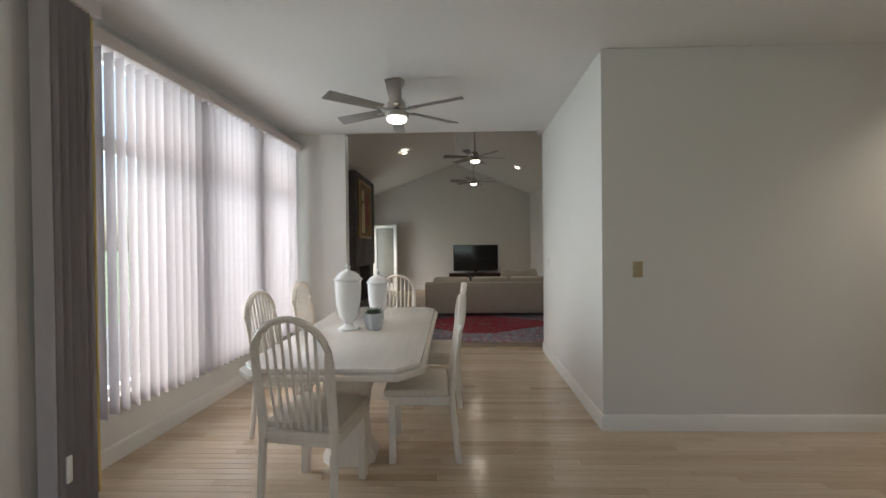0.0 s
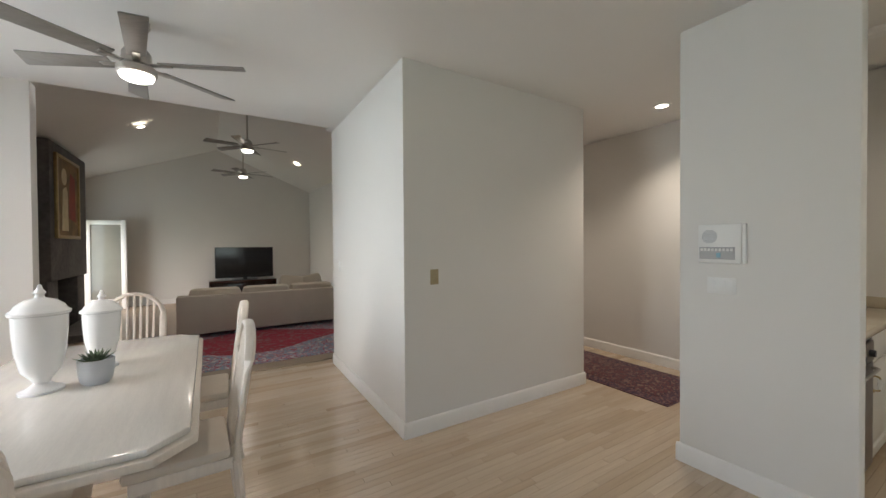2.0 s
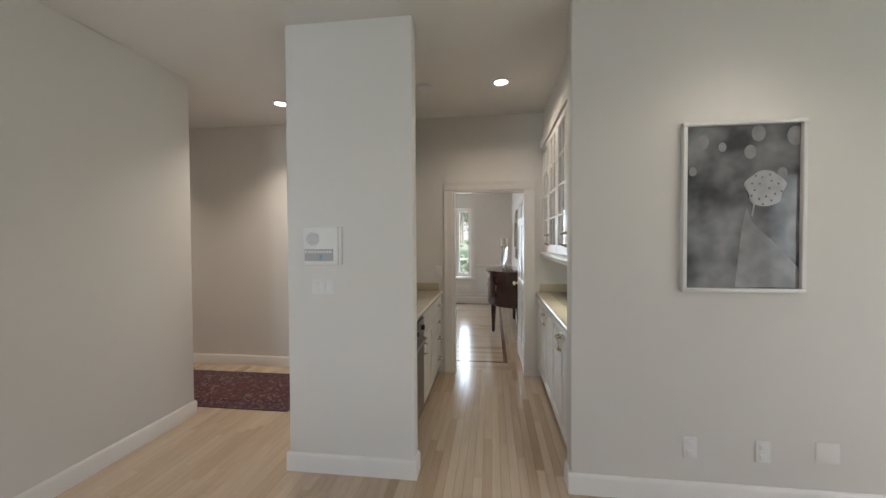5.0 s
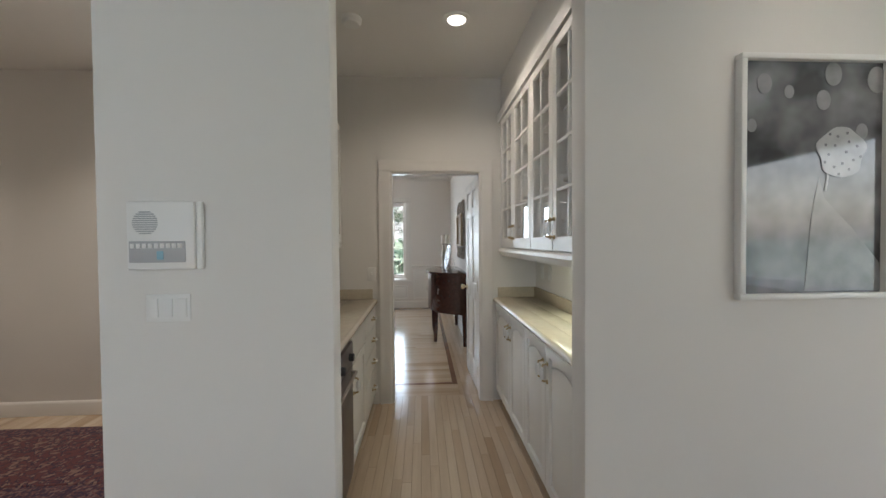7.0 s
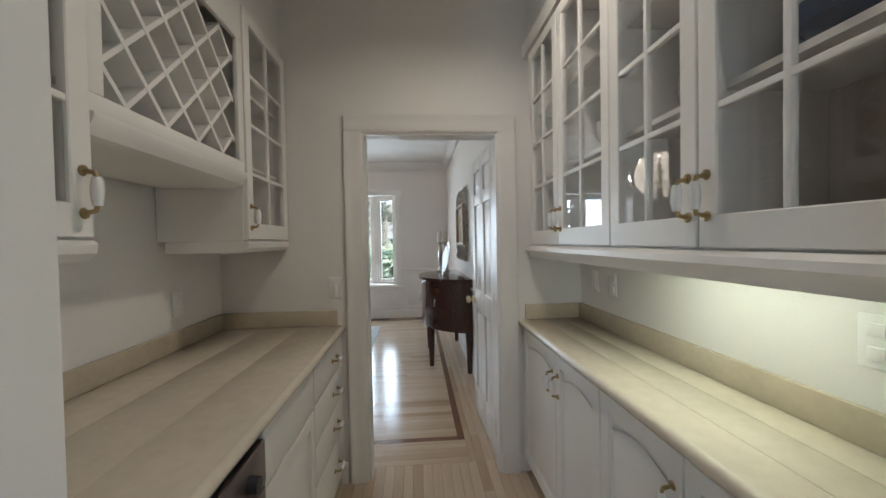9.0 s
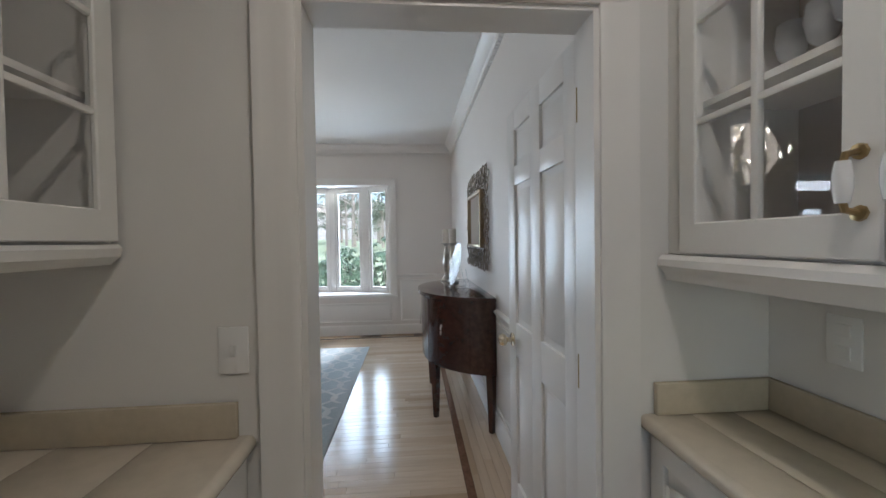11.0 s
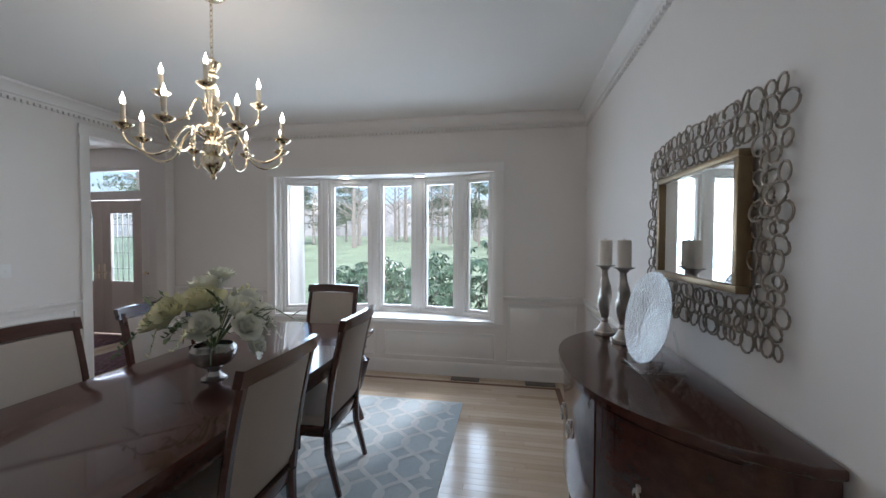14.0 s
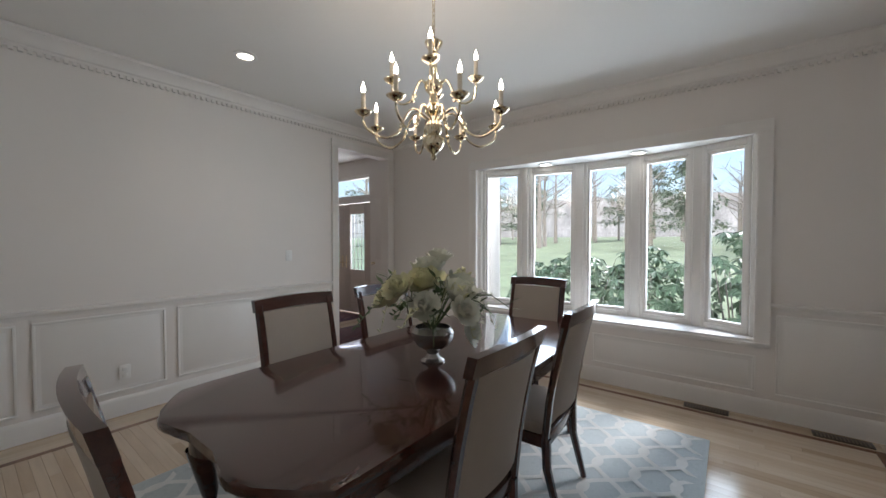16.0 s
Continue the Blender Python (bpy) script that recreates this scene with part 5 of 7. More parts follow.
# ---- bay window ----
BAY = [(10.30, 3.72), (10.50, 3.19), (10.60, 2.57), (10.60, 2.00), (10.50, 1.46), (10.30, 1.04)]
bw = thing("window_2", "white five-light bow window with deep sill", "window", kind="structure")
bm = bmesh.new()
prism(bm, [(10.19, 3.72), *[(x + 0.10, y) for x, y in BAY], (10.19, 1.04)], 0.585, 0.622, bevel=0.005)
part("window_sill", bm, TRIM, bw)
bm = bmesh.new()
prism(bm, [(10.36, 3.72), *[(x + 0.10, y) for x, y in BAY], (10.36, 1.04)], 2.29, 2.36)
part("window_head", bm, TRIM, bw)
for (xa, ya), (xb, yb) in zip(BAY, BAY[1:]):
    ln = math.hypot(xb - xa, yb - ya)
    m = pose(xa, ya, 0, 0, 0, math.degrees(math.atan2(yb - ya, xb - xa)))
    w, z0, z1 = 0.035, 0.622, 2.29
    bm = bmesh.new()
    for b in ((0.04, z0, 0.04 + w, z1), (ln - 0.04 - w, z0, ln - 0.04, z1), (0.04 + w, z0, ln - 0.04 - w, z0 + 0.05), (0.04 + w, z1 - 0.06, ln - 0.04 - w, z1)):
        box(bm, b[0], -0.02, b[1], b[2], 0.06, b[3], 0.004)
    fr = part("window_frame", bm, TRIM, bw, at=m)
    bm = bmesh.new()
    u = 0.04 + w
    for b in ((u, z0 + 0.05, u + 0.028, z1 - 0.06), (ln - u - 0.028, z0 + 0.05, ln - u, z1 - 0.06), (u + 0.028, z0 + 0.05, ln - u - 0.028, z0 + 0.085), (u + 0.028, z1 - 0.09, ln - u - 0.028, z1 - 0.06)):
        box(bm, b[0], 0.0, b[1], b[2], 0.045, b[3], 0.003)
    part("sash", bm, TRIM, fr)
    bm = bmesh.new()
    box(bm, u + 0.028, 0.02, z0 + 0.085, ln - u - 0.028, 0.024, z1 - 0.09)
    g = part("pane", bm, GLASS, fr)
    g.visible_shadow = False
for x, y in BAY:
    bm = bmesh.new()
    box(bm, x - 0.035, y - 0.04, 0.622, x + 0.075, y + 0.04, 2.29, 0.008)
    part("mullion_post", bm, TRIM, bw)
casing("window_casing", XE, -1, 1.055, 3.705, 2.28, "white painted casing around the bow window", z0=0.60)
structure("sill_apron", TRIM, (XE - 0.03, 0.955, 0.565, XE, 3.805, 0.60), label="white window stool below the bow window", category="trim", bevel=0.006)
recessed(10.40, 1.95, 2.289, 0, "small recessed light in the bay head")
recessed(10.40, 2.9, 2.289, 0, "small recessed light in the bay head")

# ---- dining furniture ----
dt = thing("dining_table", "polished dark mahogany dining table with shaped ends", "table", pose(7.97, 2.58, 0.018))
outl = []
for s, rng in ((1, 1), (-1, -1)):
    side = []
    for i in range(25):
        v = -1 + 2 * i / 24
        bow = 1.185 + 0.04 * (1 - v * v) - 0.05 * math.cos(v * math.pi * 2.0) * (abs(v) > 0.25) - 0.03 * (abs(v) > 0.93)
        side.append((s * bow, s * 0.55 * v))
    outl += side
    for i in range(1, 16):
        u = 1 - 2 * i / 16
        outl.append((s * 1.12 * u, s * (0.55 + 0.02 * math.cos(u * math.pi / 2))))
bm = bmesh.new()
prism(bm, outl, 0.715, 0.75, bevel=0.010)
part("tabletop", bm, DARKWOOD, dt, "glossy dark mahogany top")
bm = bmesh.new()
prism(bm, [(x * 0.975, y * 0.96) for x, y in outl], 0.695, 0.714, bevel=0.004)
part("tabletop_moulding", bm, DARKWOOD, dt)
bm = bmesh.new()
prism(bm, [(x * 0.93, y * 0.88) for x, y in outl], 0.60, 0.694)
part("apron", bm, DARKWOOD, dt)
for sx in (-1, 1):
    for sy in (-1, 1):
        bm = bmesh.new()
        dx, dy = sx * 0.7, sy * 0.7
        px, py = sx * 1.02, sy * 0.43
        tube(bm, [(px, py, 0.69), (px + dx * 0.03, py + dy * 0.03, 0.60), (px + dx * 0.06, py + dy * 0.06, 0.50), (px + dx * 0.02, py + dy * 0.02, 0.30), (px, py, 0.14), (px + dx * 0.03, py + dy * 0.03, 0.03), (px + dx * 0.035, py + dy * 0.035, 0)], [0.055, 0.06, 0.055, 0.034, 0.024, 0.032, 0.034], 12)
        part("leg", bm, DARKWOOD, dt)

TAUPE = mat("taupe_upholstery", (0.40, 0.345, 0.29), 0.8, var=0.05, scale=5, bump=0.35, bscale=350)


def uph_chair(at, label):
    """Upholstered chair facing +y, origin at its middle on the floor."""
    ch = thing("dining_chair", label, "chair", at, "chairs round the dark table")
    w, d, sh = 0.50, 0.46, 0.43
    def lean(z):
        t = max(0, z - sh)
        return -d / 2 - 0.10 * t - 0.14 * t * t
    def ringpts(x):
        return [(x, lean(z) , z) for z in (sh - 0.05, 0.6, 0.75, 0.9, 1.0)]
    for s in (-1, 1):
        bm = bmesh.new()
        pts = [(s * 0.235, lean(z), z) for z in (sh - 0.04, 0.6, 0.75, 0.9, 1.02)]
        tube(bm, pts, 0.026, 6, flat=0.75)
        part("back_post", bm, DARKWOOD, ch)
    bm = bmesh.new()
    k = 10
    grid = []
    for z in (0.985, 1.055):
        for off in (0.018, -0.018):
            grid.append([bm.verts.new(((i / k - 0.5) * 0.53, lean(z) + off - 0.025 * (1 - (2 * i / k - 1) ** 2), z + 0.008 * (1 - (2 * i / k - 1) ** 2))) for i in range(k + 1)])
    for a, b in ((0, 1), (2, 3), (0, 2), (1, 3)):
        for i in range(k):
            bm.faces.new((grid[a][i], grid[a][i + 1], grid[b][i + 1], grid[b][i]))
    for i in (0, k):
        bm.faces.new((grid[0][i], grid[1][i], grid[3][i], grid[2][i]))
    part("top_rail", bm, DARKWOOD, ch)
    bm = bmesh.new()
    rows = []
    for sgn in (1, -1):
        for z in (0.50, 0.62, 0.75, 0.88, 0.985):
            rows.append([bm.verts.new(((i / k - 0.5) * 0.43, lean(z) + sgn * (0.024 - 0.012 * abs(2 * i / k - 1) ** 4) - 0.022 * (1 - (2 * i / k - 1) ** 2), z)) for i in range(k + 1)])
    for base in (0, 5):
        for r in range(4):
            for i in range(k):
                bm.faces.new((rows[base + r][i], rows[base + r][i + 1], rows[base + r + 1][i + 1], rows[base + r + 1][i]))
    for r in range(4):
        for i in (0, k):
            bm.faces.new((rows[r][i], rows[r + 1][i], rows[r + 6][i], rows[r + 5][i]))
    for r in (0, 4):
        for i in range(k):
            bm.faces.new((rows[r][i], rows[r][i + 1], rows[r + 5][i + 1], rows[r + 5][i]))
    part("back_cushion", bm, TAUPE, ch, "taupe upholstered back")
    bm = bmesh.new()
    box(bm, -w / 2 + 0.015, -d / 2 - 0.01, sh - 0.08, w / 2 - 0.015, d / 2, sh - 0.015, 0.006)
    part("seat_frame", bm, DARKWOOD, ch)
    bm = bmesh.new()
    box(bm, -w / 2, -d / 2 + 0.005, sh - 0.013, w / 2, d / 2 + 0.015, sh + 0.055, 0.026)
    part("seat", bm, TAUPE, ch, "taupe upholstered seat")
    for s in (-1, 1):
        bm = bmesh.new()
        tube(bm, [(s * 0.215, d / 2 - 0.035, sh - 0.06), (s * 0.215, d / 2 - 0.035, 0.2), (s * 0.215, d / 2 - 0.03, 0)], [0.026, 0.022, 0.016], 4)
        part("leg", bm, DARKWOOD, ch)
        bm = bmesh.new()
        tube(bm, [(s * 0.222, -d / 2, sh - 0.03), (s * 0.222, -d / 2 - 0.005, 0.25), (s * 0.222, -d / 2 - 0.07, 0)], [0.026, 0.023, 0.017], 6)
        part("leg", bm, DARKWOOD, ch)
    return ch


UL = "dark wood dining chair with taupe upholstered back and seat"
c1 = uph_chair(pose(7.47, 2.17, 0.018), UL)
for x, y, a in ((8.29, 2.18, 2), (7.58, 3.06, 180), (8.32, 3.06, 178), (6.79, 2.38, -95), (9.20, 2.62, 90)):
    copy_thing(c1, pose(x, y, 0.018, 0, 0, a))

RUGB = rug_material("pale_rug_ground", (0.44, 0.48, 0.49), (0.46, 0.50, 0.51), (0.42, 0.46, 0.47), 30)
RUGP = mat("pale_rug_pattern", (0.64, 0.64, 0.62), 0.95, var=0.05, scale=20, bump=0.4, bscale=400)
rg = thing("area_rug", "pale blue-grey rug with cream interlocking ogee bands", "rug", pose(7.99, 2.62, 0))
hx, hy = 1.50, 1.31
bm = bmesh.new()
box(bm, -hx, -hy, 0.001, hx, hy, 0.0125, 0.003)
part("field", bm, RUGB, rg)
bm = bmesh.new()
P, A = 0.60, 0.125
for r in range(-8, 9):
    for sg in (1, -1):
        prev = None
        for i in range(121):
            x = -hx + 0.03 + (2 * hx - 0.06) * i / 120
            y = r * 0.215 + sg * A * math.sin(2 * math.pi * x / P + (r % 2) * math.pi)
            if abs(y) > hy - 0.05:
                prev = None
                continue
            s = 2 * math.pi * A / P * math.cos(2 * math.pi * x / P + (r % 2) * math.pi)
            n = 0.017 * math.sqrt(1 + s * s)
            cur = [bm.verts.new((x, y - n, 0.0135 + 0.0012 * (r % 4) + (0.0006 if sg > 0 else 0))), bm.verts.new((x, y + n, 0.0135 + 0.0012 * (r % 4) + (0.0006 if sg > 0 else 0)))]
            if prev:
                bm.faces.new((prev[0], cur[0], cur[1], prev[1]))
            prev = cur
part("band_pattern", bm, RUGP, rg, "cream ogee bands")

# ---- chandelier ----
chd = thing("chandelier", "polished brass twelve-light chandelier with lit candle bulbs", "chandelier", pose(7.88, 2.515, 1.86))
FLAME = glow("candle_bulb", (1.0, 0.88, 0.70), 14.0)
SLEEVE = mat("ivory_sleeve", (0.72, 0.64, 0.52), 0.5)
bm = bmesh.new()
lathe(bm, [(0, 0), (0.012, 0.004), (0.018, 0.018), (0.010, 0.032), (0.022, 0.045), (0.030, 0.05), (0.052, 0.075), (0.062, 0.10), (0.058, 0.125), (0.035, 0.14), (0.045, 0.155), (0.048, 0.19), (0.030, 0.215), (0.028, 0.24), (0.050, 0.26), (0.052, 0.285), (0.026, 0.31), (0.022, 0.36), (0.045, 0.38), (0.052, 0.405), (0.048, 0.425), (0.022, 0.44), (0.018, 0.53), (0.022, 0.56), (0.034, 0.57), (0.020, 0.59), (0.044, 0.625), (0.050, 0.64), (0.030, 0.655), (0.012, 0.67), (0, 0.672)], 28)
part("stem", bm, BRASS, chd)
bm = bmesh.new()
lathe(bm, [(0, 1.019), (0.07, 1.019), (0.07, 1.01), (0.055, 0.995), (0.02, 0.985), (0, 0.98)], 28)
part("canopy", bm, BRASS, chd)
for i in range(11):
    bm = bmesh.new()
    z = 0.685 + i * 0.0285
    pts = []
    for q in range(12):
        a = 2 * math.pi * q / 12
        u, v = 0.008 * math.cos(a), z + 0.019 * math.sin(a)
        pts.append((u, 0, v) if i % 2 else (0, u, v))
    tube(bm, pts, 0.0025, 6, closed=True)
    part("chain_link", bm, BRASS, chd)


def arm_set(n, r, z_cup, z_in, drop, turn, scale):
    for i in range(n):
        m = pose(0, 0, 0, 0, 0, turn + 360 * i / n)
        bm = bmesh.new()
        pts = []
        ctrl = [Vector((0.03, 0, z_in)), Vector((r * 0.30, 0, z_in + 0.05 * scale)), Vector((r * 0.45, 0, z_in - 0.02)), Vector((r * 0.52, 0, z_in - drop * 0.7)), Vector((r * 0.72, 0, z_in - drop)), Vector((r * 0.93, 0, z_in - drop * 0.72)), Vector((r, 0, z_cup - 0.03)), Vector((r, 0, z_cup))]
        for k in range(len(ctrl) - 1):
            p0, p1, p2, p3 = ctrl[max(0, k - 1)], ctrl[k], ctrl[k + 1], ctrl[min(len(ctrl) - 1, k + 2)]
            for t in (0, 0.25, 0.5, 0.75):
                pts.append(0.5 * (2 * p1 + (p2 - p0) * t + (2 * p0 - 5 * p1 + 4 * p2 - p3) * t * t + (3 * p1 - p0 - 3 * p2 + p3) * t ** 3))
        pts.append(ctrl[-1])
        tube(bm, pts, 0.0065, 8)
        lathe(bm, [(0, -0.014), (0.010, -0.010), (0.014, 0), (0.010, 0.010), (0, 0.014)], 12, (r * 0.47, 0, z_in - 0.045))
        lathe(bm, [(0, -0.010), (0.008, -0.008), (0.011, 0), (0.008, 0.008), (0, 0.010)], 12, (r * 0.50, 0, z_in - 0.072))
        bm.transform(m)
        arm = part("arm", bm, BRASS, chd)
        bm = bmesh.new()
        lathe(bm, [(0, z_cup), (0.012, z_cup), (0.030, z_cup + 0.010), (0.043, z_cup + 0.022), (0.045, z_cup + 0.026), (0.030, z_cup + 0.022), (0.012, z_cup + 0.024), (0.014, z_cup + 0.045), (0, z_cup + 0.045)], 20, (r, 0, 0))
        bm.transform(m)
        part("drip_pan", bm, BRASS, arm)
        bm = bmesh.new()
        lathe(bm, [(0, z_cup + 0.045), (0.011, z_cup + 0.045), (0.011, z_cup + 0.12), (0, z_cup + 0.12)], 14, (r, 0, 0))
        bm.transform(m)
        part("candle_sleeve", bm, SLEEVE, arm, "ivory candle sleeve")
        bm = bmesh.new()
        lathe(bm, [(0, z_cup + 0.12), (0.008, z_cup + 0.122), (0.0115, z_cup + 0.136), (0.010, z_cup + 0.148), (0.004, z_cup + 0.163), (0.001, z_cup + 0.178), (0, z_cup + 0.179)], 14, (r, 0, 0))
        bm.transform(m)
        part("flame_bulb", bm, FLAME, arm, "lit flame-shaped bulb")


arm_set(8, 0.38, 0.20, 0.22, 0.12, 12, 1.0)
arm_set(4, 0.23, 0.42, 0.40, 0.09, 35, 0.8)
cl_ = bulb("chandelier_lamp", (0, 0, 0.36), 5, (1.0, 0.82, 0.64), 0.30)
cl_.parent = chd

# ---- flowers ----
LEAFG = mat("flower_leaf", (0.10, 0.15, 0.06), 0.55, var=0.3, scale=20)
PETAL = mat("white_petal", (0.78, 0.78, 0.68), 0.6, var=0.06, scale=20)
CREAMPET = mat("cream_petal", (0.72, 0.70, 0.46), 0.6, var=0.08, scale=20)
SILVER = mat("tarnished_silver", (0.42, 0.40, 0.38), 0.26, 0.9, var=0.2, scale=12)
fb = thing("flower_arrangement", "white gladioli and peonies in a pewter bowl", "flowers", pose(7.84, 2.49, 0.768))
bm = bmesh.new()
lathe(bm, [(0, 0), (0.062, 0), (0.064, 0.008), (0.040, 0.022), (0.030, 0.045), (0.036, 0.06), (0.085, 0.09), (0.112, 0.13), (0.115, 0.165), (0.100, 0.19), (0.094, 0.19), (0.105, 0.16), (0.09, 0.12), (0, 0.10)], 32)
part("bowl", bm, SILVER, fb, "pewter footed bowl")
rnd = random.Random(5)


def petal_flower(center, r, material, layers=3):
    bm = bmesh.new()
    axis = (Vector(center) - Vector((0, 0, 0.12))).normalized()
    q = axis.to_track_quat("Z", "Y").to_matrix().to_4x4()
    for l in range(layers):
        n = 6 + l
        for k in range(n):
            tilt = 18 + 26 * (layers - 1 - l)
            m = Matrix.Translation(center) @ q @ pose(0, 0, 0, 0, -tilt - rnd.uniform(-8, 8), 360 * k / n + 25 * l)
            s = r * (0.65 + 0.35 * (l + 1) / layers)
            cols = []
            for u in (0, 0.35, 0.7, 1.0):
                wv = 0.42 * math.sin(min(1, u * 1.05 + 0.12) * math.pi * 0.8)
                cols.append([bm.verts.new(m @ Vector((s * u, s * wv * v, s * (0.18 * u * u + 0.10 * v * v * u + 0.03 * math.sin(7 * u + k))))) for v in (-1, -0.4, 0.4, 1)])
            for a, b in zip(cols, cols[1:]):
                for i in range(3):
                    bm.faces.new((a[i], a[i + 1], b[i + 1], b[i]))
    part("blossom", bm, material, fb)


for c, r, m in (((-0.08, -0.02, 0.36), 0.085, CREAMPET), ((0.02, -0.13, 0.30), 0.085, PETAL), ((0.13, -0.06, 0.34), 0.075, PETAL), ((-0.15, 0.10, 0.30), 0.08, CREAMPET), ((0.09, 0.12, 0.36), 0.075, PETAL), ((0.0, 0.03, 0.42), 0.075, PETAL), ((0.06, -0.15, 0.15), 0.06, PETAL), ((-0.16, -0.09, 0.28), 0.06, PETAL), ((0.19, 0.04, 0.30), 0.065, PETAL), ((-0.05, -0.20, 0.26), 0.06, PETAL), ((-0.22, 0.0, 0.36), 0.06, CREAMPET), ((0.05, 0.0, 0.48), 0.055, PETAL)):
    petal_flower(Vector(c) * 1.12, r * 1.55, m, 4)
for k in range(34):
    a = rnd.uniform(0, 6.28)
    reach = rnd.uniform(0.18, 0.44)
    up = rnd.uniform(0.10, 0.36)
    pts = [Vector((0, 0, 0.17)), Vector((math.cos(a) * reach * 0.35, math.sin(a) * reach * 0.35, 0.22 + up * 0.7)), Vector((math.cos(a) * reach * 0.75, math.sin(a) * reach * 0.75, 0.22 + up * 0.75)), Vector((math.cos(a) * reach, math.sin(a) * reach, 0.20 + up * (0.5 if k % 3 else -0.1)))]
    bm = bmesh.new()
    tube(bm, pts, [0.004, 0.0035, 0.003, 0.002], 5)
    if k % 2:
        for j in range(11):
            t = 0.45 + 0.55 * j / 10
            s = t * 3
            i = min(2, int(s))
            p = pts[i].lerp(pts[i + 1], s - i)
            d = Vector((rnd.uniform(-1, 1), rnd.uniform(-1, 1), rnd.uniform(0.1, 1))).normalized()
            ln = 0.045 - 0.022 * j / 10
            tube(bm, [p, p + d * ln * 0.6, p + d * ln], [0.003, 0.011 - 0.006 * j / 10, 0.002], 6)
        part("gladiolus_spike", bm, PETAL if k % 4 == 1 else CREAMPET if k % 8 == 3 else LEAFG, fb)
    else:
        part("stem", bm, LEAFG, fb)
        for j in range(5):
            t = rnd.uniform(0.3, 1.0) * 3
            i = min(2, int(t))
            p = pts[i].lerp(pts[i + 1], t - i)
            d = Vector((math.cos(a + rnd.uniform(-1, 1)), math.sin(a + rnd.uniform(-1, 1)), rnd.uniform(-0.3, 0.7))).normalized()
            n_ = d.cross(Vector((0, 0, 1))).normalized()
            bm = bmesh.new()
            L = rnd.uniform(0.06, 0.12)
            v = [bm.verts.new(c_) for c_ in (p, p + d * L * 0.4 + n_ * 0.014 + Vector((0, 0, 0.004)), p + d * L, p + d * L * 0.4 - n_ * 0.014 + Vector((0, 0, 0.004)), p + d * L * 0.5)]
            for f in ((0, 1, 4), (1, 2, 4), (2, 3, 4), (3, 0, 4)):
                bm.faces.new([v[q] for q in f])
            part("leaf", bm, LEAFG, fb)

# ---- sideboard ----
sb = thing("sideboard", "dark mahogany bow-front sideboard with ring pulls", "sideboard", pose(7.77, YR + 0.012, 0) @ Matrix.Diagonal((1, 1.06, 1.04, 1)))


def bow(s, d, n=28):
    pts = []
    for i in range(n + 1):
        u = -1 + 2 * i / n
        pts.append((s * u, 0.07 + (d - 0.07) * (1 - abs(u) ** 2.6) ** 0.8))
    return [(s, 0.0)] + pts[::-1] + [(-s, 0.0)]


bm = bmesh.new()
prism(bm, bow(0.715, 0.52), 0.935, 0.965, bevel=0.006)
part("top", bm, DARKWOOD, sb, "glossy dark mahogany top")
bm = bmesh.new()
prism(bm, bow(0.70, 0.485), 0.42, 0.934)
part("body", bm, DARKWOOD, sb)
def bow_y(u, d=0.485):
    return 0.07 + (d - 0.07) * (1 - abs(u) ** 2.6) ** 0.8
for ua_, ub_ in ((-0.93, -0.47), (-0.455, 0.455), (0.47, 0.93)):
    bm = bmesh.new()
    k = 12
    g = []
    for z in (0.44, 0.92):
        for off in (0.0015, 0.010):
            g.append([bm.verts.new((0.70 * (ua_ + (ub_ - ua_) * i / k), bow_y(ua_ + (ub_ - ua_) * i / k) + off, z)) for i in range(k + 1)])
    for a, b in ((0, 1), (1, 3), (3, 2), (2, 0)):
        for i in range(k):
            bm.faces.new((g[a][i], g[a][i + 1], g[b][i + 1], g[b][i]))
    for i in (0, k):
        bm.faces.new((g[0][i], g[1][i], g[3][i], g[2][i]))
    dd = part("door", bm, DARKWOOD, sb)
    um = (ua_ + ub_) / 2
    if abs(um) < 0.1:
        spots = (-0.12, 0.12)
    else:
        spots = (um,)
    for u in spots:
        bm = bmesh.new()
        y_ = bow_y(u) + 0.016
        tube(bm, [(0.70 * u + 0.022 * math.cos(a), y_ + 0.004, 0.70 + 0.028 * math.sin(a)) for a in [2 * math.pi * q / 16 for q in range(16)]], 0.005, 8, closed=True)
        box(bm, 0.70 * u - 0.008, y_ - 0.008, 0.725, 0.70 * u + 0.008, y_ + 0.004, 0.745, 0.003)
        part("ring_pull", bm, NICKEL, dd, "dull nickel ring pull")
for u, y_ in ((-0.66, 0.03), (0.66, 0.03), (-0.36, 0.40), (0.36, 0.40)):
    bm = bmesh.new()
    tube(bm, [(u, y_, 0.43), (u, y_, 0.2), (u, y_, 0.0)], [0.038, 0.030, 0.022], 4)
    part("leg", bm, DARKWOOD, sb)

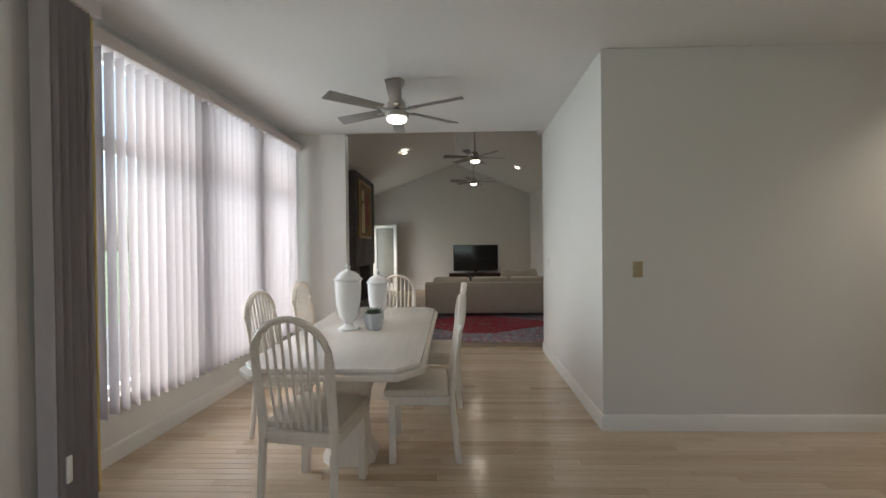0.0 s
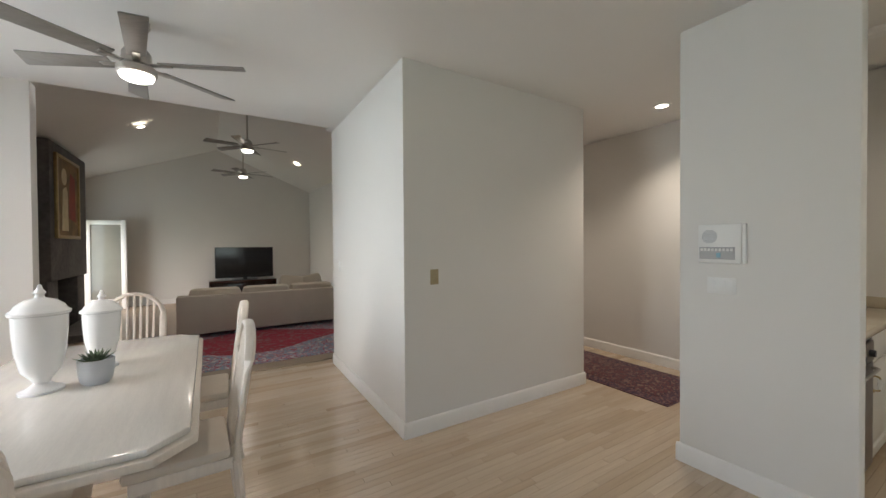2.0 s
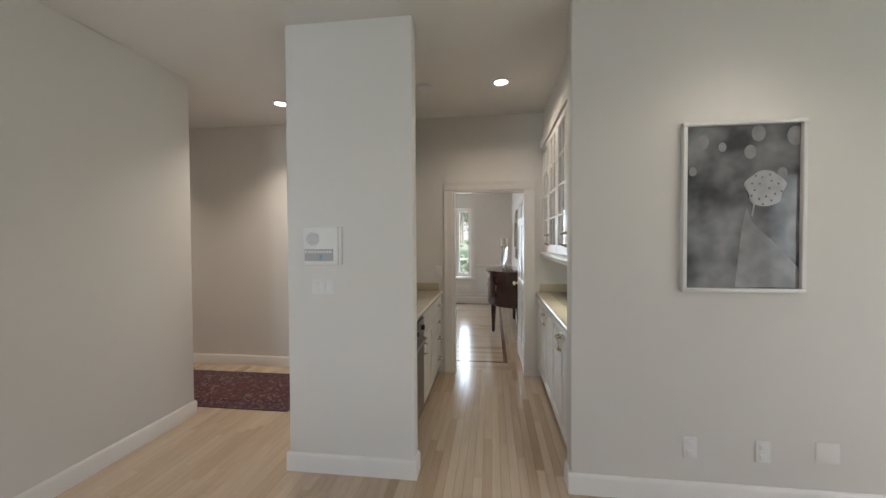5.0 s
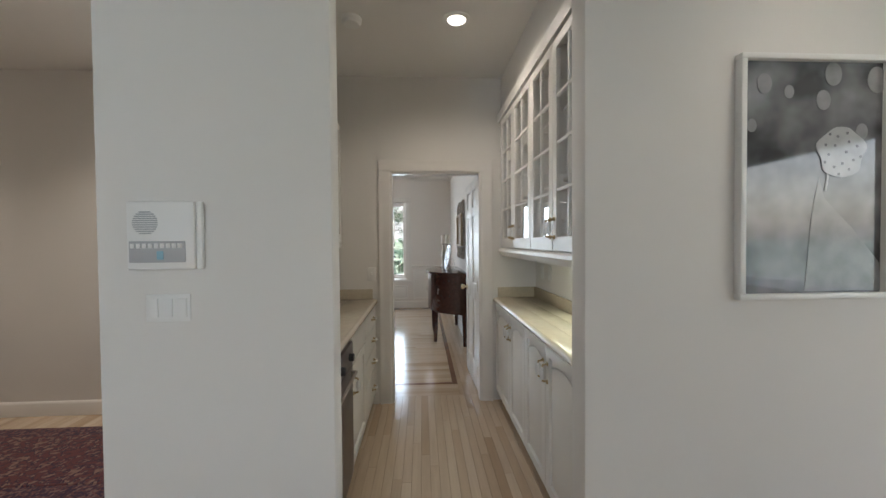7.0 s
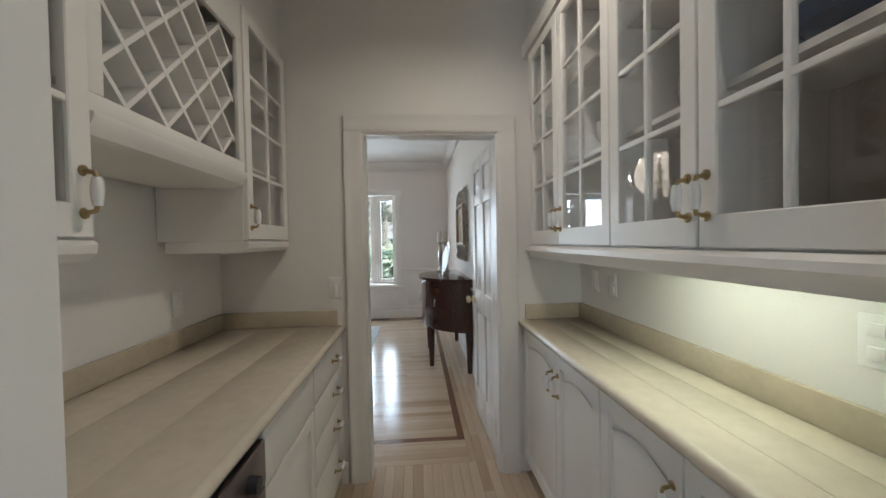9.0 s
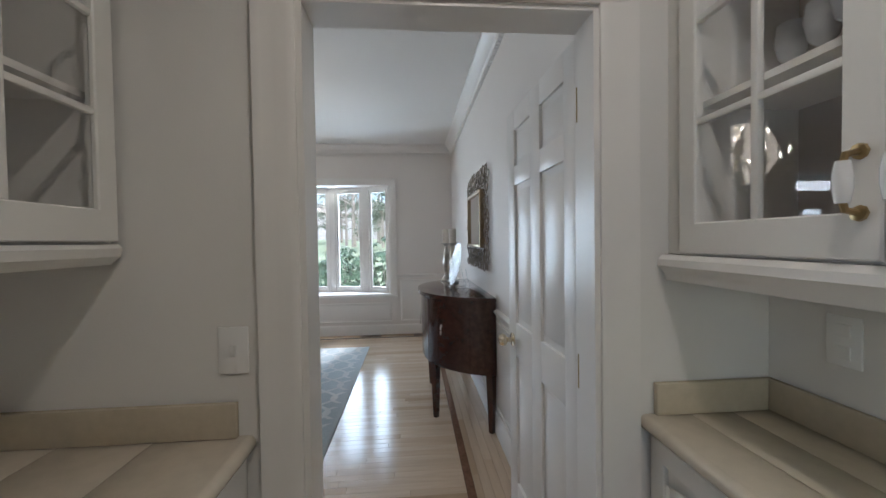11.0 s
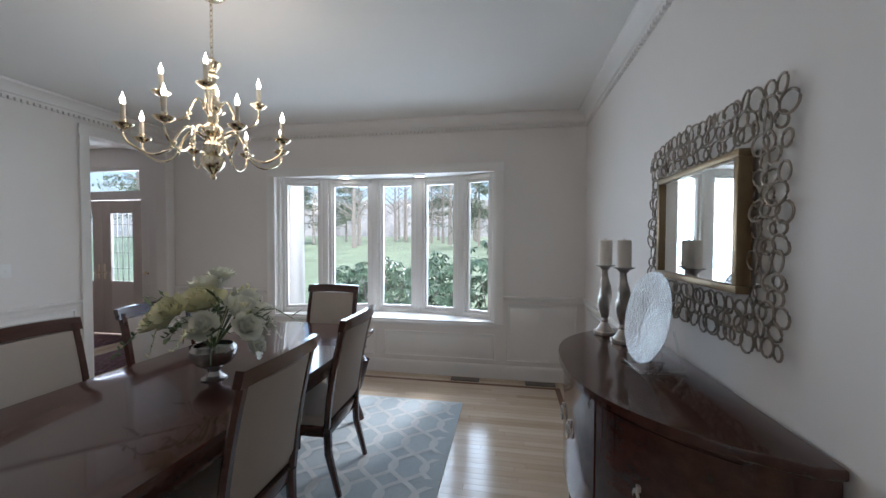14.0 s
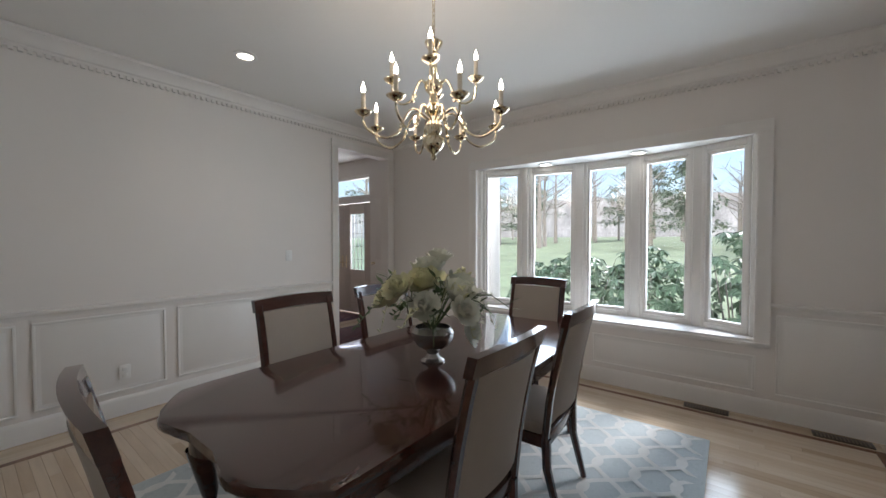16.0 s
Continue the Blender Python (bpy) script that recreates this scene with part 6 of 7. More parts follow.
WAX = mat("ivory_wax", (0.76, 0.70, 0.62), 0.5, var=0.03)
SILV2 = mat("antiqued_silver", (0.44, 0.41, 0.37), 0.3, 0.85, var=0.25, scale=25, bump=0.3, bscale=60)
def candlestick(at):
    c = thing("candlestick", "antiqued silver twisted candlestick with an ivory candle", "candlestick", at, "candlesticks on the sideboard")
    bm = bmesh.new()
    prism(bm, [(0.062 * math.cos(a), 0.062 * math.sin(a)) for a in [2 * math.pi * i / 8 + 0.39 for i in range(8)]], 0, 0.022, bevel=0.005)
    lathe(bm, [(0, 0.022), (0.048, 0.022), (0.030, 0.05), (0.018, 0.075), (0.022, 0.085), (0.016, 0.10), (0, 0.10)], 20)
    part("base", bm, SILV2, c)
    bm = bmesh.new()
    n, rows = 16, 36
    rg_ = []
    for j in range(rows + 1):
        t = j / rows
        z = 0.10 + 0.29 * t
        r = 0.017 + 0.016 * math.sin(math.pi * min(1, t * 1.15)) * (1 if t < 0.87 else 0.8)
        rg_.append([bm.verts.new(((r * (1 + 0.16 * math.cos(3 * (2 * math.pi * i / n) + 9 * t))) * math.cos(2 * math.pi * i / n), (r * (1 + 0.16 * math.cos(3 * (2 * math.pi * i / n) + 9 * t))) * math.sin(2 * math.pi * i / n), z)) for i in range(n)])
    for a, b in zip(rg_, rg_[1:]):
        for i in range(n):
            bm.faces.new((a[i], a[(i + 1) % n], b[(i + 1) % n], b[i]))
    part("twisted_stem", bm, SILV2, c)
    bm = bmesh.new()
    lathe(bm, [(0, 0.385), (0.018, 0.39), (0.030, 0.405), (0.052, 0.415), (0.052, 0.420), (0, 0.420)], 24)
    part("pan", bm, SILV2, c)
    bm = bmesh.new()
    lathe(bm, [(0, 0.4205), (0.036, 0.4205), (0.036, 0.565), (0.030, 0.572), (0.004, 0.570), (0.002, 0.582), (0, 0.582)], 24)
    part("candle", bm, WAX, c, "ivory pillar candle")


candlestick(pose(8.29, 0.36, 1.0038) @ Matrix.Diagonal((1, 1, 0.935, 1)))
candlestick(pose(8.12, 0.31, 1.0038) @ Matrix.Diagonal((1, 1, 0.935, 1)))
SHELLG = glass("rippled_glass", (0.86, 0.88, 0.88), 0.12, 1.5, thin=False)
nt = SHELLG.node_tree
tc, wv, bp = nt.nodes.new("ShaderNodeTexCoord"), nt.nodes.new("ShaderNodeTexVoronoi"), nt.nodes.new("ShaderNodeBump")
wv.inputs["Scale"].default_value = 55
bp.inputs["Strength"].default_value, bp.inputs["Distance"].default_value = 0.9, 0.004
nt.nodes["Principled BSDF"].inputs["Transmission Weight"].default_value = 0.75
nt.links.new(tc.outputs["Object"], wv.inputs["Vector"])
nt.links.new(wv.outputs["Distance"], bp.inputs["Height"])
nt.links.new(bp.outputs[0], nt.nodes["Principled BSDF"].inputs["Normal"])
pt = thing("display_plate", "rippled clear crystal plate on an acrylic stand", "plate", pose(7.73, 0.31, 1.0138, 0, 0, 6))
bm = bmesh.new()
lathe(bm, [(0, -0.012), (0.06, -0.010), (0.10, -0.004), (0.165, 0.016), (0.205, 0.022), (0.207, 0.026), (0.165, 0.022), (0.10, 0.003), (0.06, -0.003), (0, -0.004)], 48, (0, 0.0, 0.215), Matrix.Rotation(radians(78), 4, "X") )
bm.transform(Matrix.Diagonal((1, -1, 1, 1)))
bm.transform(Matrix.Diagonal((0.9, 0.9, 0.93, 1)))
part("dish", bm, SHELLG, pt)
ACRY = glass("clear_acrylic", (0.95, 0.97, 0.97), 0.02, 1.49)
bm = bmesh.new()
for s in (-1, 1):
    box(bm, s * 0.08 - 0.005, -0.10, -0.010, s * 0.08 + 0.005, 0.09, 0.002, 0.002)
    tube(bm, [(s * 0.08, -0.09, 0.0), (s * 0.08, -0.05, 0.16)], 0.005, 6)
box(bm, -0.08, 0.07, -0.010, 0.08, 0.08, 0.0, 0.002)
part("stand", bm, ACRY, pt, "clear acrylic stand")

# ---- mirror framed with rings ----
mr = thing("wall_mirror", "rectangular mirror in a frame of welded metal rings", "mirror", pose(7.765, YR, 1.60, 0, 0, 180))
MIRROR = mat("mirror_silver", (0.86, 0.88, 0.87), 0.015, 1.0, var=0.0)
RING = mat("aged_ring_metal", (0.28, 0.235, 0.19), 0.5, 0.8, var=0.25, scale=20)
bm = bmesh.new()
box(bm, -0.315, -0.045, -0.215, 0.315, -0.02, 0.215)
part("glass", bm, MIRROR, mr, "bevelled mirror glass")
bm = bmesh.new()
for b in ((-0.34, -0.24, 0.34, -0.213), (-0.34, 0.213, 0.34, 0.24), (-0.34, -0.213, -0.313, 0.213), (0.313, -0.213, 0.34, 0.213)):
    box(bm, b[0], -0.062, b[1], b[2], -0.015, b[3], 0.004)
part("inner_frame", bm, mat("bronze_frame", (0.30, 0.22, 0.13), 0.4, 0.7, var=0.15, scale=20), mr)
bm = bmesh.new()
box(bm, -0.30, -0.019, -0.20, 0.30, -0.001, 0.20)
part("backing", bm, DARKWOOD, mr)
ring_meshes = []
for r in (0.023, 0.028, 0.033):
    bm = bmesh.new()
    tube(bm, [(r * math.cos(a), 0, r * 1.12 * math.sin(a)) for a in [2 * math.pi * q / 14 for q in range(14)]], 0.0038, 6, closed=True, flat=1.15)
    ring_meshes.append(finish("ring", bm, RING))
rnd = random.Random(17)
cells = []
z = -0.39
row = 0
while z < 0.40:
    x = -0.505 + (0.025 if row % 2 else 0)
    while x < 0.51:
        if abs(x) > 0.355 or abs(z) > 0.255:
            cells.append((x, z))
        x += 0.05
    z += 0.052
    row += 1
for x, z in cells:
    o = new("ring", rnd.choice(ring_meshes))
    o.parent = mr
    o.matrix_basis = pose(x + rnd.uniform(-0.007, 0.007), -0.028 + rnd.uniform(-0.006, 0.006), z + rnd.uniform(-0.007, 0.007), rnd.uniform(-12, 12), rnd.uniform(0, 180), rnd.uniform(-14, 14))

# ---- foyer ----
LEADG = glass("leaded_glass", (0.92, 0.96, 0.98), 0.1)
GREYDOOR = mat("entry_door_paint", (0.60, 0.53, 0.48), 0.45, var=0.03)
for y0, nm in ((6.57, "a"), (7.33, "b")):
    ed = thing("door_3", "grey-beige entrance door with leaded glass light", "door", pose(11.02, y0, 0, 0, 0, 90), kind="structure")
    bm = bmesh.new()
    w = 0.755
    for b in ((0, 0.01, 0.17, 2.13), (w - 0.17, 0.01, w, 2.13), (0.17, 0.01, w - 0.17, 0.85), (0.17, 1.93, w - 0.17, 2.13)):
        box(bm, b[0], -0.045, b[1], b[2], 0, b[3], 0.003)
    part("door_leaf", bm, GREYDOOR, ed)
    bm = bmesh.new()
    box(bm, 0.17, -0.025, 0.85, w - 0.17, -0.018, 1.93)
    g = part("pane", bm, LEADG, ed)
    g.visible_shadow = False
    bm = bmesh.new()
    for i in range(1, 4):
        x = 0.17 + (w - 0.34) * i / 4
        box(bm, x - 0.004, -0.030, 0.85, x + 0.004, -0.014, 1.93)
    for z in (1.05, 1.3, 1.55, 1.75):
        box(bm, 0.17, -0.0305, z - 0.004, w - 0.17, -0.0135, z + 0.004)
    part("lead_came", bm, NICKEL, ed)
    bm = bmesh.new()
    hxp = 0.70 if nm == "a" else 0.055
    tube(bm, [(hxp, 0.0, 0.98), (hxp, 0.05, 0.98), (hxp - 0.09 if nm == "a" else hxp + 0.09, 0.055, 0.98)], 0.009, 8)
    box(bm, hxp - 0.02, 0.0, 0.88, hxp + 0.02, 0.008, 1.12, 0.004)
    part("door_handle", bm, BRASS, ed)
    for o in ed.children:
        o.matrix_basis = Matrix.Identity(4)
tw = thing("window_3", "clear transom window above the entrance doors", "window", kind="structure")
bm = bmesh.new()
for b in ((6.55, 2.24, 8.1, 2.28), (6.55, 2.60, 8.1, 2.65), (6.55, 2.28, 6.6, 2.60), (8.05, 2.28, 8.1, 2.60)):
    box(bm, 11.02, b[0], b[1], 11.1, b[2], b[3], 0.003)
fr = part("window_frame", bm, TRIM, tw)
bm = bmesh.new()
box(bm, 11.05, 6.6, 2.28, 11.056, 8.05, 2.60)
g = part("pane", bm, GLASS, fr)
g.visible_shadow = False
cd = thing("door_4", "white panelled closet door in the foyer", "door", pose(10.985, 6.5, 0, 0, 0, -90), kind="structure")
bm = bmesh.new()
box(bm, 0, -0.01, 0.01, 0.72, 0.012, 2.18, 0.003)
raised_panel(bm, 0.1, 1.05, 0.62, 2.05, -0.0105)
raised_panel(bm, 0.1, 0.2, 0.62, 0.9, -0.0105)
part("door_leaf", bm, WALL_D, cd)
bm = bmesh.new()
lathe(bm, [(0, 0), (0.025, 0), (0.010, 0.012), (0.010, 0.03), (0.026, 0.045), (0.02, 0.062), (0, 0.064)], 16, (0.08, -0.01, 1.0), Matrix.Rotation(radians(90), 4, "X"))
part("door_knob", bm, BRASS, cd)
carpet("runner_rug", "dark red patterned rug in the foyer", 8.6, 5.45, 10.5, 6.15, RUST, RUSTB, 0.1)
carpet("entry_mat", "dark red patterned mat before the entrance", 9.9, 6.6, 10.9, 7.9, RUST, RUSTB, 0.1)


# ---- outdoors ----
# lawn, bark and leaf colours are paled to stand in for haze
GRASS = mat("lawn_grass", (0.25, 0.31, 0.19), 0.9, var=0.25, scale=0.4, bump=0.6, bscale=25, fine=0.2)
BARK = mat("bark", (0.36, 0.33, 0.30), 0.9, var=0.3, scale=6, bump=0.7, bscale=30)
LEAF = mat("rhododendron_leaf", (0.14, 0.22, 0.13), 0.35, var=0.35, scale=5)
NEEDLE = mat("pine_needles", (0.20, 0.25, 0.18), 0.7, var=0.4, scale=1.5)
bm = bmesh.new()
gx = [-400, -60, -6, 11.2, 14, 18, 24, 32, 45, 70, 120, 400]
gy = [-400, -100, -40, -15, -5, 2, 8, 15, 30, 60, 120, 400]
gv = [[bm.verts.new((x, y, -0.45 + (max(0, x - 20) * 0.035 if x < 130 else 3.85))) for y in gy] for x in gx]
for i in range(len(gx) - 1):
    for j in range(len(gy) - 1):
        bm.faces.new((gv[i][j], gv[i + 1][j], gv[i + 1][j + 1], gv[i][j + 1]))
tagged(part("ground", bm, GRASS), "green lawn rising gently from the house", "ground", kind="structure")
rnd = random.Random(12)


def leaf_mesh():
    bm = bmesh.new()
    pts = [(0, 0, 0), (0.05, 0.022, 0.008), (0.10, 0.026, 0.004), (0.15, 0.0, -0.02), (0.10, -0.026, 0.004), (0.05, -0.022, 0.008)]
    mid = [(0.05, 0, 0), (0.10, 0, -0.004)]
    v = [bm.verts.new(p) for p in pts] + [bm.verts.new(p) for p in mid]
    for f in ((0, 6, 1), (1, 6, 7, 2), (2, 7, 3), (3, 7, 4), (4, 7, 6, 5), (5, 6, 0)):
        bm.faces.new([v[i] for i in f])
    vs = [tuple(q.co) for q in bm.verts]
    bm.verts.index_update()
    fs = [[q.index for q in f.verts] for f in bm.faces]
    bm.free()
    return vs, fs


LV, LF = leaf_mesh()


def leaves_object(name, mats, material, parent, smooth=True):
    vs, fs = [], []
    for m in mats:
        o = len(vs)
        vs += [tuple(m @ Vector(p)) for p in LV]
        fs += [[o + i for i in f] for f in LF]
    me = bpy.data.meshes.new(name)
    me.from_pydata(vs, [], fs)
    me.materials.append(material)
    ob = new(name, me)
    ob.parent = parent
    return ob


def bush(at, w, h, label):
    b = thing("rhododendron", label, "bush", at, "rhododendrons outside the bay")
    mats = []
    bm = bmesh.new()
    for s in range(9):
        a = s * 2.4
        top = Vector((w * 0.75 * math.cos(a) * rnd.uniform(0.3, 1), w * 0.75 * math.sin(a) * rnd.uniform(0.3, 1), h * rnd.uniform(0.6, 0.95)))
        tube(bm, [(0.05 * math.cos(a), 0.05 * math.sin(a), -0.05), top * 0.5 + Vector((0, 0, -0.1)), top], [0.02, 0.013, 0.005], 6)
    part("stems", bm, BARK, b)
    for c in range(170):
        a, r = rnd.uniform(0, 6.28), math.sqrt(rnd.random())
        z = rnd.uniform(0.22, 1.0)
        sh = (1 - 0.5 * abs(z - 0.5) * 2 ** 0.5) * (0.9 + 0.2 * rnd.random())
        p = Vector((w * r * sh * math.cos(a), w * r * sh * math.sin(a), h * z * (1 - 0.18 * r * r)))
        tip = Vector((p.x, p.y, (p.z - h * 0.4) + 0.25)).normalized()
        q = tip.to_track_quat("Z", "Y").to_matrix().to_4x4()
        n = rnd.randint(7, 10)
        for k in range(n):
            s = rnd.uniform(0.8, 1.15)
            mats.append(Matrix.Translation(p) @ q @ pose(0, 0, 0, 0, rnd.uniform(5, 45), 360 * k / n + rnd.uniform(-12, 12)) @ Matrix.Diagonal((s, s, s, 1)))
    leaves_object("crown", mats, LEAF, b)


for x, y, w, h in ((12.2, 1.1, 0.75, 2.05), (12.35, 2.15, 0.75, 1.85), (12.5, 3.2, 0.8, 1.75), (12.4, 0.1, 0.8, 2.0), (12.9, 4.1, 0.6, 1.5)):
    bush(pose(x, y, -0.45), w, h, "green leafy rhododendron bush beside the house")


def tree(at, h, kind, label):
    t = thing("tree", label, "tree", at, "trees beyond the lawn")
    bm = bmesh.new()
    tube(bm, [(0, 0, -0.3), (0.1, 0.05, h * 0.5), (0.05, 0.1, h * 0.95)], [h * 0.022, h * 0.013, h * 0.003], 7)
    tips = []
    for k in range(16 if kind == "bare" else 22):
        z = h * rnd.uniform(0.22, 0.93)
        a = rnd.uniform(0, 6.28)
        ln = (h - z) * 0.42 + 0.5
        up = 0.7 if kind == "bare" else -0.05
        p0 = Vector((0.05, 0.05, z))
        p1 = p0 + Vector((math.cos(a) * ln * 0.6, math.sin(a) * ln * 0.6, ln * up * 0.5))
        p2 = p0 + Vector((math.cos(a) * ln, math.sin(a) * ln, ln * up))
        tube(bm, [p0, p1, p2], [h * 0.006, h * 0.0035, h * 0.001], 4)
        tips += [p1, p2, (p1 + p2) / 2, (p0 + p1) / 2]
        if kind == "bare":
            for j in range(4):
                e = p1 + (p2 - p1) * rnd.random()
                tube(bm, [e, e + Vector((rnd.uniform(-1, 1), rnd.uniform(-1, 1), rnd.uniform(0.2, 1))) * ln * 0.35], [h * 0.0018, h * 0.0006], 3)
    part("trunk", bm, BARK, t)
    if kind != "bare":
        mats = []
        for p in tips:
            for k in range(26):
                q = p + Vector((rnd.gauss(0, 0.45), rnd.gauss(0, 0.45), rnd.gauss(0, 0.28)))
                s = rnd.uniform(2.0, 4.0)
                mats.append(Matrix.Translation(q) @ pose(0, 0, 0, rnd.uniform(-40, 40), rnd.uniform(-20, 50), rnd.uniform(0, 360)) @ Matrix.Diagonal((s, s, s, 1)))
        leaves_object("crown", mats, NEEDLE, t)


for i in range(90):
    x = rnd.uniform(46, 80)
    y = rnd.uniform(-28, 52)
    kind = "pine" if rnd.random() < 0.34 else "bare"
    tree(pose(x, y, -0.45 + (x - 20) * 0.035), rnd.uniform(9, 16), kind, "tall evergreen pine at the lawn's edge" if kind == "pine" else "tall bare grey tree at the lawn's edge")
# far woods
# the pale grey has the distance haze put into the colour
WOODS = mat("hazed_woods", (0.42, 0.42, 0.40), 0.95, var=0.35, scale=0.25, bump=0.3, bscale=2, fine=0.3, stretch=(1, 1.6, 0.5))
bm = bmesh.new()
prev = None
for i in range(121):
    y = -160 + i * 3
    z = 9 + 3.5 * noise.noise((i * 0.13, 0, 0)) + 1.5 * noise.noise((i * 0.6, 3, 0))
    cur = [bm.verts.new((92 + 5 * noise.noise((i * 0.2, 7, 1)), y, 1)), bm.verts.new((96, y, z * 0.6)), bm.verts.new((101, y, z + 2))]
    if prev:
        for k in range(2):
            bm.faces.new((prev[k], cur[k], cur[k + 1], prev[k + 1]))
    prev = cur
tagged(part("backdrop", bm, WOODS), "bare woods beyond the lawn, paled with painted haze", "woods", kind="stuff")
pole_ = solid("flag_pole", PLASTIC_W, label="thin white pole standing on the lawn", category="pole")
bm = bmesh.new()
lathe(bm, [(0, -0.3), (0.05, -0.3), (0.04, 4.6), (0, 4.62)], 12, (24.0, -4.2, -0.2))
pole_.data = finish("flag_pole", bm, PLASTIC_W)
# porch
col = thing("porch_column", "round white porch column", "column", pose(11.9, 4.45, -0.45))
bm = bmesh.new()
lathe(bm, [(0, 0), (0.16, 0), (0.16, 0.5), (0, 0.5)], 20)
part("base", bm, TRIM, col)
bm = bmesh.new()
lathe(bm, [(0, 0.5), (0.13, 0.5), (0.12, 1.5), (0.11, 3.3), (0, 3.3)], 24)
part("shaft", bm, TRIM, col)
rail = thing("porch_railing", "white painted porch railing with square balusters", "railing", pose(11.9, 4.6, -0.02))
for z in (0.12, 0.82):
    bm = bmesh.new()
    box(bm, -0.03, 0, z, 0.03, 1.7, z + 0.05, 0.004)
    part("rail", bm, TRIM, rail)
for i in range(13):
    bm = bmesh.new()
    box(bm, -0.016, 0.06 + i * 0.125, 0.16, 0.016, 0.092 + i * 0.125, 0.83)
    part("baluster", bm, TRIM, rail)
structure("porch_floor", mat("porch_boards", (0.40, 0.39, 0.37), 0.7), (11.14, 4.35, -0.44, 12.2, 9.2, -0.02), label="grey porch floor before the entrance", category="porch")
# deck side of the breakfast room
structure("deck", mat("deck_boards", (0.30, 0.29, 0.28), 0.8, var=0.15, scale=3), (-6.0, -2, -0.44, -1.62, 9.0, -0.1), label="weathered grey deck outside the tall window", category="deck")

# ---- floor boards ----
def wood_floor(name, island, turned=False):
    m = bpy.data.materials.new(name)
    m.use_nodes = True
    nt = m.node_tree
    b = nt.nodes["Principled BSDF"]
    b.inputs["Coat Weight"].default_value, b.inputs["Coat Roughness"].default_value = 0.35, 0.14
    tc = nt.nodes.new("ShaderNodeTexCoord")
    if island:
        src = nt.nodes.new("ShaderNodeNewGeometry").outputs["Random Per Island"]
    else:
        src = nt.nodes.new("ShaderNodeObjectInfo").outputs["Random"]
    mul = nt.nodes.new("ShaderNodeMath")
    mul.operation = "MULTIPLY"
    mul.inputs[1].default_value = 61
    nt.links.new(src, mul.inputs[0])
    add = nt.nodes.new("ShaderNodeVectorMath")
    nt.links.new(tc.outputs["Object"], add.inputs[0])
    nt.links.new(mul.outputs[0], add.inputs[1])
    mp = nt.nodes.new("ShaderNodeMapping")
    mp.inputs["Scale"].default_value = (14, 1.2, 8) if turned else (1.2, 14, 8)
    nt.links.new(add.outputs[0], mp.inputs[0])
    no = nt.nodes.new("ShaderNodeTexNoise")
    no.inputs["Scale"].default_value, no.inputs["Detail"].default_value, no.inputs["Distortion"].default_value = 2.2, 6, 0.6
    nt.links.new(mp.outputs[0], no.inputs["Vector"])
    tone = nt.nodes.new("ShaderNodeValToRGB")
    e = tone.color_ramp.elements
    e[0].color, e[1].color = (0.43, 0.31, 0.205, 1), (0.62, 0.495, 0.37, 1)
    x = e.new(0.12)
    x.color = (0.53, 0.405, 0.285, 1)
    nt.links.new(src, tone.inputs[0])
    gr = nt.nodes.new("ShaderNodeMapRange")
    gr.inputs["From Min"].default_value, gr.inputs["From Max"].default_value = 0.3, 0.7
    gr.inputs["To Min"].default_value, gr.inputs["To Max"].default_value = 0.92, 1.05
    nt.links.new(no.outputs["Fac"], gr.inputs[0])
    sc = nt.nodes.new("ShaderNodeVectorMath")
    sc.operation = "SCALE"
    nt.links.new(tone.outputs[0], sc.inputs[0])
    nt.links.new(gr.outputs[0], sc.inputs["Scale"])
    nt.links.new(sc.outputs[0], b.inputs["Base Color"])
    rr = nt.nodes.new("ShaderNodeMapRange")
    rr.inputs["To Min"].default_value, rr.inputs["To Max"].default_value = 0.13, 0.24
    nt.links.new(no.outputs["Fac"], rr.inputs[0])
    nt.links.new(rr.outputs[0], b.inputs["Roughness"])
    bp = nt.nodes.new("ShaderNodeBump")
    bp.inputs["Strength"].default_value, bp.inputs["Distance"].default_value = 0.12, 0.002
    nt.links.new(no.outputs["Fac"], bp.inputs["Height"])
    nt.links.new(bp.outputs[0], b.inputs["Normal"])
    return m


OAK, OAKI = wood_floor("oak_strip", False), wood_floor("oak_strip_joined", True)
OAKT = wood_floor("oak_strip_crossing", True, True)
PLW = 0.057


def plank_bm(bm, x0, y0, x1, y1):
    g, c = 0.0003, 0.0008
    lo = [(x0 + g, y0 + g), (x1 - g, y0 + g), (x1 - g, y1 - g), (x0 + g, y1 - g)]
    hi = [(x0 + g + c, y0 + g + c), (x1 - g - c, y0 + g + c), (x1 - g - c, y1 - g - c), (x0 + g + c, y1 - g - c)]
    a = [bm.verts.new((x, y, -0.012)) for x, y in lo]
    b = [bm.verts.new((x, y, -0.0012)) for x, y in lo]
    d = [bm.verts.new((x, y, 0)) for x, y in hi]
    for p, q in ((a, b), (b, d)):
        for i in range(4):
            bm.faces.new((p[i], p[(i + 1) % 4], q[(i + 1) % 4], q[i]))
    bm.faces.new(d)


pm = {}
for ln in (0.7, 0.9, 1.1, 1.3):
    bm = bmesh.new()
    plank_bm(bm, 0, 0, ln, PLW)
    pm[ln] = finish("plank", bm, OAK, False)


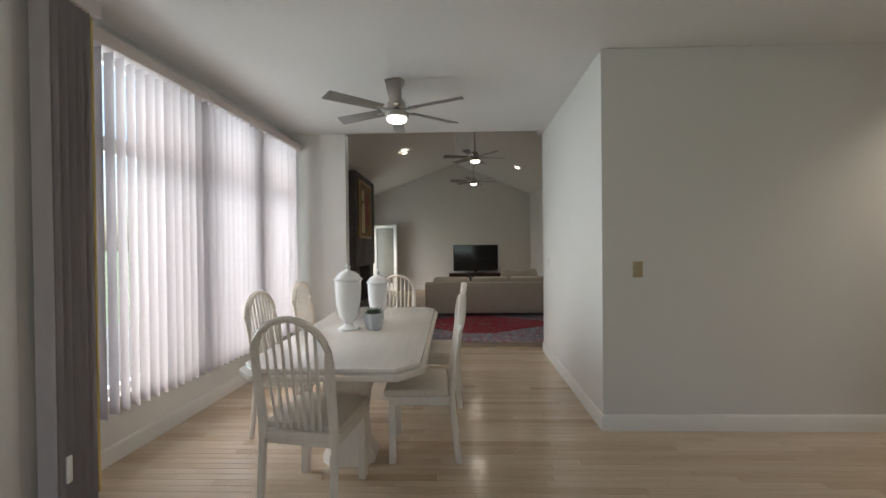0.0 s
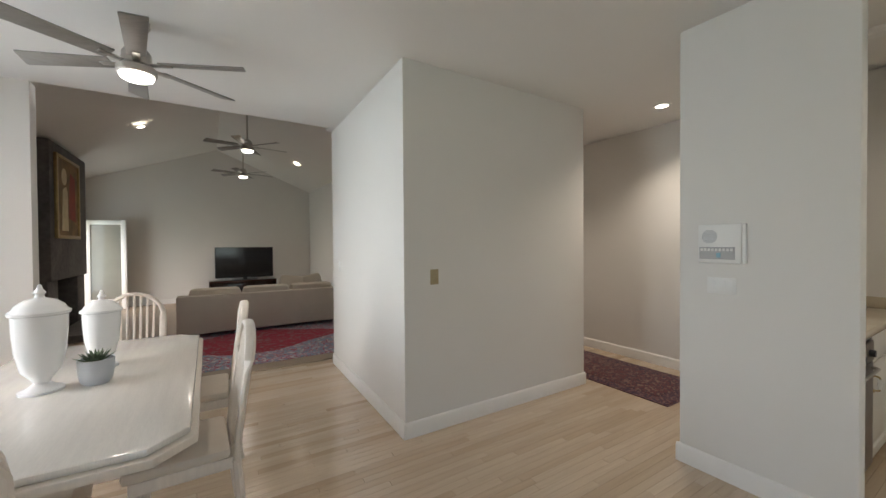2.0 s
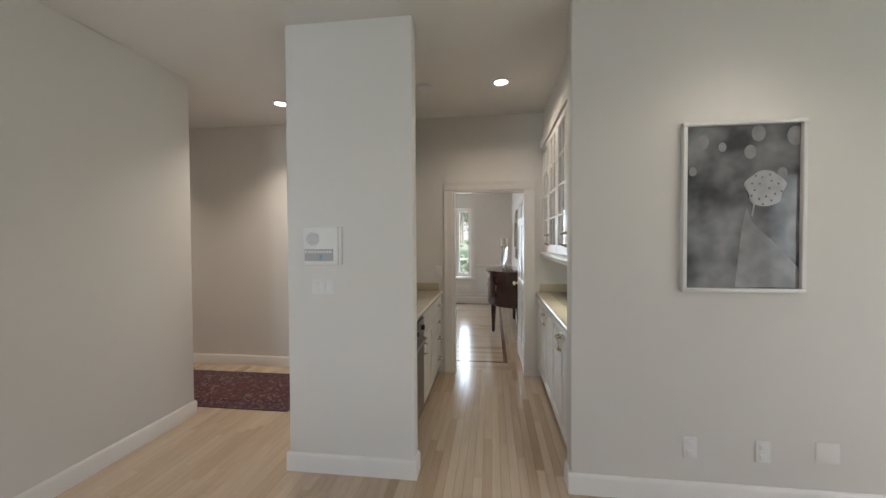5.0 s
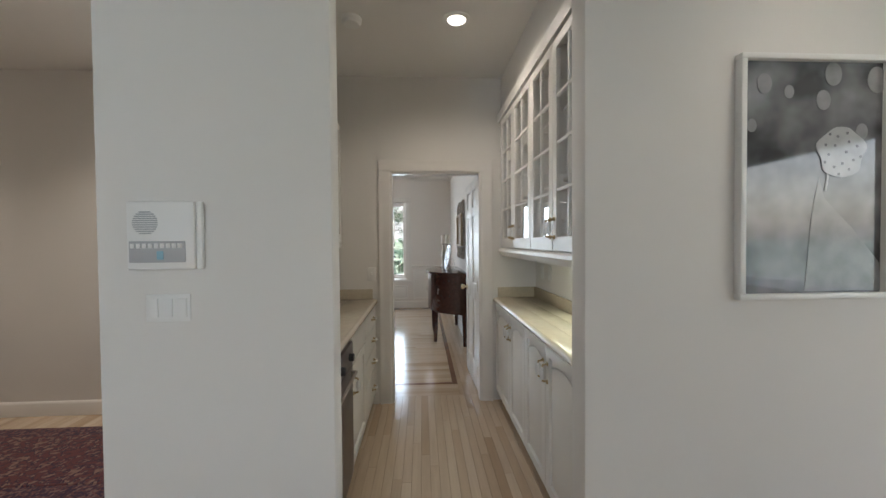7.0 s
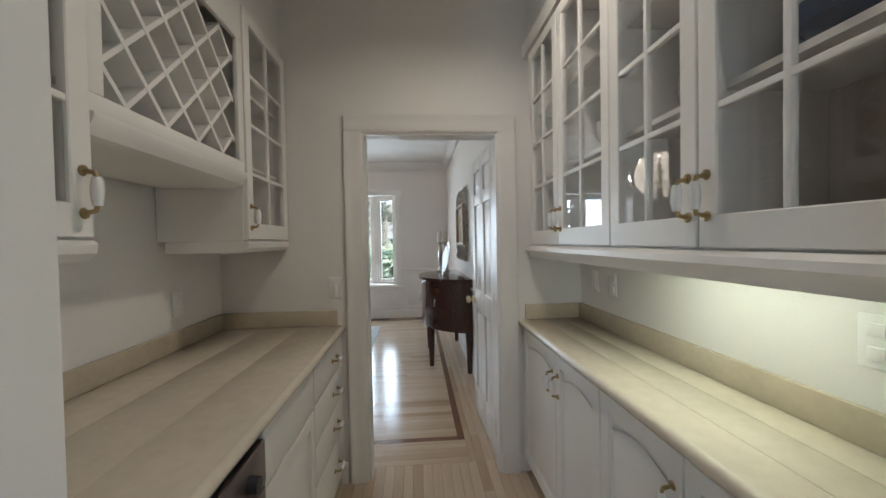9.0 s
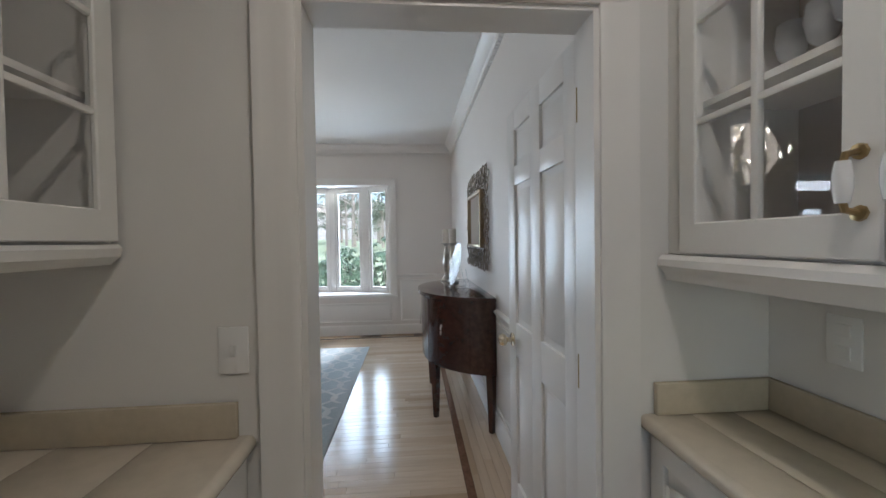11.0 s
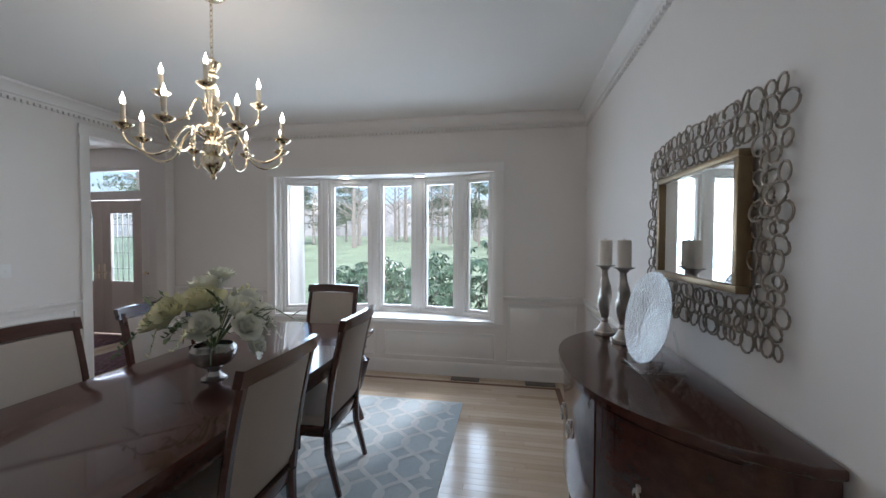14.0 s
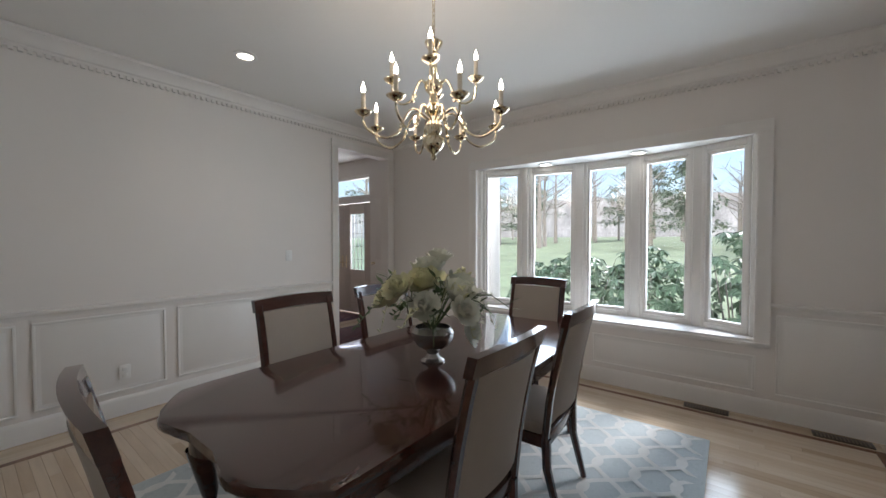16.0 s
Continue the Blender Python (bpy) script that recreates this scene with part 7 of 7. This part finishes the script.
def lay(parent, x0, y0, x1, y1, near, turned=False, limit=295):
    """Strips along x (or along y when turned); those within near are parts, the rest one joined mesh."""
    r = random.Random(21)
    rest = bmesh.new()
    count = 0
    u0, u1, v0, v1 = (y0, y1, x0, x1) if turned else (x0, x1, y0, y1)
    v = v0
    while v < v1 - 0.01:
        vw = min(PLW, v1 - v)
        u = u0
        first = True
        while u < u1 - 1e-6:
            ln = r.choice((0.7, 0.9, 1.1, 1.3))
            full = True
            if first:
                ln2, full = r.uniform(0.3, 1.0), False
                first = False
            else:
                ln2 = ln
            if u + ln2 > u1 - 0.25:
                ln2, full = u1 - u, False
            cx, cy = (v + vw / 2, u + ln2 / 2) if turned else (u + ln2 / 2, v + vw / 2)
            if full and vw == PLW and count < limit and near[0] < cx < near[2] and near[1] < cy < near[3]:
                o = new("plank", pm[ln])
                o.parent = parent
                o.matrix_basis = pose(v + PLW, u, 0, 0, 0, 90) if turned else pose(u, v, 0)
                count += 1
            elif turned:
                plank_bm(rest, v, u, v + vw, u + ln2)
            else:
                plank_bm(rest, u, v, u + ln2, v + vw)
            u += ln2
        v += vw
    ob = part("joined_planks", rest, OAKT if turned else OAKI, parent, smooth=False)
    tagged(ob, kind="stuff")


fl = bpy.data.objects["floor"]
lay(fl, XW, -4.0, XD + 0.13, YB + 0.30, (-0.9, 0.2, 5.2, 3.3))
lay(fl, 4.115, YB + 0.30, 5.37, 9.0, (0, 0, 0, 0), limit=0)
fd = structure("floor_dining", WOODGAP, (XD + 0.13, YR, -0.011, XE, YL, -0.0105), label="pale oak dining floor with dark walnut inlay border", category="floor")
IB = 0.27   # border to inlay
ix0, iy0, ix1, iy1 = XD + 0.13 + IB, YR + IB, XE - 0.17, YL - IB
lay(fd, ix0 + 0.05, iy0 + 0.05, ix1 - 0.05, iy1 - 0.05, (5.7, 0.4, 10.1, 1.9), True)
lay(fd, XD + 0.13, YR, XE, iy0, (0, 0, 0, 0), False, 0)
lay(fd, XD + 0.13, iy1, XE, YL, (0, 0, 0, 0), False, 0)
lay(fd, XD + 0.13, iy0, ix0, iy1, (0, 0, 0, 0), True, 0)
lay(fd, ix1, iy0, XE, iy1, (0, 0, 0, 0), True, 0)
for b in ((ix0, iy0, ix1, iy0 + 0.05), (ix0, iy1 - 0.05, ix1, iy1), (ix0, iy0 + 0.05, ix0 + 0.05, iy1 - 0.05), (ix1 - 0.05, iy0 + 0.05, ix1, iy1 - 0.05)):
    bm = bmesh.new()
    box(bm, b[0] + 0.001, b[1] + 0.001, -0.012, b[2] - 0.001, b[3] - 0.001, 0.0)
    part("inlay_strip", bm, INLAY, fd, "dark walnut inlay strip")
ff = structure("floor_foyer", WOODGAP, (XD + 0.13, YL, -0.011, 11.0, 8.9, -0.0105), label="pale oak foyer floor", category="floor")
lay(ff, XD + 0.13, YL, 11.0, 8.9, (0, 0, 0, 0), False, 0)
fz = structure("floor_living", mat("living_floor", (0.30, 0.22, 0.15), 0.35, var=0.2, scale=3), (LX0, YB + 0.36, -0.011, LX1, LY1, -0.001), label="brown living room floor around the rug", category="floor")
